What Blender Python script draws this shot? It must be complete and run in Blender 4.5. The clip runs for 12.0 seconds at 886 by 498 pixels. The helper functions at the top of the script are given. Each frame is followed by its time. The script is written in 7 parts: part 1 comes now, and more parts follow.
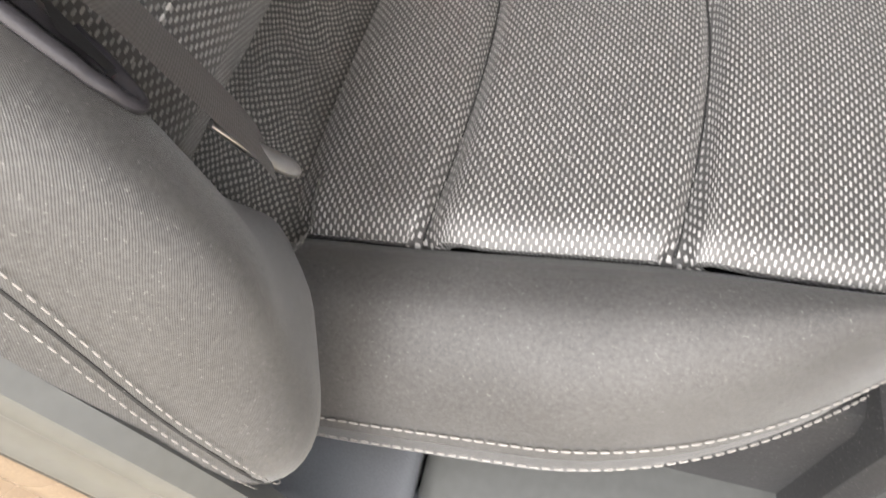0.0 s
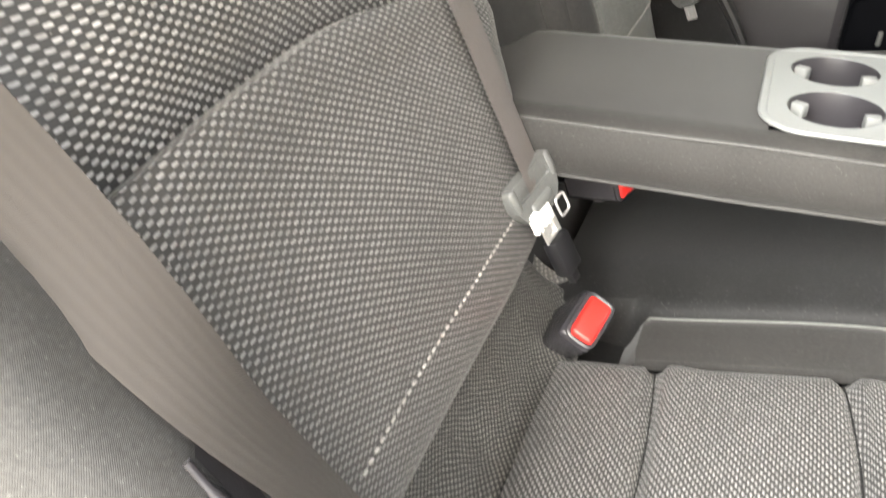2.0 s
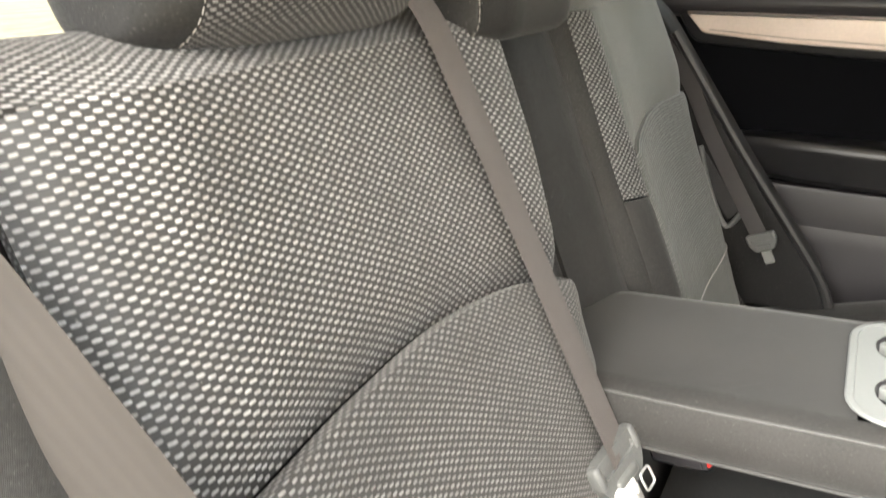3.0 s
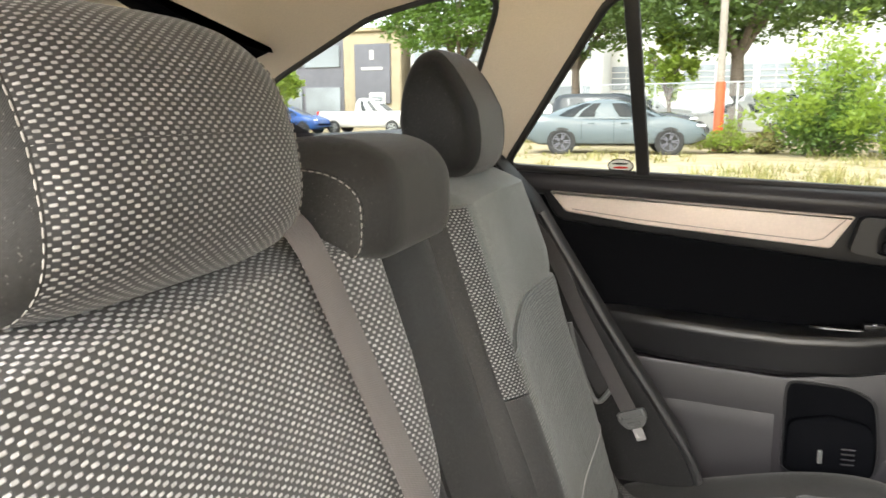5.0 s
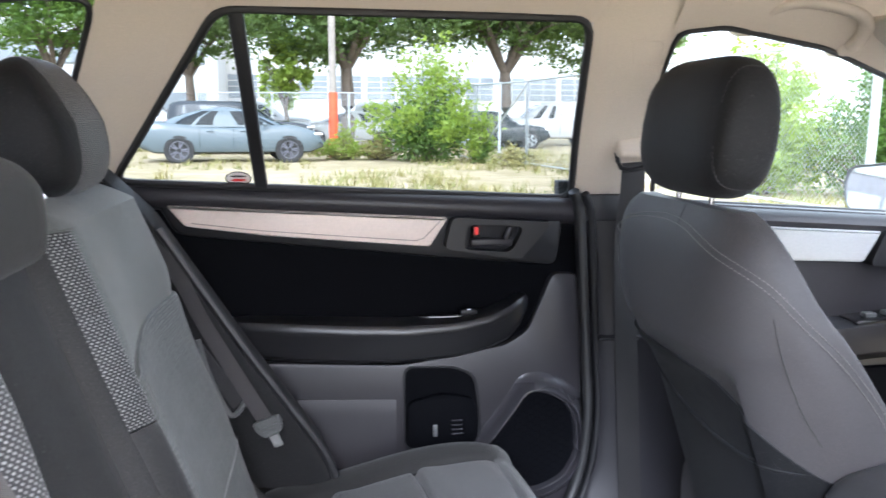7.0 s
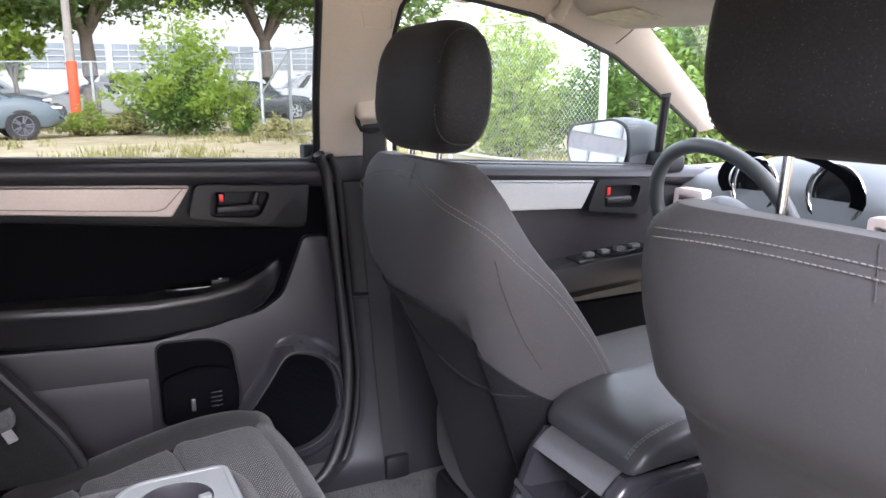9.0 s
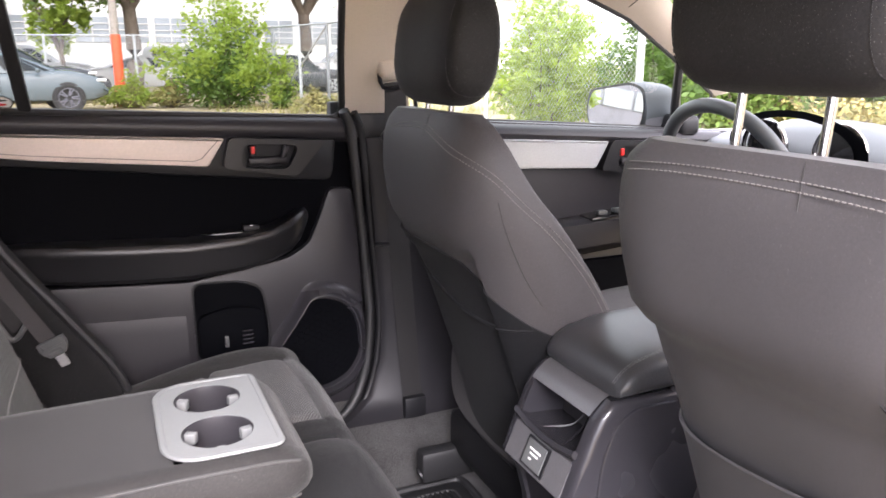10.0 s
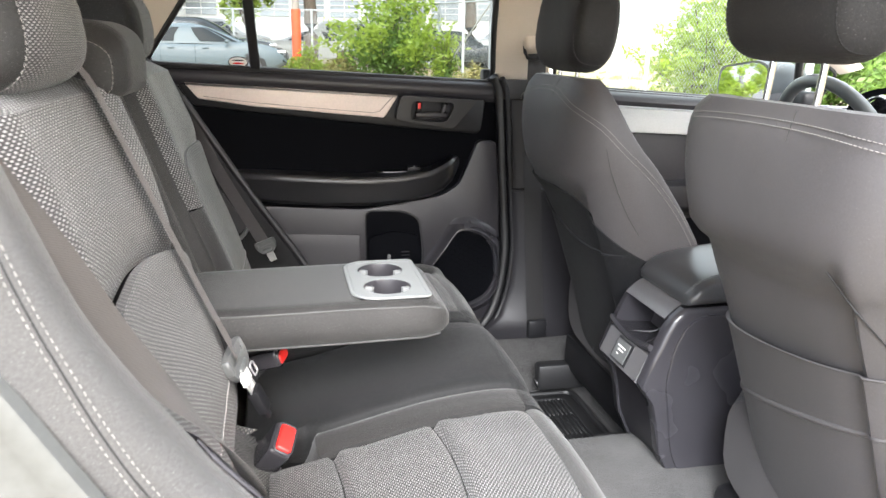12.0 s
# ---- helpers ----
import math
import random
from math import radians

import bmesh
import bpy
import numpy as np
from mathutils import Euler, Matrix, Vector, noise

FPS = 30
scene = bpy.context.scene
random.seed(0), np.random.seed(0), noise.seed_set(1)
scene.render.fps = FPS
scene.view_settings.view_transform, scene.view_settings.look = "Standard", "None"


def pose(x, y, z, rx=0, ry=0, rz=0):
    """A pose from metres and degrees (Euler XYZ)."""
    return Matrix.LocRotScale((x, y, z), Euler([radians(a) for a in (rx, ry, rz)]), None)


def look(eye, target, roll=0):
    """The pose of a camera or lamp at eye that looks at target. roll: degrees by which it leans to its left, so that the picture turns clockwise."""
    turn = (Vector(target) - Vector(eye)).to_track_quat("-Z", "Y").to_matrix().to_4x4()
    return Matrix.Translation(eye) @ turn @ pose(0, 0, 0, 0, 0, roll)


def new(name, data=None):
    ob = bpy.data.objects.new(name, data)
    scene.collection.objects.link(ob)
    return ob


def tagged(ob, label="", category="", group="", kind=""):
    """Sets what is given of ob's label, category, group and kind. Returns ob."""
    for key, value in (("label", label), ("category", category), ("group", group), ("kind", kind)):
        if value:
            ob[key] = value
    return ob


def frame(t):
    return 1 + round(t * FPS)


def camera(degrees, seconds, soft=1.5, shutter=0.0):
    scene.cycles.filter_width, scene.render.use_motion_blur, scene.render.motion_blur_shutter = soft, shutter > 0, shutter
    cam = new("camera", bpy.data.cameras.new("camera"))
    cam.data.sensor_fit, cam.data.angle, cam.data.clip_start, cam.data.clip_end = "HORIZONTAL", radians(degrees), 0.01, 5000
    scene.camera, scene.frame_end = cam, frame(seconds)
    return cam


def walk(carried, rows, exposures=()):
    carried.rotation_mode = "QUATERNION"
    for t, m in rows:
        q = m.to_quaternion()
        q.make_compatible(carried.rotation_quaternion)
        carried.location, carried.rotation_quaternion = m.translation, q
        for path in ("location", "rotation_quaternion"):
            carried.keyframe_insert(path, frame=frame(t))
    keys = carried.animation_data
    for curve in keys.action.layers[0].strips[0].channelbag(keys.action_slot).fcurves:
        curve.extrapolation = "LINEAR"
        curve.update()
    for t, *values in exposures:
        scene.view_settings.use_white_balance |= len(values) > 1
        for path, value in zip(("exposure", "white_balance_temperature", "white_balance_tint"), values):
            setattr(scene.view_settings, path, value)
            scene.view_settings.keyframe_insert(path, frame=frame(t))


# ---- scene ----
cam = camera(60.7, 12.0, 1.5, 0.3)
PATH = [
    (0, (0.212, -0.714, 1.116), (0.027, 0.414, -0.526), 4.5),
    (0.2, (0.216, -0.71, 1.121), (-0.039, 0.451, -0.488), 2.3),
    (0.5, (0.203, -0.711, 1.13), (-0.077, 0.523, -0.419), 1.9),
    (1, (0.2, -0.706, 1.157), (-0.209, 0.619, -0.285), -0.0),
    (1.5, (0.196, -0.701, 1.188), (-0.345, 0.717, -0.115), -1.5),
    (2, (0.189, -0.696, 1.225), (-0.489, 0.813, 0.1), -2.4),
    (2.5, (0.178, -0.691, 1.253), (-0.639, 0.906, 0.368), -2.7),
    (3, (0.18, -0.697, 1.304), (-0.751, 0.938, 0.627), -3.1),
    (5, (0.136, -0.639, 1.366), (-0.486, 1.228, 1.01), -0.3),
    (5.5, (0.11, -0.648, 1.375), (-0.3, 1.278, 1.025), -0.2),
    (6, (0.105, -0.651, 1.378), (-0.063, 1.312, 1.033), 0.1),
    (6.5, (0.114, -0.651, 1.376), (0.203, 1.318, 1.037), 0.3),
    (7, (0.147, -0.655, 1.375), (0.473, 1.289, 1.039), 0.3),
    (7.5, (0.162, -0.654, 1.373), (0.723, 1.236, 1.037), 0.4),
    (9.5, (0.185, -0.74, 1.351), (1.079, 0.996, 0.918), -0.4),
    (10, (0.175, -0.807, 1.334), (0.962, 0.97, 0.862), -0.1),
    (10.5, (0.168, -0.902, 1.332), (0.831, 0.915, 0.824), 0.5),
    (11, (0.156, -0.976, 1.331), (0.689, 0.876, 0.798), 0.5),
    (11.5, (0.135, -1.054, 1.327), (0.581, 0.821, 0.793), 0.8),
    (12, (0.1, -1.147, 1.326), (0.51, 0.738, 0.797), 1.0),
]
walk(cam, [(t, look(eye, target, roll)) for t, eye, target, roll in PATH], exposures=[(0.0, 2.66, 6550, 11), (1.5, 3.21, 6650, 8), (2.5, 3.43, 6650, 6), (3.5, 3.34, 6700, 6), (5.0, 3.42, 6500, 7), (6.0, 3.54, 5900, 11), (7.5, 3.17, 5350, 13), (9.5, 2.96, 6000, 20), (10.5, 3.29, 6350, 22), (11.0, 3.40, 6350, 17), (11.5, 3.41, 6250, 13), (12.0, 3.30, 6150, 10)])

# ---- world, sun, exposure ----
world = bpy.data.worlds.new("overcast_sky")
scene.world = world
world.use_nodes = True
wn = world.node_tree.nodes
wl = world.node_tree.links
sky = wn.new("ShaderNodeTexSky")
sky.sky_type = "NISHITA"
sky.sun_disc = False
sky.sun_elevation, sky.sun_rotation = radians(36), radians(164)
sky.air_density, sky.dust_density, sky.ozone_density = 1.0, 6.0, 1.0
haze = wn.new("ShaderNodeMix")
haze.data_type = "RGBA"
haze.inputs[0].default_value = 0.72
haze.inputs[7].default_value = (9.5, 9.6, 9.8, 1)
wl.new(sky.outputs[0], haze.inputs[6])
wl.new(haze.outputs[2], wn["Background"].inputs[0])
wn["Background"].inputs[1].default_value = 0.105
sun = new("sun", bpy.data.lights.new("sun", "SUN"))
sun.data.energy, sun.data.angle, sun.data.color = 1.6, radians(30), (1.0, 0.975, 0.94)
sun.matrix_world = look((0, 0, 0), (0.26, 0.90, -0.68))

# ---- materials ----


def mat_base(name, color, rough=0.6, metal=0.0, sheen=0.0, spec=0.5):
    m = bpy.data.materials.new(name)
    m.use_nodes = True
    b = m.node_tree.nodes["Principled BSDF"]
    b.inputs["Base Color"].default_value = (*color, 1)
    b.inputs["Roughness"].default_value = rough
    b.inputs["Metallic"].default_value = metal
    b.inputs["Specular IOR Level"].default_value = spec
    if sheen:
        b.inputs["Sheen Weight"].default_value = sheen
        b.inputs["Sheen Roughness"].default_value = 0.45
    return m


def node(m, kind, **props):
    n = m.node_tree.nodes.new(kind)
    for key, value in props.items():
        if key == "op":
            n.operation = value
        elif key == "dtype":
            n.data_type = value
        elif key == "blend":
            n.blend_type = value
    return n


def link(m, a, b):
    m.node_tree.links.new(a, b)


def math_node(m, op, a, b=None):
    n = node(m, "ShaderNodeMath", op=op)
    for i, v in enumerate((a, b)):
        if v is None:
            continue
        if isinstance(v, (int, float)):
            n.inputs[i].default_value = v
        else:
            link(m, v, n.inputs[i])
    return n.outputs[0]


def mottled(name, color, scale=40.0, amount=0.25, big=4.0, rough=0.6, metal=0.0, sheen=0.0, bump=0.15, dist=0.001, spec=0.5, color2=None):
    """A material with grain and a slower stain, and the grain's relief."""
    m = mat_base(name, color, rough, metal, sheen, spec)
    b = m.node_tree.nodes["Principled BSDF"]
    co = node(m, "ShaderNodeTexCoord")
    fine = node(m, "ShaderNodeTexNoise")
    fine.inputs["Scale"].default_value, fine.inputs["Detail"].default_value = scale, 4
    slow = node(m, "ShaderNodeTexNoise")
    slow.inputs["Scale"].default_value, slow.inputs["Detail"].default_value = big, 3
    link(m, co.outputs["Object"], fine.inputs["Vector"])
    link(m, co.outputs["Object"], slow.inputs["Vector"])
    both = math_node(m, "ADD", math_node(m, "MULTIPLY", fine.outputs[0], 0.6), math_node(m, "MULTIPLY", slow.outputs[0], 0.4))
    ramp = node(m, "ShaderNodeValToRGB")
    lo = color2 or tuple(c * (1 - amount) for c in color)
    hi = color if color2 else tuple(min(1, c * (1 + amount)) for c in color)
    ramp.color_ramp.elements[0].position, ramp.color_ramp.elements[0].color = 0.32, (*lo, 1)
    ramp.color_ramp.elements[1].position, ramp.color_ramp.elements[1].color = 0.68, (*hi, 1)
    link(m, both, ramp.inputs[0])
    link(m, ramp.outputs[0], b.inputs["Base Color"])
    rr = math_node(m, "ADD", math_node(m, "MULTIPLY", slow.outputs[0], 0.16), rough - 0.08)
    link(m, rr, b.inputs["Roughness"])
    if bump:
        bn = node(m, "ShaderNodeBump")
        bn.inputs["Strength"].default_value, bn.inputs["Distance"].default_value = bump, dist
        link(m, fine.outputs[0], bn.inputs["Height"])
        link(m, bn.outputs[0], b.inputs["Normal"])
    return m


def twill(name, color, rough=0.85, sheen=0.35, pitch=0.0011, amount=0.5, spec=0.45):
    """Plain woven cloth with fine diagonal ribs, laid out by the UV map in metres."""
    m = mat_base(name, color, rough, 0, sheen, spec)
    b = m.node_tree.nodes["Principled BSDF"]
    uv = node(m, "ShaderNodeUVMap")
    sep = node(m, "ShaderNodeSeparateXYZ")
    link(m, uv.outputs[0], sep.inputs[0])
    run = math_node(m, "MULTIPLY", math_node(m, "ADD", sep.outputs[0], math_node(m, "MULTIPLY", sep.outputs[1], 0.7)), 2.4 / pitch)
    along = math_node(m, "MULTIPLY", math_node(m, "SUBTRACT", sep.outputs[1], math_node(m, "MULTIPLY", sep.outputs[0], 0.7)), 260.0)
    both = node(m, "ShaderNodeCombineXYZ")
    link(m, run, both.inputs[0])
    link(m, along, both.inputs[1])
    yarn = node(m, "ShaderNodeTexNoise")
    yarn.inputs["Scale"].default_value, yarn.inputs["Detail"].default_value = 1.0, 2
    link(m, both.outputs[0], yarn.inputs["Vector"])
    wave = math_node(m, "SINE", math_node(m, "ADD", math_node(m, "MULTIPLY", run, 6.283 * 0.5), math_node(m, "MULTIPLY", yarn.outputs[0], 1.6)))
    rib = math_node(m, "MULTIPLY", wave, math_node(m, "MULTIPLY", yarn.outputs[0], 1.6))
    co = node(m, "ShaderNodeTexCoord")
    slow = node(m, "ShaderNodeTexNoise")
    slow.inputs["Scale"].default_value, slow.inputs["Detail"].default_value = 9, 5
    fine = node(m, "ShaderNodeTexNoise")
    fine.inputs["Scale"].default_value, fine.inputs["Detail"].default_value = 420, 2
    link(m, co.outputs["Object"], slow.inputs["Vector"])
    link(m, co.outputs["Object"], fine.inputs["Vector"])
    k = math_node(m, "ADD", math_node(m, "MULTIPLY", rib, 0.12), math_node(m, "ADD", math_node(m, "MULTIPLY", slow.outputs[0], 0.45), math_node(m, "MULTIPLY", fine.outputs[0], 0.55)))
    ramp = node(m, "ShaderNodeValToRGB")
    ramp.color_ramp.elements[0].position, ramp.color_ramp.elements[0].color = 0.25, (*(c * (1 - amount) for c in color), 1)
    ramp.color_ramp.elements[1].position, ramp.color_ramp.elements[1].color = 0.78, (*(c * (1 + amount) for c in color), 1)
    link(m, k, ramp.inputs[0])
    lint = node(m, "ShaderNodeTexNoise")
    lint.inputs["Scale"].default_value, lint.inputs["Detail"].default_value = 560, 2
    link(m, co.outputs["Object"], lint.inputs["Vector"])
    fleck = node(m, "ShaderNodeMapRange")
    fleck.inputs[1].default_value, fleck.inputs[2].default_value = 0.66, 0.72
    link(m, lint.outputs[0], fleck.inputs[0])
    mixed = node(m, "ShaderNodeMix", dtype="RGBA")
    mixed.inputs[7].default_value = (0.16, 0.155, 0.15, 1)
    link(m, math_node(m, "MULTIPLY", fleck.outputs[0], 0.28), mixed.inputs[0])
    link(m, ramp.outputs[0], mixed.inputs[6])
    link(m, mixed.outputs[2], b.inputs["Base Color"])
    bn = node(m, "ShaderNodeBump")
    bn.inputs["Strength"].default_value, bn.inputs["Distance"].default_value = 0.2, 0.0006
    link(m, math_node(m, "ADD", rib, math_node(m, "MULTIPLY", fine.outputs[0], 1.5)), bn.inputs["Height"])
    link(m, bn.outputs[0], b.inputs["Normal"])
    return m


def dotted(name, dark, light, px=0.0102, py=0.0029, hx=0.26, hy=0.39, turned=False):
    """Woven seat cloth: rows of small raised light dashes, each row shifted by half a step, by the UV map in metres."""
    m = mat_base(name, dark, 0.55, 0, 0.1, 0.5)
    b = m.node_tree.nodes["Principled BSDF"]
    uv = node(m, "ShaderNodeUVMap")
    sep = node(m, "ShaderNodeSeparateXYZ")
    link(m, uv.outputs[0], sep.inputs[0])
    along, across = (sep.outputs[1], sep.outputs[0]) if turned else (sep.outputs[0], sep.outputs[1])
    pull = node(m, "ShaderNodeTexNoise")
    pull.inputs["Scale"].default_value, pull.inputs["Detail"].default_value = 55, 3
    link(m, uv.outputs[0], pull.inputs["Vector"])
    along = math_node(m, "ADD", along, math_node(m, "MULTIPLY", math_node(m, "SUBTRACT", pull.outputs[0], 0.5), px * 0.35))
    across = math_node(m, "ADD", across, math_node(m, "MULTIPLY", math_node(m, "SUBTRACT", pull.outputs[0], 0.5), py * 0.6))
    v = math_node(m, "DIVIDE", across, py)
    row = math_node(m, "FLOOR", v)
    shift = math_node(m, "MULTIPLY", math_node(m, "FLOORED_MODULO", row, 2.0), 0.5)
    u = math_node(m, "ADD", math_node(m, "DIVIDE", along, px), shift)
    fx = math_node(m, "DIVIDE", math_node(m, "ABSOLUTE", math_node(m, "SUBTRACT", math_node(m, "FRACT", u), 0.5)), hx)
    fy = math_node(m, "DIVIDE", math_node(m, "ABSOLUTE", math_node(m, "SUBTRACT", math_node(m, "FRACT", v), 0.5)), hy)
    r = math_node(m, "ADD", math_node(m, "POWER", fx, 4.0), math_node(m, "POWER", fy, 3.0))
    ramp = node(m, "ShaderNodeMapRange")
    ramp.inputs[1].default_value, ramp.inputs[2].default_value = 1.45, 0.35
    link(m, r, ramp.inputs[0])
    mask = ramp.outputs[0]
    co = node(m, "ShaderNodeTexCoord")
    slow = node(m, "ShaderNodeTexNoise")
    slow.inputs["Scale"].default_value, slow.inputs["Detail"].default_value = 12, 5
    fine = node(m, "ShaderNodeTexNoise")
    fine.inputs["Scale"].default_value = 600
    link(m, co.outputs["Object"], slow.inputs["Vector"])
    link(m, co.outputs["Object"], fine.inputs["Vector"])
    cell = node(m, "ShaderNodeCombineXYZ")
    link(m, math_node(m, "FLOOR", u), cell.inputs[0])
    link(m, row, cell.inputs[1])
    lot = node(m, "ShaderNodeTexWhiteNoise")
    link(m, cell.outputs[0], lot.inputs["Vector"])
    mask = math_node(m, "MULTIPLY", mask, math_node(m, "ADD", 0.65, math_node(m, "MULTIPLY", lot.outputs[0], 0.45)))
    wear = math_node(m, "ADD", math_node(m, "MULTIPLY", slow.outputs[0], 0.9), math_node(m, "ADD", 0.15, math_node(m, "MULTIPLY", fine.outputs[0], 0.7)))
    k = math_node(m, "MULTIPLY", mask, wear)
    mix = node(m, "ShaderNodeMix", dtype="RGBA")
    mix.inputs[6].default_value = (*dark, 1)
    mix.inputs[7].default_value = (*light, 1)
    link(m, k, mix.inputs[0])
    lint = node(m, "ShaderNodeTexNoise")
    lint.inputs["Scale"].default_value, lint.inputs["Detail"].default_value = 210, 3
    link(m, co.outputs["Object"], lint.inputs["Vector"])
    fleck = node(m, "ShaderNodeMapRange")
    fleck.inputs[1].default_value, fleck.inputs[2].default_value = 0.735, 0.78
    link(m, lint.outputs[0], fleck.inputs[0])
    dusty = node(m, "ShaderNodeMix", dtype="RGBA")
    dusty.inputs[7].default_value = (0.45, 0.44, 0.42, 1)
    link(m, math_node(m, "MULTIPLY", fleck.outputs[0], 0.7), dusty.inputs[0])
    link(m, mix.outputs[2], dusty.inputs[6])
    link(m, dusty.outputs[2], b.inputs["Base Color"])
    bn = node(m, "ShaderNodeBump")
    bn.inputs["Strength"].default_value, bn.inputs["Distance"].default_value = 0.7, 0.0009
    link(m, mask, bn.inputs["Height"])
    link(m, bn.outputs[0], b.inputs["Normal"])
    return m


def webbing(name, color):
    """Belt webbing: fine ribs across, by the UV map in metres."""
    m = mat_base(name, color, 0.55, 0, 0.06, 0.3)
    b = m.node_tree.nodes["Principled BSDF"]
    uv = node(m, "ShaderNodeUVMap")
    sep = node(m, "ShaderNodeSeparateXYZ")
    link(m, uv.outputs[0], sep.inputs[0])
    a = math_node(m, "SINE", math_node(m, "MULTIPLY", math_node(m, "ADD", sep.outputs[1], math_node(m, "MULTIPLY", sep.outputs[0], 0.6)), 6.283 / 0.0015))
    c = math_node(m, "SINE", math_node(m, "MULTIPLY", sep.outputs[0], 6.283 / 0.0052))
    h = math_node(m, "ADD", math_node(m, "MULTIPLY", a, 0.5), math_node(m, "MULTIPLY", c, 0.12))
    ramp = node(m, "ShaderNodeValToRGB")
    ramp.color_ramp.elements[0].color = (*(x * 0.74 for x in color), 1)
    ramp.color_ramp.elements[1].color = (*(x * 1.26 for x in color), 1)
    link(m, math_node(m, "ADD", 0.5, math_node(m, "MULTIPLY", h, 0.5)), ramp.inputs[0])
    link(m, ramp.outputs[0], b.inputs["Base Color"])
    bn = node(m, "ShaderNodeBump")
    bn.inputs["Strength"].default_value, bn.inputs["Distance"].default_value = 0.5, 0.0005
    link(m, h, bn.inputs["Height"])
    link(m, bn.outputs[0], b.inputs["Normal"])
    return m


def pane_glass(name, tint=(0.51, 0.54, 0.52)):
    m = bpy.data.materials.new(name)
    m.use_nodes = True
    nt = m.node_tree
    nt.nodes.clear()
    out = nt.nodes.new("ShaderNodeOutputMaterial")
    mix = nt.nodes.new("ShaderNodeMixShader")
    clear = nt.nodes.new("ShaderNodeBsdfTransparent")
    clear.inputs[0].default_value = (*tint, 1)
    gloss = nt.nodes.new("ShaderNodeBsdfGlossy")
    gloss.inputs["Roughness"].default_value = 0.02
    fres = nt.nodes.new("ShaderNodeFresnel")
    fres.inputs[0].default_value = 1.35
    nt.links.new(fres.outputs[0], mix.inputs[0])
    nt.links.new(clear.outputs[0], mix.inputs[1])
    nt.links.new(gloss.outputs[0], mix.inputs[2])
    nt.links.new(mix.outputs[0], out.inputs[0])
    return m


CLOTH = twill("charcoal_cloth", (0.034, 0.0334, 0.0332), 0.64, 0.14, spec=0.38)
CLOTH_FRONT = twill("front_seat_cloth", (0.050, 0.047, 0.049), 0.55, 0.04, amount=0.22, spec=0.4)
# darker copy of the seat cloth: shade on the driver's pocket, as colour
CLOTH_POCKET_SHADE = twill("shaded_pocket_cloth", (0.0085, 0.0088, 0.0100), 0.65, 0.03, spec=0.2)
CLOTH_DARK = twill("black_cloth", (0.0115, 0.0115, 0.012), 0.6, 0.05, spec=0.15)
CLOTH_HEAD = twill("black_headrest_cloth", (0.0135, 0.013, 0.0135), 0.65, 0.05, spec=0.18)
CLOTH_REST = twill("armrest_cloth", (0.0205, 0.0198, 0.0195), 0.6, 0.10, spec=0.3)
CLOTH_LOW = twill("low_headrest_cloth", (0.0150, 0.0145, 0.0145), 0.6, 0.08, spec=0.25)
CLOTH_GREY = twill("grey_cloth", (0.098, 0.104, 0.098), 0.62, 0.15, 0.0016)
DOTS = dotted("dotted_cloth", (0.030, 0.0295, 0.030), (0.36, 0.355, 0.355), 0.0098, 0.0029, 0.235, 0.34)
# same dots with contrast lowered in colour, imitating light grazing the lumbar bulge
DOTS_GRAZED = dotted("light_flattened_dotted_cloth", (0.036, 0.0352, 0.0355), (0.235, 0.232, 0.232), 0.0098, 0.0029, 0.235, 0.34)
DOTS_HEAD = dotted("dotted_headrest_cloth", (0.0125, 0.012, 0.0135), (0.25, 0.245, 0.245), 0.0080, 0.00245, 0.225, 0.33, True)
DOTS_SEAT = dotted("dotted_seat_cloth", (0.026, 0.0255, 0.0255), (0.265, 0.262, 0.26), 0.0070, 0.0026, 0.285, 0.27, True)
# seat cloth darkened in colour for the shade of the tuck
DOTS_FOLD_SHADE = dotted("shaded_fold_cloth", (0.018, 0.018, 0.018), (0.17, 0.165, 0.155), 0.0070, 0.0026, 0.24, 0.34)
DOTS_EDGE = dotted("dotted_edge_cloth", (0.013, 0.013, 0.0135), (0.30, 0.295, 0.29), 0.0068, 0.0033, 0.27, 0.28)
RIBBED = dotted("ribbed_grey_cloth", (0.058, 0.061, 0.058), (0.135, 0.14, 0.134), 0.06, 0.0042, 0.49, 0.30)
THREAD = mottled("grey_thread", (0.165, 0.158, 0.15), 300, 0.2, 20, 0.8)
THREAD_PALE = mottled("pale_thread", (0.36, 0.35, 0.34), 300, 0.2, 20, 0.8)
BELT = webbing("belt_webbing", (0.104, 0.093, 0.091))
PLASTIC = mottled("grained_black_plastic", (0.0095, 0.0095, 0.011), 900, 0.2, 5, 0.45, bump=0.2, dist=0.0004, spec=0.3)
PLASTIC_DARK = mottled("grained_dark_plastic", (0.0155, 0.0148, 0.0172), 900, 0.2, 5, 0.45, bump=0.2, dist=0.0004, spec=0.25)
PLASTIC_GREY = mottled("grained_charcoal_plastic", (0.0245, 0.0232, 0.0265), 900, 0.2, 5, 0.36, bump=0.2, dist=0.0004, spec=0.28)
SOFT = mottled("black_soft_trim", (0.0026, 0.0028, 0.0038), 700, 0.2, 4, 0.7, bump=0.2, dist=0.0004, spec=0.03)
LEATHER = mottled("black_leather", (0.011, 0.011, 0.0125), 900, 0.1, 8, 0.34, bump=0.04, dist=0.0002)
LID = mottled("satin_black_vinyl", (0.042, 0.042, 0.045), 500, 0.2, 8, 0.38, bump=0.15, dist=0.0003)
PLASTIC_SHINE = mottled("polished_black_plastic", (0.028, 0.027, 0.031), 900, 0.2, 5, 0.26, bump=0.1, dist=0.0003)
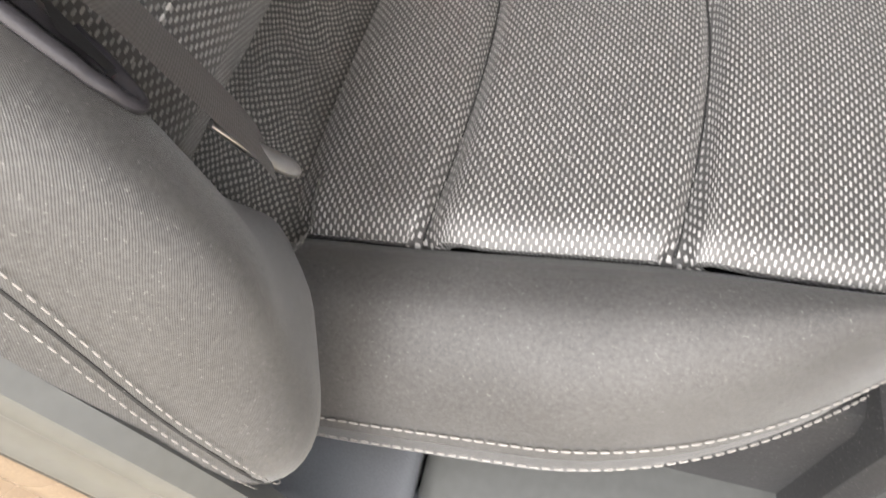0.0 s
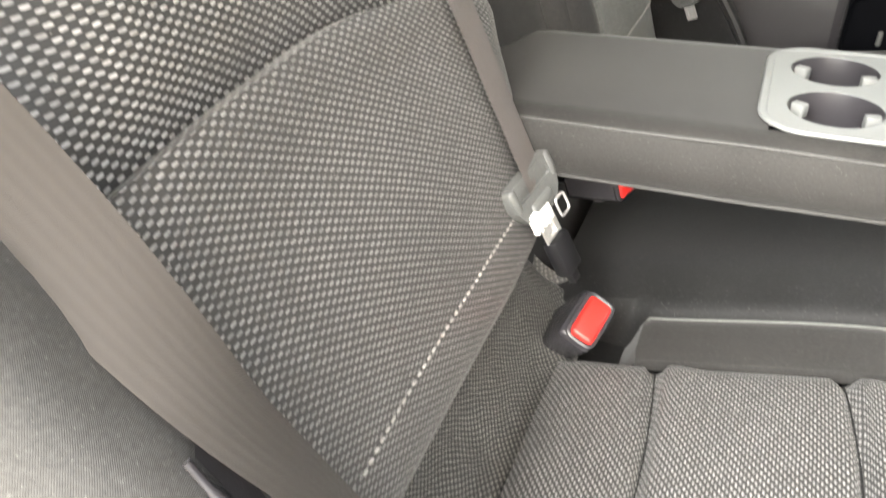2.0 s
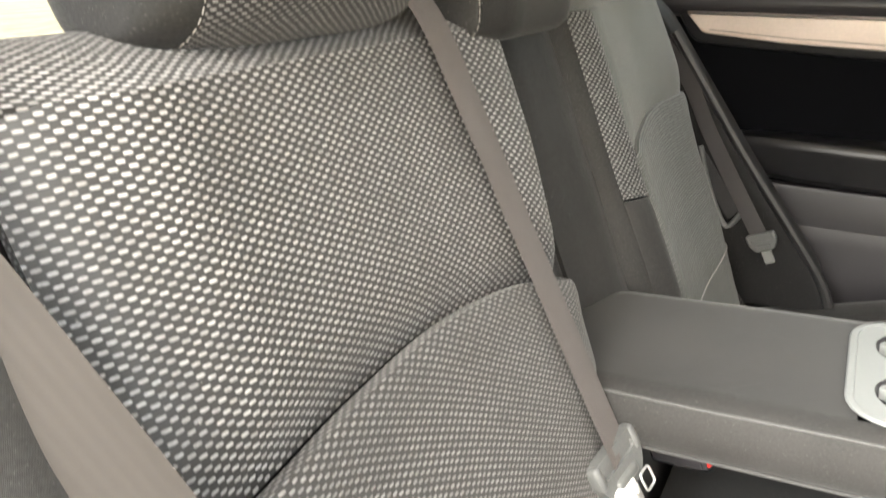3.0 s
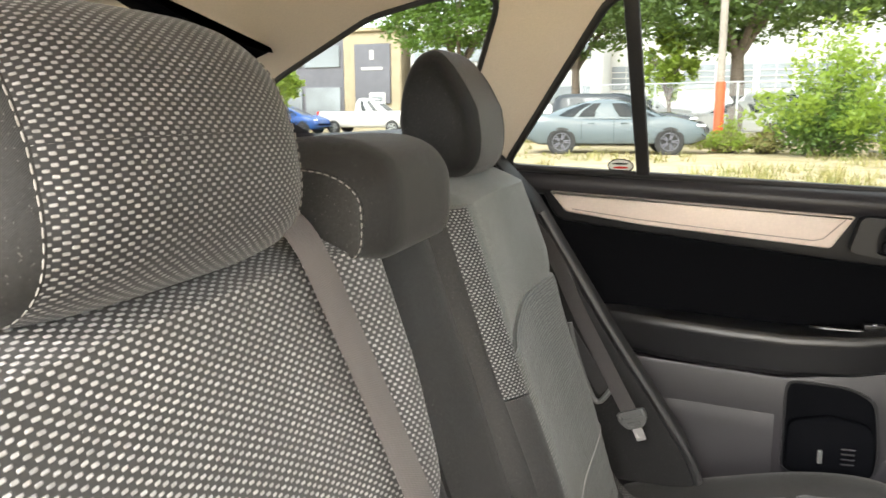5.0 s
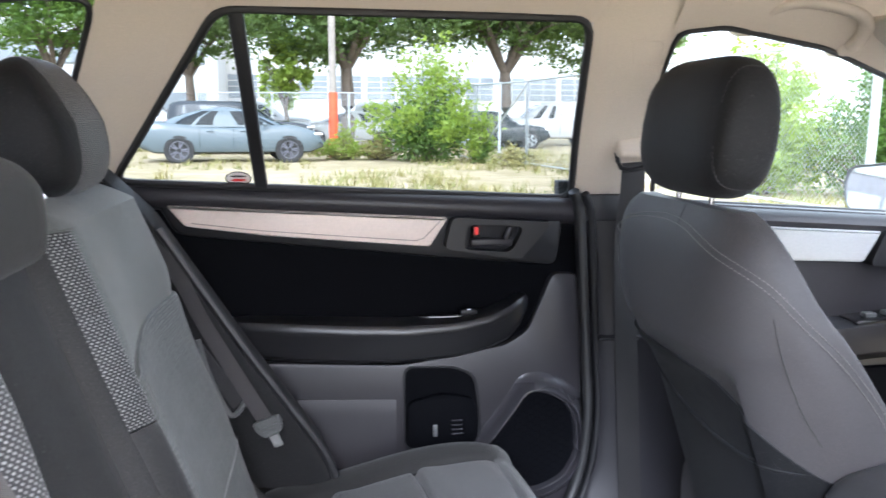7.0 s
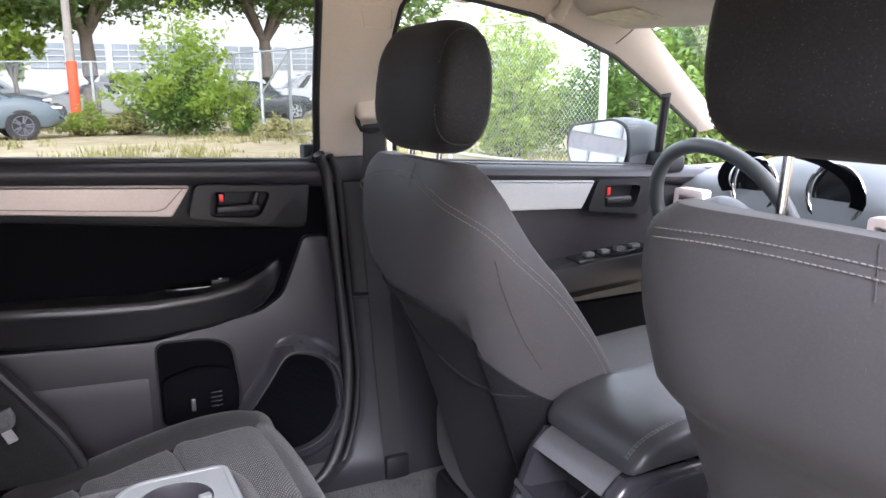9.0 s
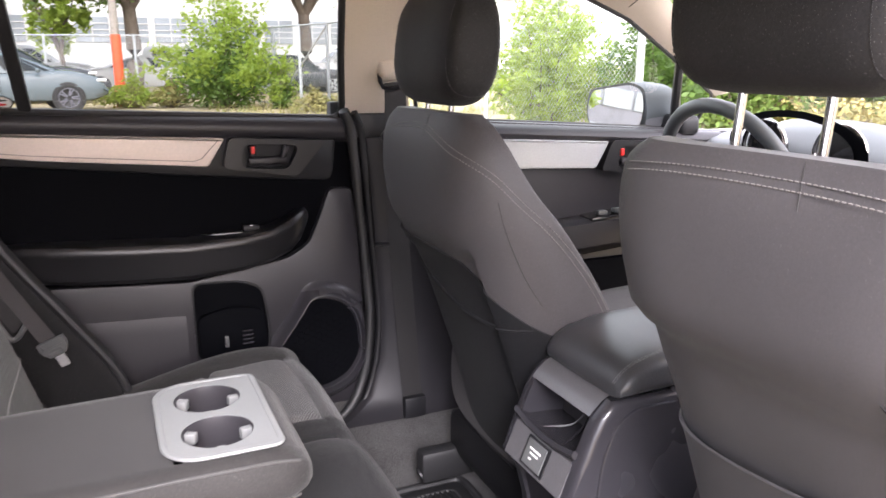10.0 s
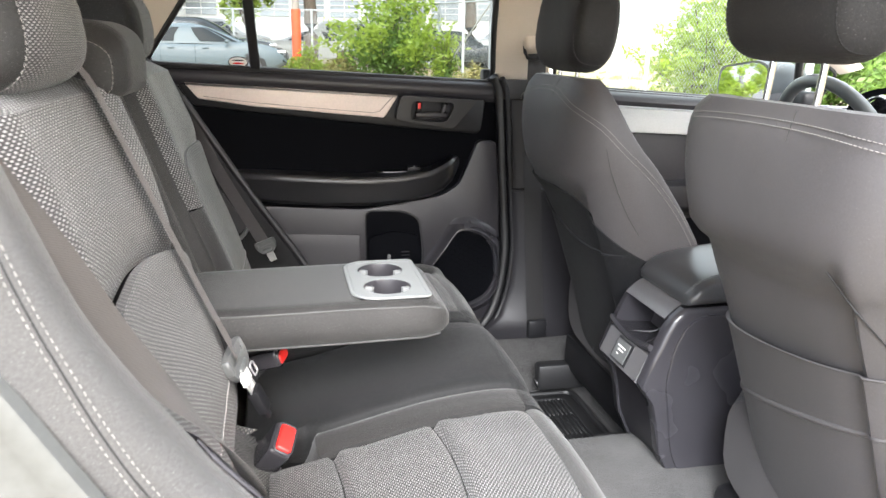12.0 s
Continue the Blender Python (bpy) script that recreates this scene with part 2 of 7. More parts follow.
PLASTIC_MID = mottled("grey_console_plastic", (0.085, 0.083, 0.086), 600, 0.15, 6, 0.25, bump=0.15, dist=0.0003)
SILL = mottled("blue_grey_plastic", (0.075, 0.08, 0.09), 700, 0.15, 4, 0.5, bump=0.2, dist=0.0004)
BEIGE = mottled("beige_trim", (0.56, 0.49, 0.41), 500, 0.08, 3, 0.75, bump=0.15, dist=0.0004)
LINER = mottled("beige_headliner", (0.58, 0.52, 0.44), 350, 0.1, 3, 0.95, sheen=0.2, bump=0.3, dist=0.0008)
SILVER = mottled("satin_silver_trim", (0.74, 0.63, 0.57), 250, 0.06, 6, 0.42, metal=0.25, bump=0.03)
SILVER_COOL = mottled("cool_silver_trim", (0.44, 0.45, 0.455), 250, 0.06, 6, 0.4, metal=0.25, bump=0.03)
# copies of the belt webbing, each belt's light or shade in its colour
BELT_FAR_TONE = webbing("far_belt_webbing", (0.066, 0.063, 0.064))
BELT_NEAR_SHADE = webbing("shaded_near_belt_webbing", (0.050, 0.045, 0.042))
BELT_SHADED = webbing("shaded_belt_webbing", (0.020, 0.019, 0.0195))
PALE = mottled("pale_grey_plastic", (0.16, 0.166, 0.166), 400, 0.06, 6, 0.4, bump=0.05)
CHROME = mat_base("chrome", (0.36, 0.35, 0.345), 0.12, 1.0)
STEEL = mottled("worn_steel", (0.68, 0.68, 0.68), 200, 0.12, 20, 0.35, metal=0.75, bump=0.05)
JAMB = mottled("pale_grey_jamb_plastic", (0.055, 0.057, 0.056), 120, 0.12, 5, 0.45, bump=0.1, dist=0.0004)
GRIP = mottled("grey_tongue_plastic", (0.095, 0.098, 0.098), 300, 0.15, 20, 0.4, bump=0.1, dist=0.0003)
ANCHOR = mottled("dull_anchor_steel", (0.42, 0.42, 0.42), 200, 0.12, 20, 0.3, metal=0.9, bump=0.05)
RED = mottled("red_button_plastic", (0.62, 0.020, 0.016), 100, 0.08, 15, 0.35, bump=0)
WHITE = mottled("white_plastic", (0.8, 0.8, 0.78), 200, 0.05, 10, 0.5, bump=0.05)
RUBBER = mottled("black_rubber", (0.014, 0.014, 0.015), 300, 0.25, 6, 0.5, bump=0.2, dist=0.0006)
CARPET = mottled("grey_black_carpet", (0.040, 0.039, 0.0385), 420, 0.75, 14, 0.95, sheen=0.1, bump=1.0, dist=0.004)
GLASS = pane_glass("tinted_car_glass", (0.355, 0.374, 0.367))
GLASS_FRONT = pane_glass("front_door_glass", (0.60, 0.64, 0.60))
CLEAR = pane_glass("clear_car_glass", (0.88, 0.90, 0.89))
MIRROR = mat_base("mirror", (0.9, 0.9, 0.9), 0.02, 1.0)
GLOSSY = mat_base("gloss_black", (0.01, 0.01, 0.011), 0.1)
STRIP_GROOVE = mat_base("strip_groove", (0.30, 0.24, 0.21), 0.5)
# dark vinyl lightened in colour, standing in for strong light through the windscreen
DASH_LIT = mottled("lit_dashboard_vinyl", (0.060, 0.066, 0.070), 500, 0.12, 5, 0.42, bump=0.15, dist=0.0003)
BRONZE = mottled("brown_metallic_paint", (0.17, 0.132, 0.10), 800, 0.15, 3, 0.3, metal=0.4, bump=0)

# ---- mesh helpers ----


def thing(name, at=(0, 0, 0), label="", category="", group="", kind=""):
    ob = new(name)
    ob.location = at
    ob.empty_display_size = 0.05
    return tagged(ob, label, category, group, kind)


def attach(ob, parent):
    if parent is not None:
        ob.parent = parent
        if parent.type == "EMPTY":
            ob.matrix_parent_inverse = Matrix.Translation(-Vector(parent.location))
    return ob


def part(name, bm, material, parent=None, label="", smooth=True):
    me = bpy.data.meshes.new(name)
    bmesh.ops.recalc_face_normals(bm, faces=bm.faces)
    bm.to_mesh(me)
    bm.free()
    me.materials.append(material)
    if smooth:
        me.polygons.foreach_set("use_smooth", [True] * len(me.polygons))
        me.set_sharp_from_angle(angle=radians(40))
    ob = attach(new(name, me), parent)
    return tagged(ob, label)


def solo(name, bm, material, label, category, group="", kind="", smooth=True):
    return tagged(part(name, bm, material, None, "", smooth), label, category, group, kind)


def rbox(bm, c, s, r=0.004, seg=2, turn=None):
    """A box with rounded edges, c its centre, s its full size."""
    m = Matrix.Translation(c) @ (turn or Matrix()) @ Matrix.Diagonal((*s, 1))
    made = bmesh.ops.create_cube(bm, size=1, matrix=m)["verts"]
    edges = list({e for v in made for e in v.link_edges})
    r = min(r, 0.49 * min(s))
    if r > 0:
        bmesh.ops.bevel(bm, geom=edges, offset=r, segments=seg, affect="EDGES", profile=0.5)
    return bm


def box(c, s, r=0.004, seg=2, turn=None):
    return rbox(bmesh.new(), c, s, r, seg, turn)


def tube(bm, pts, r, seg=8, flat=1.0, up=(0, 0, 1), cap=True):
    """A round or flattened bar along the points."""
    pts = [Vector(p) for p in pts]
    rings = []
    for i, p in enumerate(pts):
        d = (pts[min(i + 1, len(pts) - 1)] - pts[max(i - 1, 0)]).normalized()
        a = d.cross(Vector(up))
        if a.length < 1e-4:
            a = d.cross(Vector((1, 0, 0)))
        a.normalize()
        b = a.cross(d)
        rr = r[i] if isinstance(r, (list, tuple)) else r
        rings.append([bm.verts.new(p + a * math.cos(t) * rr + b * math.sin(t) * rr * flat) for t in [2 * math.pi * k / seg for k in range(seg)]])
    for p, q in zip(rings, rings[1:]):
        for k in range(seg):
            bm.faces.new((p[k], p[(k + 1) % seg], q[(k + 1) % seg], q[k]))
    if cap:
        bm.faces.new(rings[0][::-1])
        bm.faces.new(rings[-1])
    return bm


def loft(rings, closed=True, cap=True, bm=None):
    """Skins rings of points; each ring closed unless told."""
    bm = bm or bmesh.new()
    uvl = bm.loops.layers.uv.verify()
    rows = [[bm.verts.new(p) for p in ring] for ring in rings]
    n = len(rows[0])
    mid = rings[len(rings) // 2]
    us = [0.0]
    for k in range(1, n + 1):
        us.append(us[-1] + (Vector(mid[k % n]) - Vector(mid[k - 1])).length)
    vs = [0.0]
    for a, b in zip(rings, rings[1:]):
        vs.append(vs[-1] + (Vector(a[n // 4]) - Vector(b[n // 4])).length)
    for j in range(len(rows) - 1):
        for k in range(n if closed else n - 1):
            f = bm.faces.new((rows[j][k], rows[j][(k + 1) % n], rows[j + 1][(k + 1) % n], rows[j + 1][k]))
            for lp, uv in zip(f.loops, ((us[k], vs[j]), (us[k + 1], vs[j]), (us[k + 1], vs[j + 1]), (us[k], vs[j + 1]))):
                lp[uvl].uv = uv
    if cap and closed:
        bm.faces.new(rows[0][::-1])
        bm.faces.new(rows[-1])
    return bm


def curve(keys, n):
    """n points on a smooth curve through the keys."""
    k = [Vector(p) for p in keys]
    k = [2 * k[0] - k[1]] + k + [2 * k[-1] - k[-2]]
    out = []
    for i in range(n):
        t = i / (n - 1) * (len(k) - 3)
        j = min(int(t), len(k) - 4)
        f = t - j
        a, b, c, d = k[j:j + 4]
        out.append(0.5 * (2 * b + (c - a) * f + (2 * a - 5 * b + 4 * c - d) * f * f + (3 * b - a - 3 * c + d) * f ** 3))
    return out


def smooth(x, xs, ys):
    """A smooth function through the pairs."""
    x = min(max(x, xs[0]), xs[-1])
    for i in range(len(xs) - 1):
        if x <= xs[i + 1]:
            break
    def slope(j):
        if j == 0 or j == len(xs) - 1:
            return ((ys[1] - ys[0]) / (xs[1] - xs[0]) if j == 0 else (ys[-1] - ys[-2]) / (xs[-1] - xs[-2]))
        return (ys[j + 1] - ys[j - 1]) / (xs[j + 1] - xs[j - 1])
    h = xs[i + 1] - xs[i]
    t = (x - xs[i]) / h
    return (2 * t ** 3 - 3 * t * t + 1) * ys[i] + (t ** 3 - 2 * t * t + t) * h * slope(i) + (3 * t * t - 2 * t ** 3) * ys[i + 1] + (t ** 3 - t * t) * h * slope(i + 1)


def steps(a, b, n, ends=True):
    """n + 1 values from a to b, closer together near the ends."""
    if not ends:
        return [a + (b - a) * i / n for i in range(n + 1)]
    return [a + (b - a) * (0.35 * i / n + 0.65 * (0.5 - 0.5 * math.cos(math.pi * i / n))) for i in range(n + 1)]


def patch(name, fn, us, vs, material, parent, tuck=0.006, fall=0.009, flip=1, label="", skirt=0.012, sides="LRBT"):
    """A padded cover panel: the surface fn(u, v), drawn in towards its sewn borders, with its edge turned in."""
    P = [[Vector(fn(u, v)) for v in vs] for u in us]
    nu, nv = len(us), len(vs)
    N = [[None] * nv for _ in us]
    for i in range(nu):
        for j in range(nv):
            du = P[min(i + 1, nu - 1)][j] - P[max(i - 1, 0)][j]
            dv = P[i][min(j + 1, nv - 1)] - P[i][max(j - 1, 0)]
            nn = du.cross(dv) * flip
            N[i][j] = nn.normalized() if nn.length > 1e-9 else Vector((1, 0, 0))
    U = [0.0]
    for i in range(1, nu):
        U.append(U[-1] + (P[i][nv // 2] - P[i - 1][nv // 2]).length)
    V = [0.0]
    for j in range(1, nv):
        V.append(V[-1] + (P[nu // 2][j] - P[nu // 2][j - 1]).length)
    Q = [[None] * nv for _ in us]
    for i in range(nu):
        for j in range(nv):
            w = 0.0
            for side, d in (("L", U[i]), ("R", U[-1] - U[i]), ("B", V[j]), ("T", V[-1] - V[j])):
                if side in sides:
                    w += math.exp(-(d / fall) ** 2)
            Q[i][j] = P[i][j] - N[i][j] * tuck * min(w, 1.3)
    bm = bmesh.new()
    uvl = bm.loops.layers.uv.verify()
    rows = [[bm.verts.new(p) for p in r] for r in Q]
    at = {rows[i][j]: (U[i], V[j]) for i in range(nu) for j in range(nv)}
    rim = [(i, 0) for i in range(nu)] + [(nu - 1, j) for j in range(1, nv)] + [(i, nv - 1) for i in range(nu - 2, -1, -1)] + [(0, j) for j in range(nv - 2, 0, -1)]
    faces = [(rows[i][j], rows[i + 1][j], rows[i + 1][j + 1], rows[i][j + 1]) for i in range(nu - 1) for j in range(nv - 1)]
    if skirt:
        low = []
        for i, j in rim:
            v = bm.verts.new(Q[i][j] - N[i][j] * skirt)
            at[v] = (U[i] + skirt * ((i == nu - 1) - (i == 0)), V[j] + skirt * ((j == nv - 1) - (j == 0)))
            low.append(v)
        for k in range(len(rim)):
            a, b = rim[k], rim[(k + 1) % len(rim)]
            faces.append((rows[a[0]][a[1]], rows[b[0]][b[1]], low[(k + 1) % len(rim)], low[k]))
    for fv in faces:
        f = bm.faces.new(fv)
        for lp in f.loops:
            lp[uvl].uv = at[lp.vert]
    return part(name, bm, material, parent, label)


def stitches(name, pts, parent, length=0.0048, gap=0.0018, r=0.0006, material=None, label=""):
    """A row of single stitches along the points."""
    pts = [Vector(p) for p in pts]
    bm = bmesh.new()
    cum = [0.0]
    for a, b in zip(pts, pts[1:]):
        cum.append(cum[-1] + (b - a).length)
    def spot(s):
        for i in range(len(pts) - 1):
            if s <= cum[i + 1]:
                return pts[i].lerp(pts[i + 1], (s - cum[i]) / max(1e-9, cum[i + 1] - cum[i]))
        return pts[-1]
    s = 0.0
    while s + length < cum[-1]:
        a, b = spot(s), spot(s + length)
        tube(bm, [a, a.lerp(b, 0.2), a.lerp(b, 0.8), b], [r * 0.5, r, r, r * 0.5], 5)
        s += length + gap
    return part(name, bm, material or THREAD, parent, label)


def ribbon(name, pts, sides, width, material, parent, thick=0.0014, label=""):
    """A strap along the points; sides: the direction across it at each point."""
    n = len(pts)
    rings = []
    for p, s in zip(pts, sides):
        p, s = Vector(p), Vector(s).normalized()
        i = len(rings)
        d = (Vector(pts[min(i + 1, n - 1)]) - Vector(pts[max(i - 1, 0)])).normalized()
        s = (s - d * s.dot(d)).normalized()
        nn = s.cross(d)
        w = width / 2
        rings.append([p - s * w, p - s * w * 0.5 + nn * thick * 0.4, p + nn * thick * 0.5, p + s * w * 0.5 + nn * thick * 0.4, p + s * w, p + s * w * 0.5 - nn * thick * 0.6, p - nn * thick * 0.5, p - s * w * 0.5 - nn * thick * 0.6])
    return part(name, loft(rings), material, parent, label)


def plate(bm, outline, axis, at, depth, r=0.002):
    """A slab: outline of pairs in the plane across the axis, from at over depth, its rims bevelled."""
    def place(a, b, c):
        return {"x": (c, a, b), "y": (a, c, b), "z": (a, b, c)}[axis]
    vs = [bm.verts.new(place(a, b, at)) for a, b in outline]
    f = bm.faces.new(vs)
    ex = bmesh.ops.extrude_face_region(bm, geom=[f])
    top = [g for g in ex["geom"] if isinstance(g, bmesh.types.BMVert)]
    shift = place(0, 0, depth)
    bmesh.ops.translate(bm, verts=top, vec=shift)
    if r > 0:
        edges = [e for v in top for e in v.link_edges if e.other_vert(v) in top]
        bmesh.ops.bevel(bm, geom=list(set(edges)), offset=r, segments=2, affect="EDGES", profile=0.5)
    return bm


def round_outline(keys, n=48):
    """A closed smooth outline through the keys (pairs)."""
    k = [Vector((a, b, 0)) for a, b in keys]
    m = len(k)
    out = []
    for i in range(n):
        t = i / n * m
        j = int(t) % m
        f = t - int(t)
        a, b, c, d = k[j - 1], k[j], k[(j + 1) % m], k[(j + 2) % m]
        p = 0.5 * (2 * b + (c - a) * f + (2 * a - 5 * b + 4 * c - d) * f * f + (3 * b - a - 3 * c + d) * f ** 3)
        out.append((p.x, p.y))
    return out


def corner_outline(keys, r=0.01, n=4):
    """A closed outline with straight sides and rounded corners."""
    out = []
    m = len(keys)
    for i in range(m):
        p, a, b = Vector(keys[i]), Vector(keys[i - 1]), Vector(keys[(i + 1) % m])
        ra = min(r, 0.45 * (a - p).length, 0.45 * (b - p).length)
        s, e = p + (a - p).normalized() * ra, p + (b - p).normalized() * ra
        for k in range(n + 1):
            f = k / n
            q = (1 - f) ** 2 * s + 2 * f * (1 - f) * p + f * f * e
            out.append((q.x, q.y))
    return out

# ---- the car's shell ----
def wall_at(z):
    """Inner face of the upper side wall, which leans in towards the roof."""
    return 0.735 - 0.8 * (z - 1.24)


def on_wall(x, z, out=0.0):
    return (x, wall_at(z) + out, z)


def wall_panel(name, outline, material, label, depth=0.025, inset=0.0, category="trim", kind="structure", side=1):
    """A panel of the leaning upper wall, with its thickness outwards."""
    bm = bmesh.new()
    a = [bm.verts.new((x, side * (wall_at(z) - inset), z)) for x, z in outline]
    b = [bm.verts.new((x, side * (wall_at(z) + depth), z + depth * 0.5)) for x, z in outline]
    bm.faces.new(a)
    bm.faces.new(b[::-1])
    for k in range(len(a)):
        bm.faces.new((a[k], a[(k + 1) % len(a)], b[(k + 1) % len(a)], b[k]))
    return solo(name, bm, material, label, category, kind=kind)


DOOR_WINDOW = corner_outline([(-0.195, 1.268), (0.632, 1.227), (0.605, 1.345), (0.572, 1.531), (0.012, 1.531)], 0.03, 5)
QUARTER = corner_outline([(-0.90, 1.29), (-0.272, 1.315), (-0.150, 1.538), (-0.25, 1.538), (-0.37, 1.515), (-0.57, 1.432), (-0.75, 1.345)], 0.03, 5)
FRONT_WINDOW = corner_outline([(0.80, 1.222), (1.61, 1.168), (1.61, 1.258), (1.402, 1.353), (1.228, 1.429), (0.994, 1.497), (0.80, 1.524), (0.722, 1.515), (0.722, 1.45)], 0.02, 4)


def strip_between(name, a, b, material, label):
    """A trim panel between two open polylines of equal count on the leaning wall."""
    bm = bmesh.new()
    rows = []
    for out, dz in ((0.0, 0.0), (0.03, 0.01)):
        rows.append([[bm.verts.new((x, wall_at(z) + out - 0.012 * math.sin(math.pi * f) * (out == 0), z + dz)) for f in (0, 0.25, 0.5, 0.75, 1) for x, z in [(p[0] + (q[0] - p[0]) * f, p[1] + (q[1] - p[1]) * f)]] for p, q in zip(a, b)])
    for r in rows:
        for i in range(len(r) - 1):
            for k in range(4):
                bm.faces.new((r[i][k], r[i + 1][k], r[i + 1][k + 1], r[i][k + 1]))
    for i in range(len(a) - 1):
        for k in (0, 4):
            bm.faces.new((rows[0][i][k], rows[0][i + 1][k], rows[1][i + 1][k], rows[1][i][k]))
    return solo(name, bm, material, label, "trim", kind="structure")


# pillars and window surrounds on the far side
strip_between("c_pillar", [(-0.30, 1.20), (-0.272, 1.315), (-0.212, 1.43), (-0.150, 1.535), (-0.13, 1.60)], [(-0.20, 1.20), (-0.192, 1.272), (-0.09, 1.402), (0.0, 1.518), (0.03, 1.60)], BEIGE, "beige plastic trim of the sloping rear pillar")
strip_between("b_pillar", [(0.655, 1.19), (0.64, 1.228), (0.61, 1.345), (0.578, 1.52), (0.565, 1.60)], [(0.80, 1.19), (0.775, 1.25), (0.735, 1.36), (0.722, 1.50), (0.72, 1.60)], BEIGE, "beige plastic trim of the middle door pillar")
strip_between("roof_rail_trim", [(0.0, 1.526), (0.2, 1.531), (0.4, 1.531), (0.58, 1.526)], [(0.0, 1.60), (0.2, 1.60), (0.4, 1.60), (0.6, 1.60)], BEIGE, "beige trim strip above the rear door window")
strip_between("front_rail_trim", [(0.71, 1.512), (0.80, 1.524), (0.994, 1.499), (1.228, 1.43), (1.402, 1.354), (1.62, 1.256)], [(0.71, 1.60), (0.82, 1.60), (1.03, 1.578), (1.262, 1.493), (1.40, 1.422), (1.68, 1.276)], BEIGE, "beige trim of the front roof rail and windscreen pillar")
strip_between("quarter_rail_trim", [(-1.1, 1.27), (-0.90, 1.29), (-0.75, 1.347), (-0.57, 1.434), (-0.37, 1.517), (-0.25, 1.540), (-0.14, 1.540)], [(-1.2, 1.46), (-1.05, 1.50), (-0.85, 1.54), (-0.63, 1.57), (-0.40, 1.59), (-0.25, 1.60), (-0.12, 1.60)], BEIGE, "beige trim over the cargo side window")
strip_between("cargo_side_trim", [(-1.2, 1.17), (-1.0, 1.17), (-0.7, 1.17), (-0.25, 1.17)], [(-1.2, 1.30), (-1.0, 1.30), (-0.7, 1.31), (-0.25, 1.332)], PLASTIC_GREY, "dark plastic side wall of the cargo area")


def glass_pane(name, outline, label, side=1, out=0.012, glass=None):
    bm = bmesh.new()
    bm.faces.new([bm.verts.new((x, side * (wall_at(z) + out), z)) for x, z in outline])
    ob = solo(name, bm, glass or GLASS, label, "window", kind="structure", smooth=False)
    ob.visible_shadow = False
    return ob


def seal(name, outline, r, label, out=0.0, side=1):
    bm = bmesh.new()
    pts = [(x, side * (wall_at(z) + out), z) for x, z in outline]
    tube(bm, pts + [pts[0], pts[1]], r, 8, cap=False)
    return solo(name, bm, RUBBER, label, "seal", kind="structure")


glass_pane("window_1", DOOR_WINDOW, "clear glass of the rear door window")
glass_pane("window_2", QUARTER, "clear glass of the cargo side window")
glass_pane("window_3", FRONT_WINDOW, "clear glass of the front door window", glass=GLASS_FRONT)
seal("window_seal", DOOR_WINDOW, 0.007, "black rubber seal round the rear door window")
seal("window_seal", QUARTER, 0.005, "black rubber seal round the cargo side window")
seal("window_seal", FRONT_WINDOW, 0.005, "black rubber seal round the front door window")
b = bmesh.new()
rbox(b, (0, 0, 0), (0.022, 0.016, 0.36), 0.004, 2)
bar = solo("window_divider", b, RUBBER, "black upright bar dividing the rear door glass", "trim", kind="structure")
bar.matrix_world = Matrix.Translation((0.044, wall_at(1.39) + 0.004, 1.39)) @ Matrix.Rotation(math.atan(0.8), 4, "X") @ Matrix.Rotation(radians(-2.2), 4, "Y")

# oval sticker on the fixed pane
sticker = thing("window_sticker", on_wall(0.012, 1.272, 0.008), "small oval sticker on the rear door glass", "sticker")
for nm, rx, rz, mt, lift, shift in (("backing", 0.0225, 0.013, PLASTIC_GREY, 0.0, 0.0), ("white_field", 0.0205, 0.0112, WHITE, 0.0009, 0.0), ("red_bar", 0.013, 0.0022, RED, 0.0018, -0.003), ("dark_bar", 0.014, 0.0018, PLASTIC_GREY, 0.0018, 0.004)):
    b = bmesh.new()
    ring = [b.verts.new((0.012 + rx * math.cos(t), wall_at(1.272 + shift + rz * math.sin(t)) + 0.008 - lift, 1.272 + shift + rz * math.sin(t))) for t in [k * math.pi / 12 for k in range(24)]]
    b.faces.new(ring)
    part(nm, b, mt, sticker, smooth=False)

# headliner and roof skin
def liner_z(x, y):
    a = min(1.0, abs(y) / 0.6)
    return 1.60 - 0.045 * a ** 3 - 0.02 * max(0.0, (x - 0.8)) - 0.06 * max(0.0, -x - 0.6)
b = bmesh.new()
gx = [-1.25 + 0.1 * i for i in range(27)]
gy = [-0.60 + 0.06 * i for i in range(21)]
for lift in (0.0, 0.03):
    vs = [[b.verts.new((x, y, liner_z(x, y) + lift)) for y in gy] for x in gx]
    for i in range(len(gx) - 1):
        for j in range(len(gy) - 1):
            b.faces.new((vs[i][j], vs[i + 1][j], vs[i + 1][j + 1], vs[i][j + 1]))
solo("ceiling", b, LINER, "beige woven headliner of the car", "headliner", kind="structure")
b = bmesh.new()
vs = [[b.verts.new((x, y * 1.03, liner_z(x, y) + 0.045)) for y in gy] for x in gx]
for i in range(len(gx) - 1):
    for j in range(len(gy) - 1):
        b.faces.new((vs[i][j], vs[i + 1][j], vs[i + 1][j + 1], vs[i][j + 1]))
solo("roof", b, BRONZE, "brown painted steel roof of the car", "car roof", kind="structure")

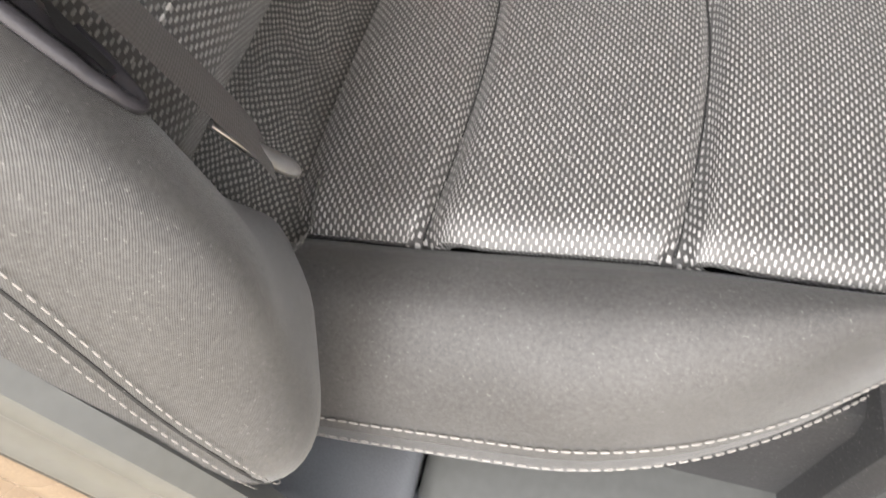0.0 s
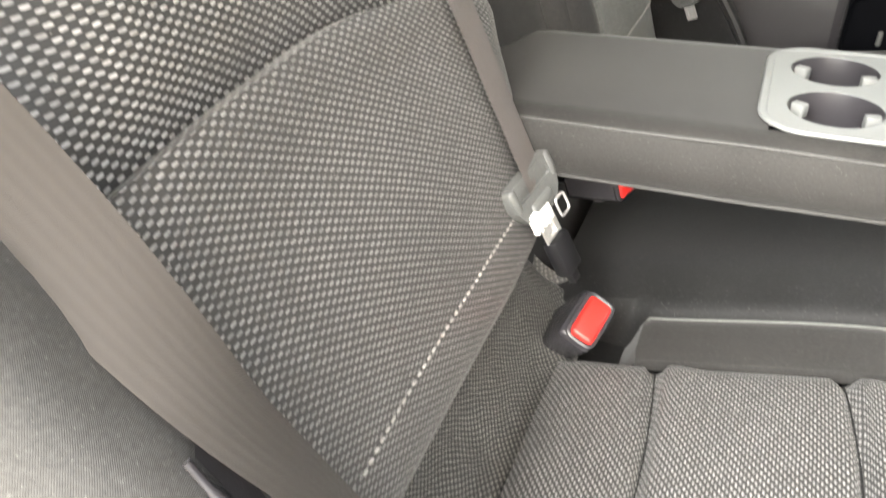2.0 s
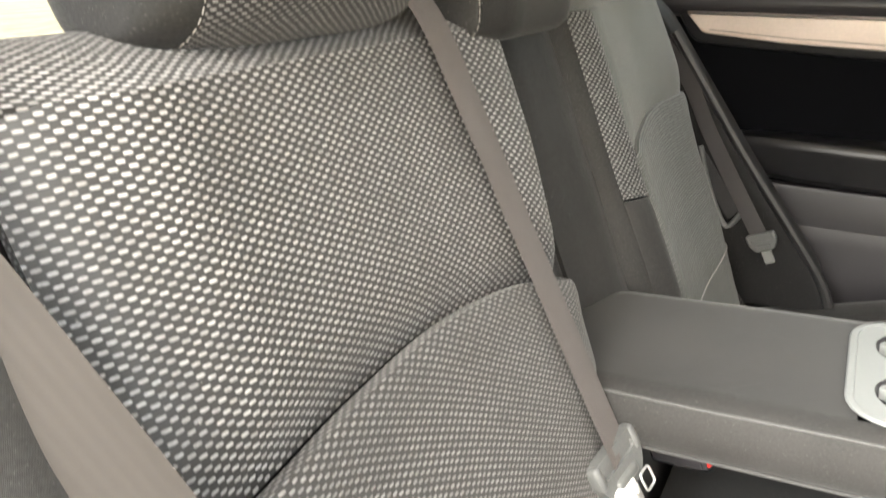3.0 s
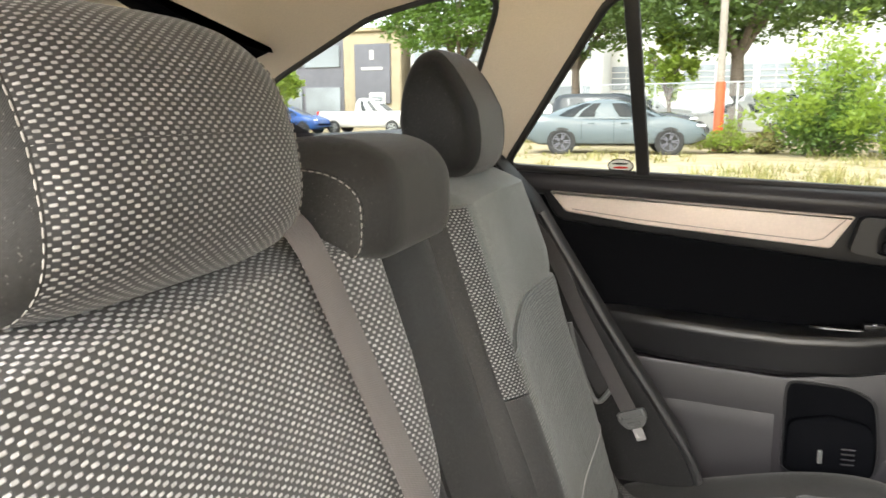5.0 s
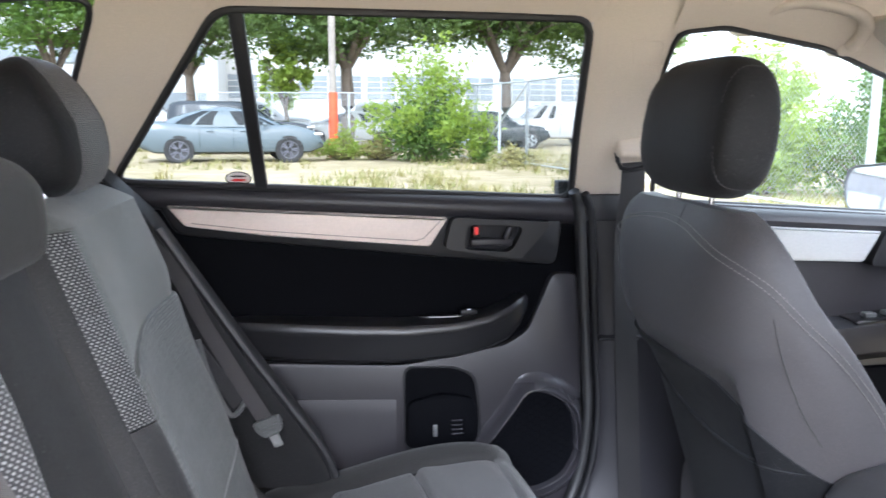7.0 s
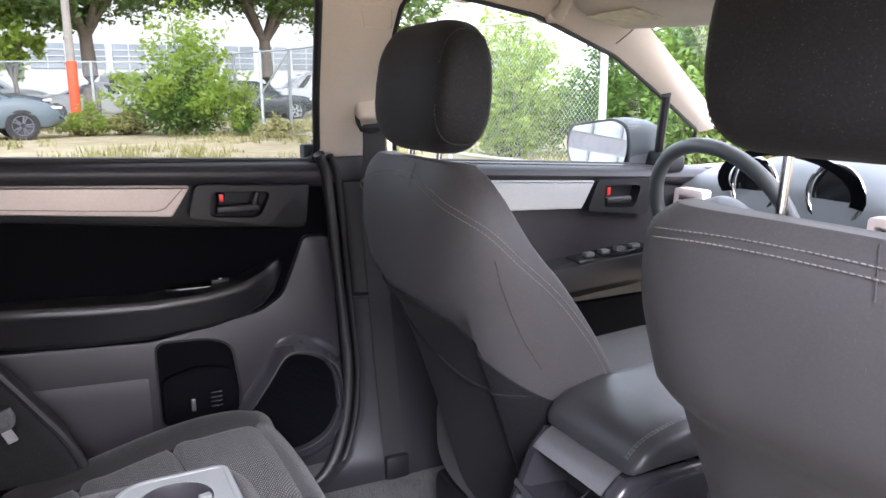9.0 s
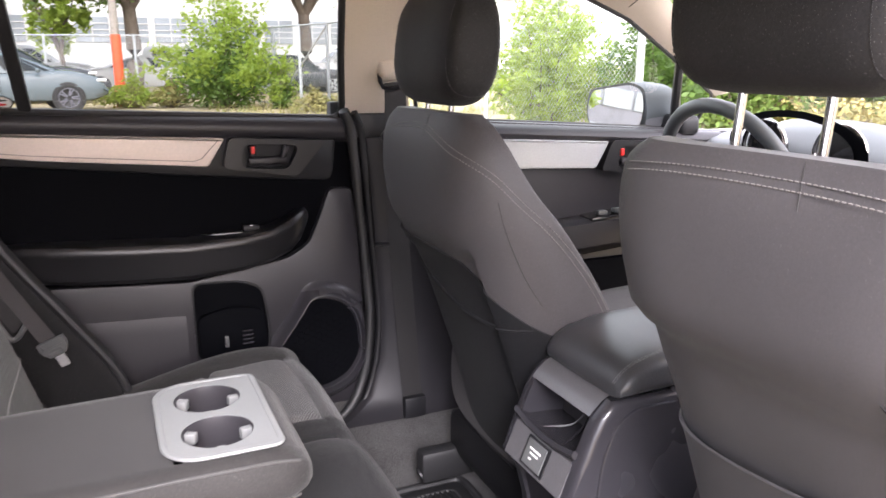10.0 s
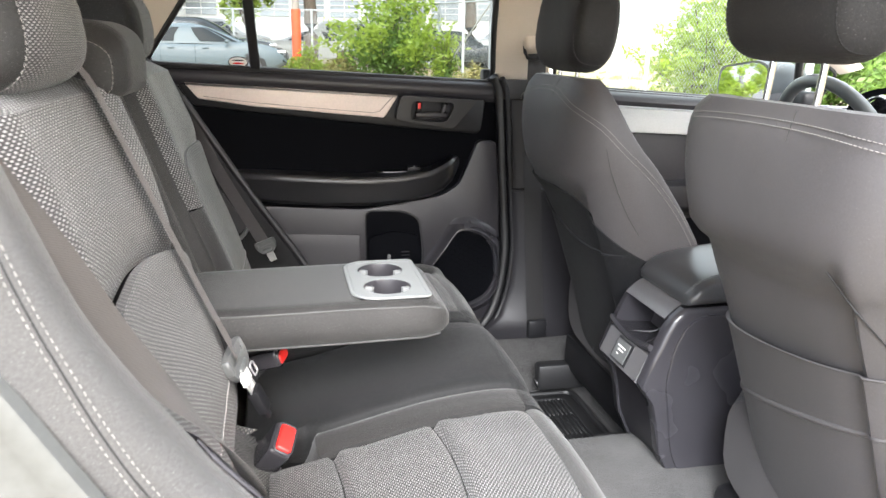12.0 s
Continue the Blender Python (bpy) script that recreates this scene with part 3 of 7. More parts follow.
# hatch at the back, its glass and dark surround
b = bmesh.new()
for y0, y1, z0, z1 in ((-0.75, 0.75, 0.5, 1.10), (-0.75, -0.60, 1.10, 1.56), (0.60, 0.75, 1.10, 1.56), (-0.75, 0.75, 1.50, 1.60)):
    rbox(b, (-1.28 + 0.25 * ((z0 + z1) / 2 - 1.1), (y0 + y1) / 2, (z0 + z1) / 2), (0.05, y1 - y0, z1 - z0), 0.01)
solo("tailgate", b, PLASTIC, "black inner trim of the tailgate", "tailgate", kind="structure")
b = bmesh.new()
b.faces.new([b.verts.new(p) for p in ((-1.275, -0.61, 1.09), (-1.275, 0.61, 1.09), (-1.175, 0.61, 1.51), (-1.175, -0.61, 1.51))])
rear_glass = solo("window_4", b, GLASS, "tinted glass of the tailgate", "window", kind="structure", smooth=False)
rear_glass.visible_shadow = False
b = bmesh.new()
rbox(b, (-0.75, 0, 1.02), (0.95, 1.26, 0.02), 0.006)
solo("cargo_cover", b, PLASTIC_GREY, "dark cover over the cargo area behind the seats", "cargo cover")

# windscreen, dash wall and bonnet line
b = bmesh.new()
b.faces.new([b.verts.new(p) for p in ((1.30, -0.60, 1.55), (1.30, 0.60, 1.55), (1.95, 0.68, 1.16), (1.95, -0.68, 1.16))])
ws = solo("window_4", b, CLEAR, "clear glass windscreen", "windscreen", kind="structure", smooth=False)
ws.visible_shadow = False

# ---- floor ----
def floor_z(x, y):
    z = smooth(y, [-0.66, -0.60, -0.24, -0.19, 0.13, 0.19, 0.58, 0.66, 0.72], [0.58, 0.45, 0.45, 0.555, 0.565, 0.43, 0.42, 0.55, 0.60])
    return z + 0.004 * noise.noise((x * 9, y * 9, 0)) + 0.06 * max(0.0, x - 1.0)
b = bmesh.new()
gx = [0.36 + 0.02 * i for i in range(56)]
gy = [-0.66 + 0.02 * i for i in range(70)]
vs = [[b.verts.new((x, y, floor_z(x, y))) for y in gy] for x in gx]
for i in range(len(gx) - 1):
    for j in range(len(gy) - 1):
        b.faces.new((vs[i][j], vs[i + 1][j], vs[i + 1][j + 1], vs[i][j + 1]))
solo("floor", b, CARPET, "worn black carpet over the footwells and tunnel", "carpet", kind="structure")
b = bmesh.new()
rbox(b, (0.2, 0, 0.33), (3.2, 1.5, 0.06), 0.01)
solo("underbody", b, PLASTIC, "dark pressed floor pan of the car", "floor", kind="structure")


# ---- far rear door ----
def ring_plate(outer, inner, axis, at, depth, inner_depth):
    """A frame round an opening: both outlines with equally many points; its inner wall goes back."""
    bm = bmesh.new()
    def place(a, b, c):
        return {"x": (c, a, b), "y": (a, c, b), "z": (a, b, c)}[axis]
    n = len(outer)
    o0 = [bm.verts.new(place(a, b, at)) for a, b in outer]
    o1 = [bm.verts.new(place(a, b, at + depth)) for a, b in outer]
    i1 = [bm.verts.new(place(a, b, at + depth)) for a, b in inner]
    i0 = [bm.verts.new(place(a, b, at + depth - math.copysign(inner_depth, depth))) for a, b in inner]
    for k in range(n):
        j = (k + 1) % n
        bm.faces.new((o0[k], o0[j], o1[j], o1[k]))
        bm.faces.new((o1[k], o1[j], i1[j], i1[k]))
        bm.faces.new((i1[k], i1[j], i0[j], i0[k]))
    bm.faces.new(i0)
    return bm


def shrink(outline, k, c=None):
    cx = sum(p[0] for p in outline) / len(outline) if c is None else c[0]
    cy = sum(p[1] for p in outline) / len(outline) if c is None else c[1]
    return [(cx + (x - cx) * k, cy + (y - cy) * k) for x, y in outline]


door = thing("rear_door", (0.2, 0.74, 0.55), "closed rear door with black trim and silver strip", "car door")
b = bmesh.new()
plate(b, [(-0.34, 0.52), (0.655, 0.52), (0.665, 0.80), (0.655, 1.0), (0.635, 1.225), (-0.22, 1.262), (-0.34, 1.262)], "y", 0.80, -0.062, 0.004)
panel = part("door_panel", b, SOFT, door, "soft black upper panel")
b = bmesh.new()
rings = []
for i in range(25):
    x = -0.30 + 0.94 * i / 24
    zt = 1.268 - (x + 0.2) * 0.05
    ring = []
    for k in range(14):
        t = 2 * math.pi * k / 14
        ring.append((x, 0.742 + 0.030 * math.cos(t), zt - 0.022 + 0.024 * math.sin(t) * (1 if math.sin(t) > 0 else 1.1)))
    rings.append(ring)
loft(rings, bm=b)
part("belt_rail", b, PLASTIC_GREY, door, "padded charcoal rail below the window")
b = plate(bmesh.new(), corner_outline([(-0.135, 1.236), (0.612, 1.203), (0.60, 1.10), (0.355, 1.122), (0.05, 1.155), (-0.10, 1.172)], 0.02), "y", 0.76, -0.036, 0.006)
part("trim_surround", b, PLASTIC, door, "black carrier of the silver strip")
b = plate(bmesh.new(), corner_outline([(-0.112, 1.226), (0.386, 1.197), (0.352, 1.143), (0.05, 1.170), (-0.082, 1.189)], 0.006), "y", 0.75, -0.040, 0.005)
strip = part("trim_strip", b, SILVER, door, "satin silver trim strip")
b = bmesh.new()
tube(b, [(-0.070, 0.7095, 1.1945), (0.05, 0.7095, 1.1795), (0.15, 0.7095, 1.1705), (0.25, 0.7095, 1.1620), (0.325, 0.7095, 1.1560), (0.340, 0.7095, 1.1600), (0.372, 0.7095, 1.1935)], 0.0009, 6)
part("groove", b, STRIP_GROOVE, strip)
outer = corner_outline([(0.392, 1.199), (0.583, 1.187), (0.522, 1.117), (0.377, 1.141)], 0.012, 5)
inner = corner_outline([(0.418, 1.186), (0.528, 1.180), (0.505, 1.132), (0.412, 1.139)], 0.016, 5)
bezel = part("handle_bezel", ring_plate(outer, inner, "y", 0.74, -0.042, 0.036), PLASTIC, door, "black pull-handle surround")
b = bmesh.new()
rbox(b, (0.468, 0.712, 1.150), (0.082, 0.012, 0.016), 0.005, 3)
rbox(b, (0.500, 0.712, 1.166), (0.012, 0.012, 0.030), 0.005, 3, Matrix.Rotation(radians(20), 4, "Y"))
part("door_handle", b, PLASTIC_GREY, bezel, "black door release lever")
b = bmesh.new()
rbox(b, (0.437, 0.710, 1.170), (0.014, 0.014, 0.024), 0.004, 3)
part("lock_knob", b, PLASTIC, bezel)
b = bmesh.new()
rbox(b, (0.4365, 0.7015, 1.173), (0.008, 0.004, 0.015), 0.0015, 2)
part("red_mark", b, RED, bezel, "red unlocked mark")

# armrest of the door
rings = []
for x, zt, zb, out in ((-0.06, 1.0, 0.985, 0.015), (-0.03, 1.018, 0.965, 0.045), (0.02, 1.021, 0.948, 0.062), (0.10, 1.018, 0.938, 0.074), (0.20, 1.012, 0.931, 0.080), (0.30, 1.007, 0.928, 0.080), (0.40, 1.010, 0.934, 0.076), (0.46, 1.018, 0.946, 0.070), (0.50, 1.034, 0.962, 0.062), (0.525, 1.046, 0.985, 0.050), (0.54, 1.046, 1.01, 0.03), (0.548, 1.035, 1.02, 0.01)):
    ring = []
    h = zt - zb
    for dy, dz in ((0, 0), (0, 0.25), (0, 0.6), (0, 0.95), (0.3, 1.0), (0.75, 1.0), (0.93, 0.96), (1.0, 0.86), (1.0, 0.74), (0.985, 0.70), (0.97, 0.45), (0.90, 0.15), (0.7, 0.02), (0.3, 0)):
        ring.append((x, 0.745 - out * dy, zb + h * dz))
    rings.append(ring)
arm = part("door_armrest", loft(rings), LEATHER, door, "padded black door armrest with a leather top")
stitches("stitching", [(x, 0.745 - o * 0.997, zb + (zt - zb) * 0.72) for x, zt, zb, o in ((-0.02, 1.018, 0.965, 0.048), (0.10, 1.018, 0.938, 0.0745), (0.20, 1.012, 0.931, 0.0805), (0.30, 1.007, 0.928, 0.0805), (0.40, 1.010, 0.934, 0.0765), (0.46, 1.018, 0.946, 0.0705), (0.50, 1.034, 0.962, 0.0625))], arm, material=PLASTIC_GREY)
b = plate(bmesh.new(), round_outline([(0.33, 0.718), (0.36, 0.706), (0.43, 0.702), (0.470, 0.708), (0.46, 0.725), (0.38, 0.733)], 30), "z", 1.0, 0.013, 0.003)
switch = part("switch_panel", b, GLOSSY, arm, "gloss black window switch panel")
b = bmesh.new()
rbox(b, (0.425, 0.708, 1.018), (0.032, 0.014, 0.010), 0.002)
part("window_switch", b, PLASTIC, arm)
b = bmesh.new()
rbox(b, (0.425, 0.7035, 1.0235), (0.006, 0.003, 0.002), 0.0005)
part("switch_mark", b, WHITE, arm)

# lower door panel: hard plastic with pocket and loudspeaker
b = plate(bmesh.new(), corner_outline([(-0.34, 0.53), (0.655, 0.53), (0.662, 0.80), (0.652, 1.0), (0.642, 1.083), (0.592, 1.086), (0.570, 1.03), (0.545, 0.972), (0.50, 0.945), (0.30, 0.915), (-0.34, 0.955)], 0.015), "y", 0.77, -0.048, 0.008)
lower = part("lower_panel", b, PLASTIC_GREY, door, "hard charcoal plastic lower door panel")
b = loft([[(x, 0.735, top + 0.012), (x, 0.7215, top + 0.008), (x, 0.7185, top - 0.004), (x, 0.7160, top - 0.022), (x, 0.704, 0.70), (x, 0.698, 0.60), (x, 0.735, 0.56)] for x, top in ((-0.33, 0.866), (0.0, 0.852), (0.25, 0.840), (0.288, 0.838))])
part("lower_bulge", b, PLASTIC_GREY, lower)
po = corner_outline([(0.302, 0.912), (0.40, 0.908), (0.444, 0.890), (0.456, 0.80), (0.452, 0.74), (0.302, 0.74)], 0.02, 5)
pi = corner_outline([(0.305, 0.909), (0.399, 0.905), (0.440, 0.886), (0.451, 0.80), (0.448, 0.745), (0.305, 0.745)], 0.02, 5)
pocket = part("door_pocket", ring_plate(po, pi, "y", 0.735, -0.0165, 0.002), PLASTIC, door, "black bottle pocket")
# shallow black plate imitates the shade of a deep pocket
part("pocket_shade", plate(bmesh.new(), shrink(pi, 0.995), "y", 0.735, -0.0150, 0.001), SOFT, pocket, "flat black plate for the shade inside the pocket")
b = loft([[(x, y, z) for x, z in shrink(corner_outline([(0.309, 0.842), (0.375, 0.858), (0.438, 0.846), (0.447, 0.80), (0.444, 0.752), (0.309, 0.752)], 0.016, 4), k)] for k, y in ((1.0, 0.7205), (1.0, 0.7145), (0.985, 0.7105), (0.95, 0.709))])
part("pocket_lip", b, SOFT, pocket, "black bulging pocket front")
b = bmesh.new()
rbox(b, (0.362, 0.7065, 0.785), (0.008, 0.006, 0.024), 0.002)
part("pocket_clip", b, GRIP, pocket)
b = bmesh.new()
for k in range(4):
    rbox(b, (0.405, 0.7085, 0.775 + 0.009 * k), (0.022, 0.003, 0.0035), 0.001, 1)
part("vent_slits", b, PLASTIC_SHINE, pocket)
si = corner_outline([(0.463, 0.742), (0.505, 0.797), (0.540, 0.848), (0.565, 0.852), (0.600, 0.842), (0.634, 0.814), (0.646, 0.770), (0.646, 0.712), (0.622, 0.670), (0.575, 0.648), (0.515, 0.645), (0.474, 0.688)], 0.02, 6)
def mound(k, y):
    return [(min(x, 0.650 + 0.02 * (k - 1)), y, max(z, 0.605)) for x, z in shrink(si, k, (0.560, 0.745))]
b = loft([mound(1.36, 0.7225), mound(1.28, 0.719), mound(1.20, 0.709), mound(1.145, 0.698), mound(1.105, 0.6925), mound(1.075, 0.692), mound(1.06, 0.6945), mound(1.045, 0.703), mound(1.035, 0.706), mound(1.01, 0.706), mound(0.995, 0.708), mound(0.98, 0.719)], cap=False)
speaker = part("speaker_ring", b, PLASTIC_SHINE, door, "raised charcoal loudspeaker surround")
b = bmesh.new()
sp = shrink(si, 0.985, (0.560, 0.745))
fc = b.faces.new([b.verts.new((x, 0.7185, z)) for x, z in sp])
part("speaker_cone", b, SOFT, speaker, smooth=False)
b = bmesh.new()
def inside(x, z, poly):
    hit = False
    for i in range(len(poly)):
        (x0, z0), (x1, z1) = poly[i - 1], poly[i]
        if (z0 > z) != (z1 > z) and x < (x1 - x0) * (z - z0) / (z1 - z0) + x0:
            hit = not hit
    return hit
hexr = 0.0085
for i in range(40):
    for j in range(40):
        cx, cz = 0.44 + i * hexr * 1.5, 0.61 + (j + 0.5 * (i % 2)) * hexr * 1.732
        if inside(cx, cz, shrink(sp, 0.95)):
            for k in range(3):
                p = [(cx + hexr * math.cos(math.pi / 3 * q), 0.7165, cz + hexr * math.sin(math.pi / 3 * q)) for q in (k, k + 1)]
                tube(b, p, 0.0007, 4, cap=False)
tagged(part("speaker_grille", b, SOFT, speaker), kind="stuff")

# rubber seal down the door's front edge
b = bmesh.new()
edge = curve([(0.622, 0.700, 1.245), (0.640, 0.712, 1.20), (0.655, 0.722, 1.06), (0.668, 0.722, 0.90), (0.672, 0.715, 0.78), (0.650, 0.705, 0.66), (0.60, 0.69, 0.585), (0.50, 0.69, 0.545)], 40)
tube(b, edge, 0.011, 10)
solo("door_seal", b, RUBBER, "black rubber seal round the rear door opening", "seal", kind="structure")
b = bmesh.new()
tube(b, [(p.x + 0.020, p.y - 0.004, p.z - 0.004) for p in edge], 0.008, 10)
solo("door_seal", b, PLASTIC, "black trim lip round the rear door opening", "seal", kind="structure")

b = bmesh.new()
rbox(b, (0.3, 0.83, 0.755), (3.2, 0.04, 0.81), 0.01)
solo("outer_side", b, BRONZE, "brown painted outer side of the car", "car body", kind="structure")
# lower middle pillar with its step
b = bmesh.new()
rings = []
for z, x0, x1, y in ((1.205, 0.66, 0.90, 0.712), (1.10, 0.672, 0.90, 0.708), (0.962, 0.680, 0.90, 0.704), (0.958, 0.680, 0.90, 0.698), (0.80, 0.690, 0.92, 0.694), (0.70, 0.684, 0.93, 0.688), (0.62, 0.65, 0.95, 0.676), (0.585, 0.60, 0.98, 0.668), (0.56, 0.56, 1.0, 0.668)):
    rings.append([(x0, y + 0.05, z), (x0 + 0.004, y + 0.012, z), (x0 + 0.018, y, z), ((x0 + x1) / 2, y - 0.006, z), (x1, y, z), (x1, y + 0.05, z)])
loft(rings, bm=b)
solo("pillar_trim", b, PLASTIC_DARK, "charcoal plastic lower trim of the middle pillar", "trim", kind="structure")
b = bmesh.new()
rbox(b, (0.722, 0.694, 0.958), (0.085, 0.012, 0.006), 0.0025)
solo("pillar_step", b, PLASTIC, "thin ledge across the middle pillar trim", "trim", kind="structure")
b = bmesh.new()
rbox(b, (0.70, 0.715, 1.212), (0.12, 0.02, 0.05), 0.004)
# added backing, not a trim joint: blocks light leaking past the door seal
rbox(b, (0.650, 0.772, 0.90), (0.08, 0.03, 0.72), 0.004)
solo("pillar_gap", b, RUBBER, "black joint between the pillar trims, with an added light-blocking backing", "trim", kind="structure")

# belt of the front seat on the pillar
guide = thing("front_seat_belt", (0.71, 0.66, 0.6), "grey front seat belt on the middle pillar, darkened for shade", "seat belt")
b = bmesh.new()
rbox(b, (0.708, 0.652, 1.328), (0.056, 0.03, 0.046), 0.008, 3, Matrix.Rotation(radians(-30), 4, "X"))
part("belt_guide", b, BEIGE, guide, "beige height adjuster")
b = bmesh.new()
tube(b, [(0.684, 0.652, 1.318), (0.681, 0.640, 1.305), (0.686, 0.636, 1.292), (0.704, 0.635, 1.288), (0.728, 0.638, 1.292)], 0.0045, 8)
part("loop", b, PLASTIC, guide)
ribbon("webbing", curve([(0.712, 0.638, 1.302), (0.716, 0.652, 1.24), (0.722, 0.682, 1.15), (0.733, 0.684, 0.95), (0.745, 0.678, 0.75), (0.752, 0.668, 0.60)], 24), [(1, 0, 0)] * 24, 0.046, BELT_SHADED, guide)
b = bmesh.new()
rbox(b, (0.753, 0.658, 0.588), (0.052, 0.02, 0.05), 0.006)
part("anchor", b, PLASTIC, guide)
b = bmesh.new()
loop = corner_outline([(0.646, 1.500), (0.700, 1.500), (0.712, 1.466), (0.662, 1.466)], 0.008)
tube(b, [on_wall(x, z, -0.012) for x, z in loop + loop[:1]], 0.0012, 6, cap=False)
solo("airbag_cover", b, BEIGE, "outlined cap on the beige middle pillar", "cover", kind="structure")

# ---- rear seat ----
def back_x(z):
    """Front plane of the rear backrest."""
    return 0.045 - (z - 0.77) * 0.335


def crest(q):
    """Height of the sewn arc above the lumbar panel, q from the inner edge outwards."""
    return smooth(q, [0.0, 0.06, 0.115, 0.23, 0.33, 0.41, 0.49], [1.028, 1.050, 1.066, 1.081, 1.080, 1.076, 1.070])


def back_form(q, z, flat=False):
    """How far the padding stands before the plane; the far seat is flat towards its door."""
    if flat:
        edge = smooth(q, [0.0, 0.012, 0.028, 0.06, 0.10, 0.2, 0.32, 0.385, 0.415], [-0.05, -0.022, -0.004, 0.014, 0.010, 0.003, 0.004, 0.000, -0.020])
        return edge + 0.006 * math.exp(-((z - 0.94) / 0.10) ** 2)  - 0.10 * max(0.0, z - 1.235) ** 2
    side = smooth(q, [0.0, 0.010, 0.028, 0.06, 0.12, 0.2, 0.34, 0.41, 0.47, 0.50], [-0.045, -0.010, 0.014, 0.013, 0.003, 0.0, 0.002, 0.006, 0.010, 0.010])
    calm = min(1.0, max(0.0, (1.16 - z) / 0.22))
    side -= calm * smooth(q, [0.0, 0.010, 0.028, 0.06, 0.12, 0.2], [0.005, 0.015, 0.026, 0.016, 0.004, 0.0]) * (q < 0.2)
    belly = 0.016 * math.exp(-((z - 0.94) / 0.10) ** 2)
    side -= 0.024 * max(0.0, (q - 0.40) / 0.07) * min(1.0, max(0.0, (z - 1.05) / 0.08))
    top = -0.10 * max(0.0, z - 1.235) ** 2 / 0.006 * 0.06
    low = -0.03 * max(0.0, 0.83 - z) / 0.05
    return side + belly + top + low


def backrest(name, y_in, sign, label, rise=0.0, strip=0.0):
    """One outer backrest: padded panels, lumbar panel, side and top rolls, tuck down to the cushion."""
    t = thing(name, (-0.1, y_in + sign * 0.24, 0.75), label, "rear seat back", "rear seat backs")
    face, ribs = (CLOTH_GREY, RIBBED) if strip else (DOTS, DOTS_GRAZED)
    def at(q, z):
        return (back_x(z) + back_form(q, z, strip > 0) + (0.010 * max(0.0, 1.0 - abs(z - 1.16) / 0.14) * max(0.0, min(1.0, (q - 0.2) / 0.2)) if strip else 0.0), y_in + sign * q, z)
    def arch(q):
        return crest(q) + rise
    def upper(q, v):
        lo = arch(q) - 0.007
        z = lo + (1.262 - lo) * v
        x, y, _ = at(q, z)
        return (x - (0.003 if strip else 0.009) * math.exp(-((z - lo) / 0.035) ** 2), y, z)
    def lumbar(q, v):
        z = 0.878 + (arch(q) - 0.878) * v
        x, y, _ = at(q, z)
        return (x + (0.002 if strip else 0.006) * math.exp(-((arch(q) - z) / 0.03) ** 2), y, z)
    def foot(q, v):
        return at(q, 0.775 + (0.878 - 0.775) * v)
    qs = steps(strip, 0.415 if strip else 0.472, 30)
    patch("upper_panel", upper, qs, steps(0, 1, 14), face, t, 0.004 if strip else 0.009, 0.016, sign, "plain grey woven cloth" if strip else "dotted woven cloth", sides="LRB")
    patch("lumbar_panel", lumbar, qs, steps(0, 1, 14), ribs, t, 0.0030, 0.007, sign, "ribbed cloth with an arched seam" if strip else "dotted woven cloth with an arched seam", sides="LRT")
    patch("lower_panel", foot, qs, steps(0, 1, 8), ribs, t, 0.004, 0.006, sign, "woven cloth below a stitched seam", sides="LR")
    if strip:
        def edge(q, v):
            return at(q, 1.047 + (1.262 - 1.047) * v)
        patch("edge_strip", edge, steps(0.022, strip, 8), steps(0, 1, 14), DOTS_EDGE, t, 0.003, 0.005, sign, "dotted cloth edge strip")
        def under(q, v):
            return at(q, 0.775 + (1.045 - 0.775) * v)
        patch("edge_panel", under, steps(0.022, strip, 8), steps(0, 1, 10), CLOTH_REST, t, 0.003, 0.005, sign, "plain dark cloth below the strip")
        def rim(q, v):
            return at(q, 0.775 + (1.262 - 0.775) * v)
        patch("edge_side", rim, steps(0.0, 0.024, 6, False), steps(0, 1, 14), CLOTH_REST, t, 0.002, 0.004, sign, "plain dark cloth side")
    def tuck(q, v):
        a = Vector(at(q, 0.792)) + Vector((-0.012, 0, 0))
        c = Vector((0.082, a.y, 0.724))
        p = a.lerp(c, v)
        return p + Vector((0, 0, -0.020 * math.sin(math.pi * v) + 0.006 * noise.noise((q * 26, v * 2.5, 3)) + 0.004 * noise.noise((q * 60, v * 5, 9))))
    # crease shade comes from the darkened cloth colour
    patch("tuck_panel", tuck, steps(0.0, 0.44, 40, False), steps(0, 1, 12, False), DOTS_FOLD_SHADE, t, 0.0, 0.01, sign, "creased dotted cloth running under the cushion", sides="")
    def roll(q, v):
        a = v * math.pi * 0.62
        x, y, z = at(q, 1.262)
        return (x - 0.075 * math.sin(a) * 0.9 - 0.02 * v, y, z + 0.040 * math.sin(a) - 0.045 * (1 - math.cos(a)) * 0.45)
    patch("top_roll", roll, steps(0.0, 0.415 if strip else 0.485, 24), steps(0, 1, 10, False), face, t, 0.004, 0.008, sign, sides="LR")
    def inner(d, v):
        z = 0.775 + (1.29 - 0.775) * v
        x, y, _ = at(0.0, z)
        return (x + 0.004 - d, y - sign * 0.002, z)
    patch("inner_side", inner, steps(0, 0.11, 5, False), steps(0, 1, 14, False), CLOTH, t, 0.002, 0.004, -sign, "plain charcoal cloth side")
    b = box((-0.20, y_in + sign * 0.24, 1.0), (0.06, 0.52, 0.50), 0.02, 3, Matrix.Rotation(radians(-18), 4, "Y"))
    part("seat_shell", b, CLOTH_DARK, t)
    seam = [Vector(at(q, 0.8785)) + Vector((0.0015, 0, 0)) for q in steps(0.07, 0.41, 40, False)]
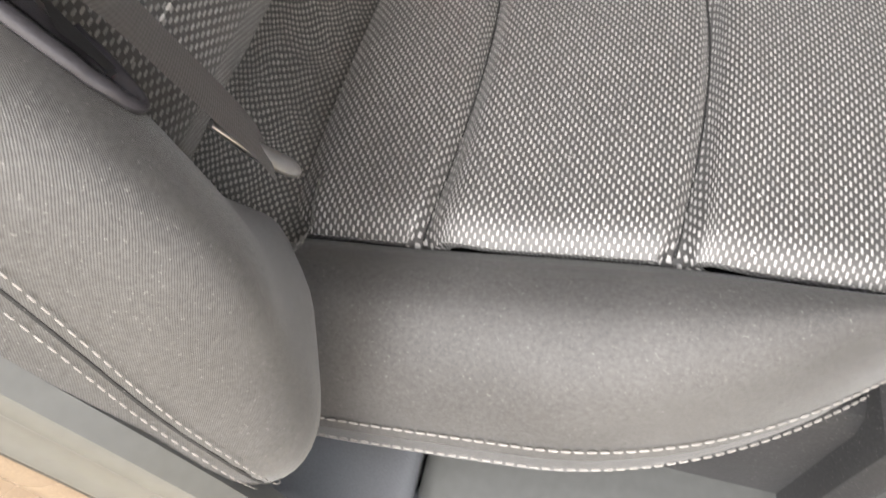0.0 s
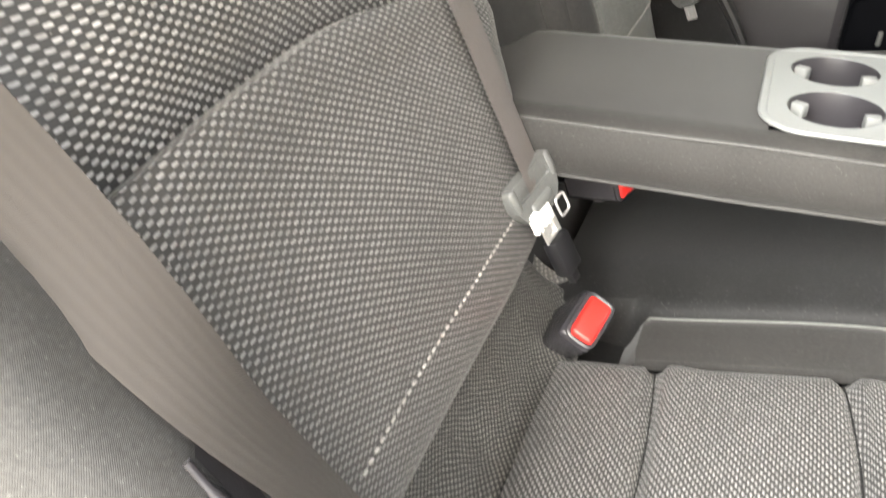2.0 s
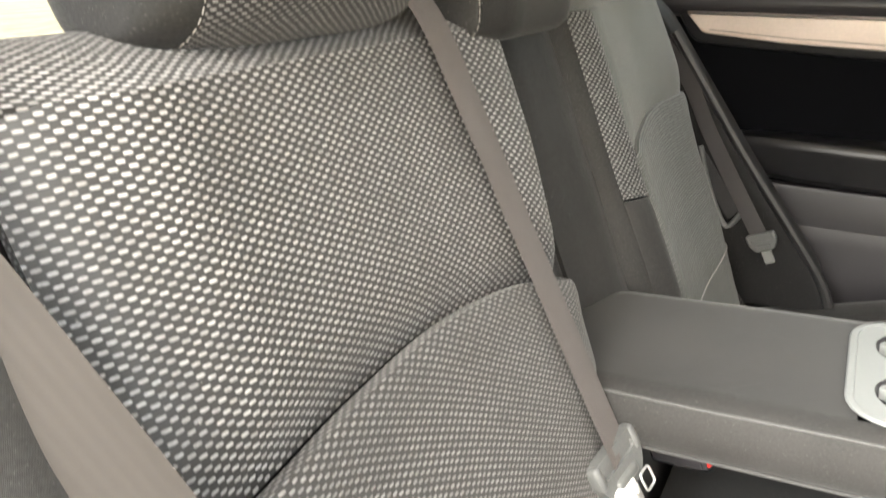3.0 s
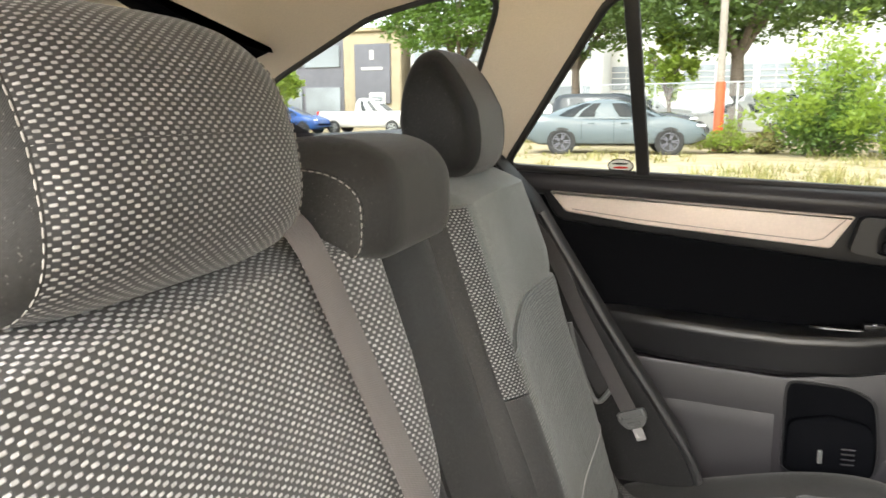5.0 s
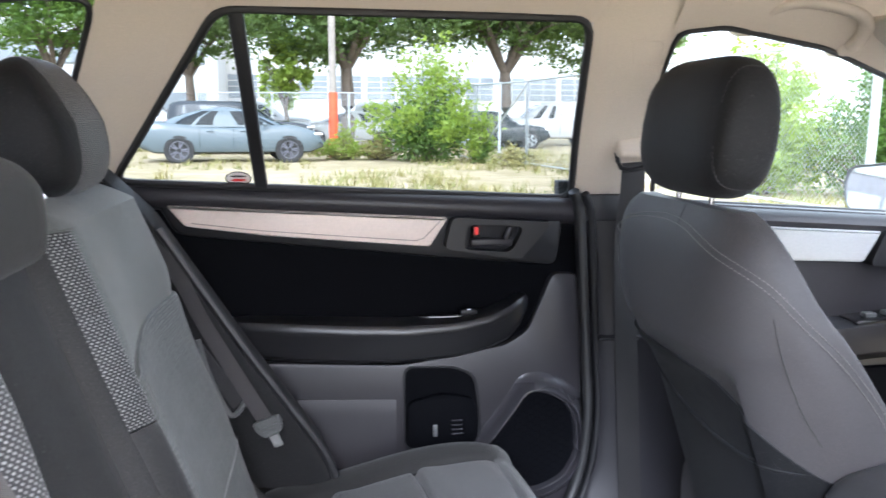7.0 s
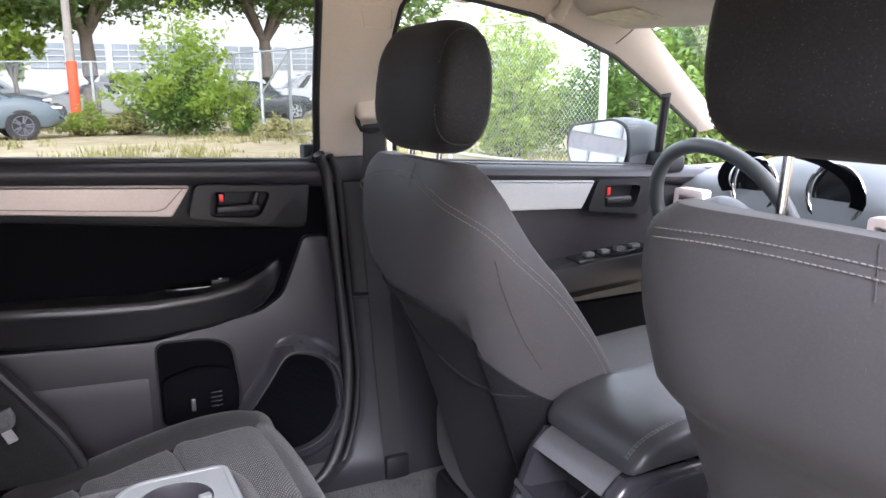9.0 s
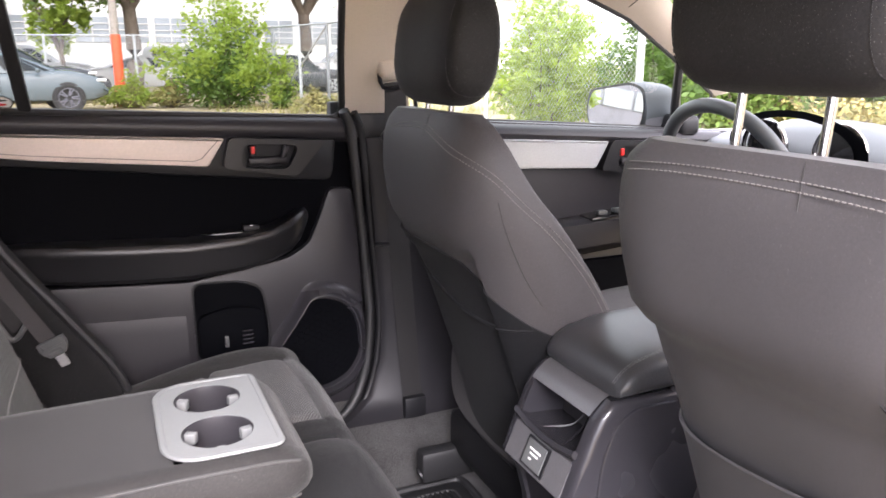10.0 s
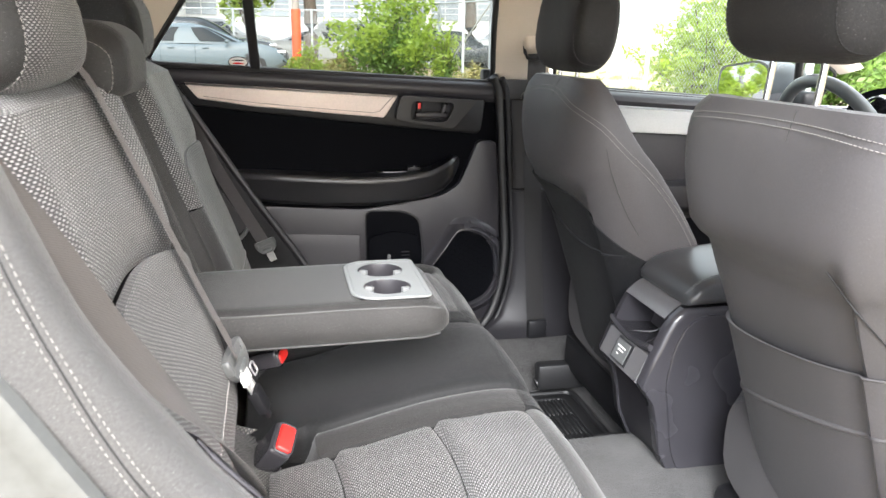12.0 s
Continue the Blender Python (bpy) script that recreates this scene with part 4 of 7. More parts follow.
    stitches("stitching", seam, t, 0.0050, 0.0034, 0.0010, THREAD_PALE, label="pale grey stitches across the lumbar panel")
    return t, at


def headrest(name, centre, half, materials, parent_label, tilt=-8, group="", posts=0.03, post_gap=0.075, thread=None, s=0.70, square=3.2, taper=0.18, bulge=0.45, low=0.70):
    """A padded head restraint: dotted or plain face between sewn side caps, on two steel posts."""
    face, cap = materials
    cx, cy, cz = centre
    hx, hy, hz = half
    t = thing(name, (cx, cy, cz - hz - posts), parent_label, "headrest", group)
    turn = Matrix.Translation(centre) @ Matrix.Rotation(radians(tilt), 4, "Y")
    def form(u, a):
        # u across from -1 to 1, a round the section
        w = (1 - abs(u) ** square) ** 0.42 if abs(u) < 1 else 0.0
        w = max(w, 0.02)
        c, s = math.cos(a), math.sin(a)
        x = math.copysign(abs(c) ** 0.72, c) * hx * (1 - bulge + bulge * w)
        z = math.copysign(abs(s) ** 0.62, s) * hz * ((0.30 + 0.70 * w) if s > 0 else (1 - low + low * w))
        x *= 1.0 - taper * max(0.0, z / hz)
        return x, z
    def at(u, a):
        x, z = form(u, a)
        y = u * hy
        return tuple(turn @ Vector((x, y, z)))
    def rings(us, n=40):
        return [[at(u, 2 * math.pi * k / n) for k in range(n)] for u in us]
    part("cover", loft(rings([-s + 2 * s * i / 22 for i in range(23)]), cap=False), face, t, "dotted cloth face" if face is DOTS_HEAD else "")
    for sg in (-1, 1):
        us = [sg * (s + (1 - s) * (1 - (1 - i / 12) ** 1.8)) for i in range(13)]
        part("side_cap", loft(rings(us), cap=True), cap, t, "plain cloth side")
    for sg in (-1, 1):
        line = []
        for k in range(81):
            a = -0.95 * math.pi + 1.9 * math.pi * k / 80
            p = Vector(at(sg * (s + 0.015), a))
            mid = turn @ Vector((0, sg * (s + 0.015) * hy, 0))
            line.append(mid + (p - mid) * 1.012)
        stitches("stitching", line, t, 0.0045, 0.002, 0.0005 if thread is None else 0.0006, thread)
    for sg in (-1, 1):
        b = bmesh.new()
        tube(b, [turn @ Vector((0, sg * post_gap, -hz * 0.6)), turn @ Vector((0, sg * post_gap, -hz - posts - 0.02))], 0.0044, 14)
        part("post", b, CHROME, t, "bright steel post")
        b = bmesh.new()
        tube(b, [turn @ Vector((0, sg * post_gap, -hz - posts - 0.012)), turn @ Vector((0, sg * post_gap, -hz - posts + 0.002)), turn @ Vector((0, sg * post_gap, -hz - posts + 0.006))], [0.016, 0.015, 0.011], 16)
        part("post_sleeve", b, PLASTIC, t)
    return t


near_back, near_at = backrest("rear_bench_back", -0.055, -1, "rear seat back in dotted grey cloth beside the open door")
far_back, far_at = backrest("rear_bench_back", 0.122, 1, "rear seat back in grey cloth beside the closed door", 0.042, 0.062)
headrest("rear_headrest", (-0.178, -0.296, 1.343), (0.074, 0.130, 0.079), (DOTS_HEAD, CLOTH_LOW), "dotted grey cloth headrest on the rear seat", -10, "rear headrests", 0.006, s=0.81, square=3.4, bulge=0.66, low=0.25)
headrest("rear_headrest", (-0.182, 0.367, 1.362), (0.052, 0.106, 0.086), (DOTS_HEAD, CLOTH_DARK), "dotted grey cloth headrest on the rear seat", -10, "rear headrests", 0.006, s=0.55, square=3.6, taper=0.52)

# centre back: recess left by the folded armrest
centre = thing("centre_seat_back", (-0.13, 0.02, 0.8), "dark recessed middle seat back behind the folded armrest", "rear seat back")
def recess(y, v):
    z = 0.80 + (1.29 - 0.80) * v
    return (back_x(z) - 0.055 + 0.012 * math.exp(-((y + 0.02) / 0.02) ** 2), y, z)
# recess shade is put into the colour: darkest cloth at the back
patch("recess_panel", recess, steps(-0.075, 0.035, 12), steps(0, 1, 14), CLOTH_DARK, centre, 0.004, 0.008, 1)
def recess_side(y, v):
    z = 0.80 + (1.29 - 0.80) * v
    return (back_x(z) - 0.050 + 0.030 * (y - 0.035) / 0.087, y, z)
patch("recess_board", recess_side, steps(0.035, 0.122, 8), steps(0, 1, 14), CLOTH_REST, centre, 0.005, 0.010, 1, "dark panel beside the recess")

# low middle headrest
mid = thing("rear_headrest", (-0.14, 0.0, 1.25), "low plain black cloth headrest of the middle rear seat", "headrest", "rear headrests")
def low_at(u, a, grow=1.0):
    k = min(1.0, max(0.0, (abs(u) - 0.50) / 0.36))
    k = k * k * (3 - 2 * k)
    end = math.sqrt(max(0.0, 1 - (max(0.0, abs(u) - 0.86) / 0.145) ** 2))
    c, s = math.cos(a), math.sin(a)
    x = math.copysign(abs(c) ** 0.55, c) * 0.064 * (1 - 0.22 * k) * end * grow
    z = math.copysign(abs(s) ** 0.55, s) * 0.048 * (1 - (0.50 if s > 0 else 0.15) * k) * end * grow - 0.012 * (c > 0) * c
    return (-0.149 + x, -0.020 + u * (0.125 if abs(u) < 0.86 else 0.1075 / abs(u) + 0.03 * (abs(u) - 0.86) / abs(u)), 1.299 + z)
for s0, s1, nm in ((-0.86, 0.86, "cover"), (-1.0, -0.86, "side_cap"), (0.86, 1.0, "side_cap")):
    rings = [[low_at(s0 + (s1 - s0) * i / 14, 2 * math.pi * k / 40) for k in range(40)] for i in range(15)]
    part(nm, loft(rings), CLOTH_LOW, mid)
stitches("stitching", [low_at(-0.862, 2.0 - 3.2 * k / 60, 1.012) for k in range(61)], mid, 0.0045, 0.002, 0.0006)
b = bmesh.new()
tube(b, [low_at(-0.83, 2.0 - 3.2 * k / 60, 1.002) for k in range(61)], 0.0011, 6)
part("seam", b, CLOTH_DARK, mid)

# side bolsters beside the backrests
def bolster(name, sign, label, out=0.0):
    t = thing(name, (0.05, sign * 0.60, 0.70), label, "seat bolster", "side bolsters")
    stations = []
    for z, xi, yi, xm, ym, xo, yo in (
        (0.700, 0.060, 0.435, 0.100, 0.535, 0.108, 0.590), (0.728, 0.064, 0.452, 0.114, 0.550, 0.122, 0.606),
        (0.771, 0.062, 0.478, 0.124, 0.565, 0.124, 0.618), (0.82, 0.058, 0.500, 0.119, 0.575, 0.100, 0.620),
        (0.87, 0.058, 0.520, 0.114, 0.580, 0.072, 0.622), (0.93, 0.046, 0.532, 0.084, 0.585, 0.027, 0.624),
        (1.00, 0.006, 0.534, 0.024, 0.588, -0.026, 0.626), (1.113, -0.070, 0.544, -0.044, 0.590, -0.072, 0.628),
        (1.20, -0.102, 0.544, -0.080, 0.590, -0.099, 0.628), (1.29, -0.135, 0.544, -0.112, 0.588, -0.115, 0.624)):
        stations.append((z, xi, yi, xm, ym, xo, yo))
    zs = [s[0] for s in stations]
    cols = [[s[k] for s in stations] for k in range(1, 7)]
    def at(u, v):
        z = 0.700 + 0.59 * v
        xi, yi, xm, ym, xo, yo = (smooth(z, zs, c) for c in cols)
        keys = [(xi - 0.05, yi - 0.012), (xi - 0.02, yi - 0.004), (xi, yi + 0.004), ((xi + xm) / 2 + 0.010, (yi + ym) / 2 - 0.004), (xm + 0.006, ym), ((xm + xo) / 2 + 0.012, (ym + yo) / 2 + 0.004), (xo, yo), (xo - 0.03, yo + 0.012), (xo - 0.07, yo + 0.014)]
        n = len(keys) - 1
        f = u * n
        j = min(int(f), n - 1)
        g = f - j
        a, b_, c, d = keys[max(j - 1, 0)], keys[j], keys[j + 1], keys[min(j + 2, n)]
        x, y = (0.5 * (2 * b_[i] + (c[i] - a[i]) * g + (2 * a[i] - 5 * b_[i] + 4 * c[i] - d[i]) * g * g + (3 * b_[i] - a[i] - 3 * c[i] + d[i]) * g ** 3) for i in (0, 1))
        if v < 0.06:
            k = (v / 0.06)
            x = xi + (x - xi) * (0.86 + 0.14 * math.sqrt(max(0.0, 1 - (1 - k) ** 2)))
        return (x, sign * (y + out), z)
    patch("cover", at, steps(0, 1, 32, False), steps(0, 1, 34, False), CLOTH, t, 0.002, 0.004, sign, sides="TB")
    def sewn(v):
        """How far the stitched seam lies round the bolster; it drifts inwards higher up."""
        k = min(1.0, max(0.0, (v - 0.18) / 0.27))
        return 0.785 - 0.093 * k * k * (3 - 2 * k)
    for side in (-0.019, 0.019):
        line = [Vector(at(sewn(0.03 + 0.94 * k / 90) + side, 0.03 + 0.94 * k / 90)) + Vector((0.0012, sign * 0.0012, 0)) for k in range(91)]
        stitches("stitching", line, t, 0.0042, 0.0022, 0.00042)
    line = [Vector(at(sewn(0.02 + 0.96 * k / 60), 0.02 + 0.96 * k / 60)) + Vector((-0.0006, -sign * 0.0006, 0)) for k in range(61)]
    bm = bmesh.new()
    tube(bm, line, 0.0013, 6)
    part("seam", bm, CLOTH_DARK, t)
    return t, at


near_bolster, bol_at = bolster("side_bolster", -1, "charcoal cloth side bolster with double stitching by the open door")

# plain side filler between the far seat back and its door
filler = thing("side_filler", (0.05, 0.60, 0.77), "flat black cloth side filler with a belt slot", "seat trim")
b = plate(bmesh.new(), corner_outline([(-0.20, 1.30), (-0.125, 1.225), (-0.100, 1.185), (0.026, 0.985), (0.145, 0.805), (0.165, 0.74), (-0.05, 0.74), (-0.20, 1.10)], 0.012, 4), "y", 0.68, -0.075, 0.006)
part("filler_panel", b, CLOTH_DARK, filler)
b = bmesh.new()
tube(b, curve([(-0.105, 0.606, 1.20), (-0.040, 0.604, 1.095), (0.026, 0.603, 0.99), (0.088, 0.603, 0.898), (0.148, 0.604, 0.805), (0.168, 0.606, 0.755)], 20), 0.008, 8)
part("filler_edge", b, RUBBER, filler, "black edge strip")
b = bmesh.new()
tube(b, curve([(-0.052, 0.602, 1.015), (-0.040, 0.600, 0.965), (-0.022, 0.599, 0.915), (-0.006, 0.598, 0.884), (0.006, 0.598, 0.885), (0.020, 0.599, 0.905)], 20), 0.0048, 8)
part("slot_rim", b, GRIP, filler, "grey plastic belt slot")
# raised black patch paints the dark inside of the slot; no opening is cut
b = plate(bmesh.new(), corner_outline([(-0.048, 1.01), (-0.012, 0.955), (0.020, 0.912), (0.000, 0.890), (-0.030, 0.94)], 0.006, 3), "y", 0.61, -0.008, 0.0)
part("slot_shade", b, RUBBER, filler)

# belt outlet set in each bolster
def outlet(sign, at, out):
    t = thing("belt_outlet", (0.05, sign * (0.55 + out), 0.9), "dark plastic belt slot in the side bolster", "belt slot")
    def seated(x, y, z, lift):
        best = min((at(0.18 + 0.5 * k / 60, (z - 0.700) / 0.59) for k in range(61)), key=lambda p: abs(p[1] - y))
        return (best[0] + lift, y, z)
    rim = curve([(0.0, -0.566, 1.010), (0.020, -0.566, 0.985), (0.040, -0.565, 0.962), (0.056, -0.562, 0.944), (0.066, -0.556, 0.930), (0.070, -0.548, 0.932), (0.066, -0.541, 0.944)], 28)
    b = bmesh.new()
    tube(b, [seated(*p, 0.0035) for p in rim], [0.002] * 3 + [0.0034] * 20 + [0.0044] * 5, 10, 0.75)
    part("slot_rim", b, PLASTIC_GREY, t, "grey plastic rim")
    b = bmesh.new()
    b.faces.new([b.verts.new(seated(*p, 0.0062)) for p in ((0.0, -0.563, 1.010), (0.03, -0.562, 0.973), (0.056, -0.558, 0.944), (0.064, -0.550, 0.938), (0.060, -0.536, 0.950), (0.04, -0.534, 0.975), (0.01, -0.540, 1.008))])
    part("slot_bed", b, PLASTIC_GREY, t, smooth=False)
    # flat black face over the bed, painting the slot's dark inside
    b = bmesh.new()
    b.faces.new([b.verts.new(seated(*p, 0.0082)) for p in ((0.040, -0.560, 0.962), (0.056, -0.557, 0.946), (0.062, -0.550, 0.940), (0.060, -0.542, 0.948), (0.046, -0.544, 0.962))])
    part("slot_shade", b, RUBBER, t, smooth=False)
    return t


outlet(-1, bol_at, 0.0)

# ---- rear cushion ----
def cush_z(x):
    return smooth(x, [0.02, 0.07, 0.15, 0.30, 0.40, 0.45, 0.485, 0.50], [0.715, 0.735, 0.752, 0.788, 0.800, 0.796, 0.776, 0.745])


def cushion(name, y_in, y_out, sign, label):
    t = thing(name, (0.25, (y_in + y_out) / 2, 0.5), label, "rear seat cushion")
    w = abs(y_out - y_in)
    insert = 0.29 if sign < 0 else 0.300
    def top(x, q):
        z = cush_z(x) + 0.008 * smooth(q, [0, 0.03, insert * 0.5, insert - 0.02, insert], [0.0, 0.6, 0.9, -0.6, -1.6])
        for s in (0.155, 0.300):
            z -= 0.0100 * math.exp(-((x - s - 0.010 * math.sin(math.pi * q / insert)) / 0.0050) ** 2) - 0.004 * math.exp(-((x - s - 0.018 - 0.010 * math.sin(math.pi * q / insert)) / 0.016) ** 2)
        return (x, y_in + sign * q, z)
    def mapped(u, v):
        return top(u, v)
    cuts = sorted(set(steps(0.066, 0.445, 44, False) + [s + 0.0022 * k for s in (0.155, 0.300) for k in range(-4, 11)]))
    patch("seat_insert", mapped, cuts, steps(0, insert, 20), DOTS_SEAT, t, 0.005, 0.008, sign, "dotted woven cloth with two cross seams", sides="LRBT")
    for s in (0.155, 0.300):
        b = bmesh.new()
        tube(b, [Vector(top(s + 0.010 * math.sin(math.pi * q / insert), q)) + Vector((0, 0, -0.0002)) for q in steps(0.006, insert - 0.006, 24, False)], 0.0011, 6)
        part("cross_seam", b, CLOTH_DARK, t)
    def edge_y(x):
        base = insert + 0.096 if sign < 0 else insert + 0.140
        return base - 0.085 * max(0.0, (x - 0.24) / 0.2) ** 2 if sign < 0 else base - 0.05 * max(0.0, (x - 0.34) / 0.15) ** 2
    def wing(x, v):
        q = insert + (edge_y(x) - insert) * v
        z = cush_z(x) - 0.0128 + smooth(v, [0, 0.25, 0.5, 0.75, 0.9, 1.0], [-0.001, 0.007, 0.006, -0.012, -0.038, -0.074])
        return (x, y_in + sign * q, z)
    # far side takes a darker cloth, its shade put into the colour
    plain = CLOTH if sign < 0 else CLOTH_REST
    patch("side_panel", wing, steps(0.045, 0.470, 36, False), steps(0, 1, 20, False), plain, t, 0.004, 0.008, sign, "plain charcoal cloth side", sides="B")
    def skirt(x, v):
        px, py, pz = wing(x, 1.0)
        return (px, py - sign * (0.002 + 0.075 * v * v), pz - 0.006 - 0.13 * v)
    patch("skirt", skirt, steps(0.045, 0.470, 30, False), steps(0, 1, 6, False), plain, t, 0.003, 0.005, sign, sides="T")
    for dv, dz in ((0.975, 0.0012), (1.0, -0.012)):
        line = [Vector(wing(x, min(dv, 1.0))) + Vector((0, sign * 0.0016, dz if dz < 0 else 0.0012)) for x in steps(0.10, 0.468, 60, False)]
        stitches("stitching", line, t, 0.0056, 0.0016, 0.0008)
    def front(q, v):
        a = v * math.pi / 2
        x0, y0, z0 = top(0.445, min(q, insert)) if q <= insert else wing(0.445, (q - insert) / (edge_y(0.445) - insert))
        z0 = z0 if q <= insert else z0
        return (x0 + 0.045 * math.sin(a), y0, z0 - 0.05 * (1 - math.cos(a)) - (0.20 * max(0.0, v - 0.6)))
    patch("front_roll", front, steps(0, edge_y(0.445), 24, False), steps(0, 1, 14, False), CLOTH, t, 0.004, 0.008, -sign, "plain charcoal cloth front edge", sides="B")
    return t


cushion("rear_seat_cushion", -0.165, -0.60, -1, "grey dotted cloth rear seat cushion beside the open door")
cushion("rear_seat_cushion", 0.262, 0.70, 1, "grey dotted cloth rear seat cushion beside the closed door")

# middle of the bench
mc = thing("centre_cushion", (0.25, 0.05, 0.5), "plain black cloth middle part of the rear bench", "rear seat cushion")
def middle(x, y):
    z = cush_z(x) + 0.004 + 0.012 * math.exp(-((y - 0.05) / 0.12) ** 4) - 0.010 * math.exp(-((y + 0.095) / 0.008) ** 2) * (x > 0.12) - 0.006 * math.exp(-((y - 0.19) / 0.006) ** 2)
    if x < 0.135 and y < -0.075:
        z -= 0.055 * min(1.0, (0.135 - x) / 0.02) * min(1.0, (-0.075 - y) / 0.02)
    return (x, y, z)
ys = sorted(set(steps(-0.163, 0.260, 34, False) + [-0.105, -0.100, -0.095, -0.090, -0.085, 0.184, 0.187, 0.190, 0.193, 0.196]))
# dark cloth, made darker still in colour for the shade under the armrest
patch("cushion_top", middle, steps(0.03, 0.445, 44, False), [y for y in ys if y >= -0.0951], CLOTH_DARK, mc, 0.003, 0.006, 1, "black cloth top, darkened for the armrest's shade", sides="T")
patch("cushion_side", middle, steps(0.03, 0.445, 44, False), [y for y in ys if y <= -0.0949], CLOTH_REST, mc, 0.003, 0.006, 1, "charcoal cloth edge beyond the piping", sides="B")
b = bmesh.new()
tube(b, [Vector(middle(x, -0.095)) + Vector((0, 0, 0.0010)) for x in steps(0.13, 0.445, 40, False)], 0.0010, 6)
part("piping", b, CLOTH_GREY, mc, "thin grey piping")
def middle_front(y, v):
    x0, y0, z0 = middle(0.445, y)
    a = v * math.pi / 2
    return (x0 + 0.042 * math.sin(a), y0, z0 - 0.05 * (1 - math.cos(a)) - 0.20 * max(0.0, v - 0.6))
patch("front_roll", middle_front, steps(-0.163, 0.260, 24, False), steps(0, 1, 12, False), CLOTH_DARK, mc, 0.003, 0.005, -1, sides="")
b = bmesh.new()
rbox(b, (0.24, 0.04, 0.60), (0.44, 1.05, 0.20), 0.02, 2)
rbox(b, (-0.09, 0.04, 0.66), (0.19, 1.08, 0.29), 0.02, 2)
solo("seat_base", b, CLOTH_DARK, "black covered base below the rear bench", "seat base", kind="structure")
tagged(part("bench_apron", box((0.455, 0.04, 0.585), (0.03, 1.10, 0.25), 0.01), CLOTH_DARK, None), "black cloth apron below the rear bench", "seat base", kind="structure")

# ---- folded armrest with cup holders ----
rest = thing("armrest", (0.1, 0.0, 0.86), "folded-down black cloth armrest with cup holders", "armrest")
rings = []
for x, zt, zb, wy in ((-0.075, 0.945, 0.890, 0.095), (-0.065, 0.950, 0.889, 0.108), (-0.03, 0.954, 0.890, 0.114), (0.05, 0.955, 0.892, 0.116), (0.12, 0.956, 0.893, 0.117), (0.195, 0.957, 0.894, 0.117), (0.205, 0.957, 0.894, 0.117), (0.21, 0.957, 0.894, 0.117), (0.25, 0.957, 0.895, 0.117), (0.303, 0.955, 0.896, 0.116), (0.308, 0.954, 0.897, 0.116), (0.320, 0.951, 0.899, 0.113), (0.332, 0.943, 0.903, 0.107), (0.340, 0.932, 0.910, 0.096)):
    deep = 0.055 if 0.207 < x < 0.306 else 0.0
    h = zt - zb
    ring = [(x, -wy * 0.93, zb + 0.004), (x, -wy * 0.99, zb + h * 0.2), (x, -wy, zb + h * 0.45), (x, -wy * 0.995, zb + h * 0.70), (x, -wy * 0.975, zb + h * 0.88), (x, -wy * 0.91, zt - 0.002), (x, -wy * 0.80, zt), (x, -wy * 0.77, zt - deep), (x, -wy * 0.3, zt - deep), (x, wy * 0.3, zt - deep), (x, wy * 0.77, zt - deep), (x, wy * 0.80, zt), (x, wy * 0.91, zt - 0.002), (x, wy * 0.975, zt - h * 0.12), (x, wy, zb + h * 0.5), (x, wy * 0.99, zb + h * 0.2), (x, wy * 0.93, zb + 0.004), (x, wy * 0.4, zb), (x, -wy * 0.4, zb)]
    rings.append(ring)
part("cover", loft(rings), CLOTH_REST, rest)
for zoff, grow, stuff in ((0.90, -0.0028, CLOTH), (0.06, -0.0065, CLOTH_REST)):
    b = bmesh.new()
    tube(b, [(x, -wy - grow - 0.0005, zb + (zt - zb) * zoff) for x, zt, zb, wy in ((-0.05, 0.952, 0.889, 0.110), (0.0, 0.954, 0.891, 0.1145), (0.10, 0.955, 0.893, 0.1165), (0.20, 0.957, 0.894, 0.117), (0.30, 0.955, 0.896, 0.116), (0.325, 0.948, 0.900, 0.111))], 0.0016, 6)
    part("seam", b, stuff, rest)
def plate_edge(r_far=0.036, r_near=0.010):
    """Outline of the cup plate: wide curves towards the seat back, tight corners in front."""
    x0, x1, w = 0.198, 0.311, 0.096
    out = []
    for cx, cy, r, a0 in ((x1 - r_near, -w + r_near, r_near, -90), (x1 - r_near, w - r_near, r_near, 0), (x0 + r_far, w - r_far, r_far, 90), (x0 + r_far, -w + r_far, r_far, 180)):
        out += [(cx + r * math.cos(radians(a0 + 15 * k)), cy + r * math.sin(radians(a0 + 15 * k))) for k in range(7)]
    return out
def reach(cx, cy, c, s, outline):
    best = 1.0
    for i in range(len(outline)):
        (ax, ay), (bx, by) = outline[i - 1], outline[i]
        den = c * (by - ay) - s * (bx - ax)
        if abs(den) < 1e-12:
            continue
        d = ((ax - cx) * (by - ay) - (ay - cy) * (bx - ax)) / den
        f = ((ax - cx) * s - (ay - cy) * c) / den
        if d > 0 and -1e-6 <= f <= 1 + 1e-6:
            best = min(best, d)
    return best
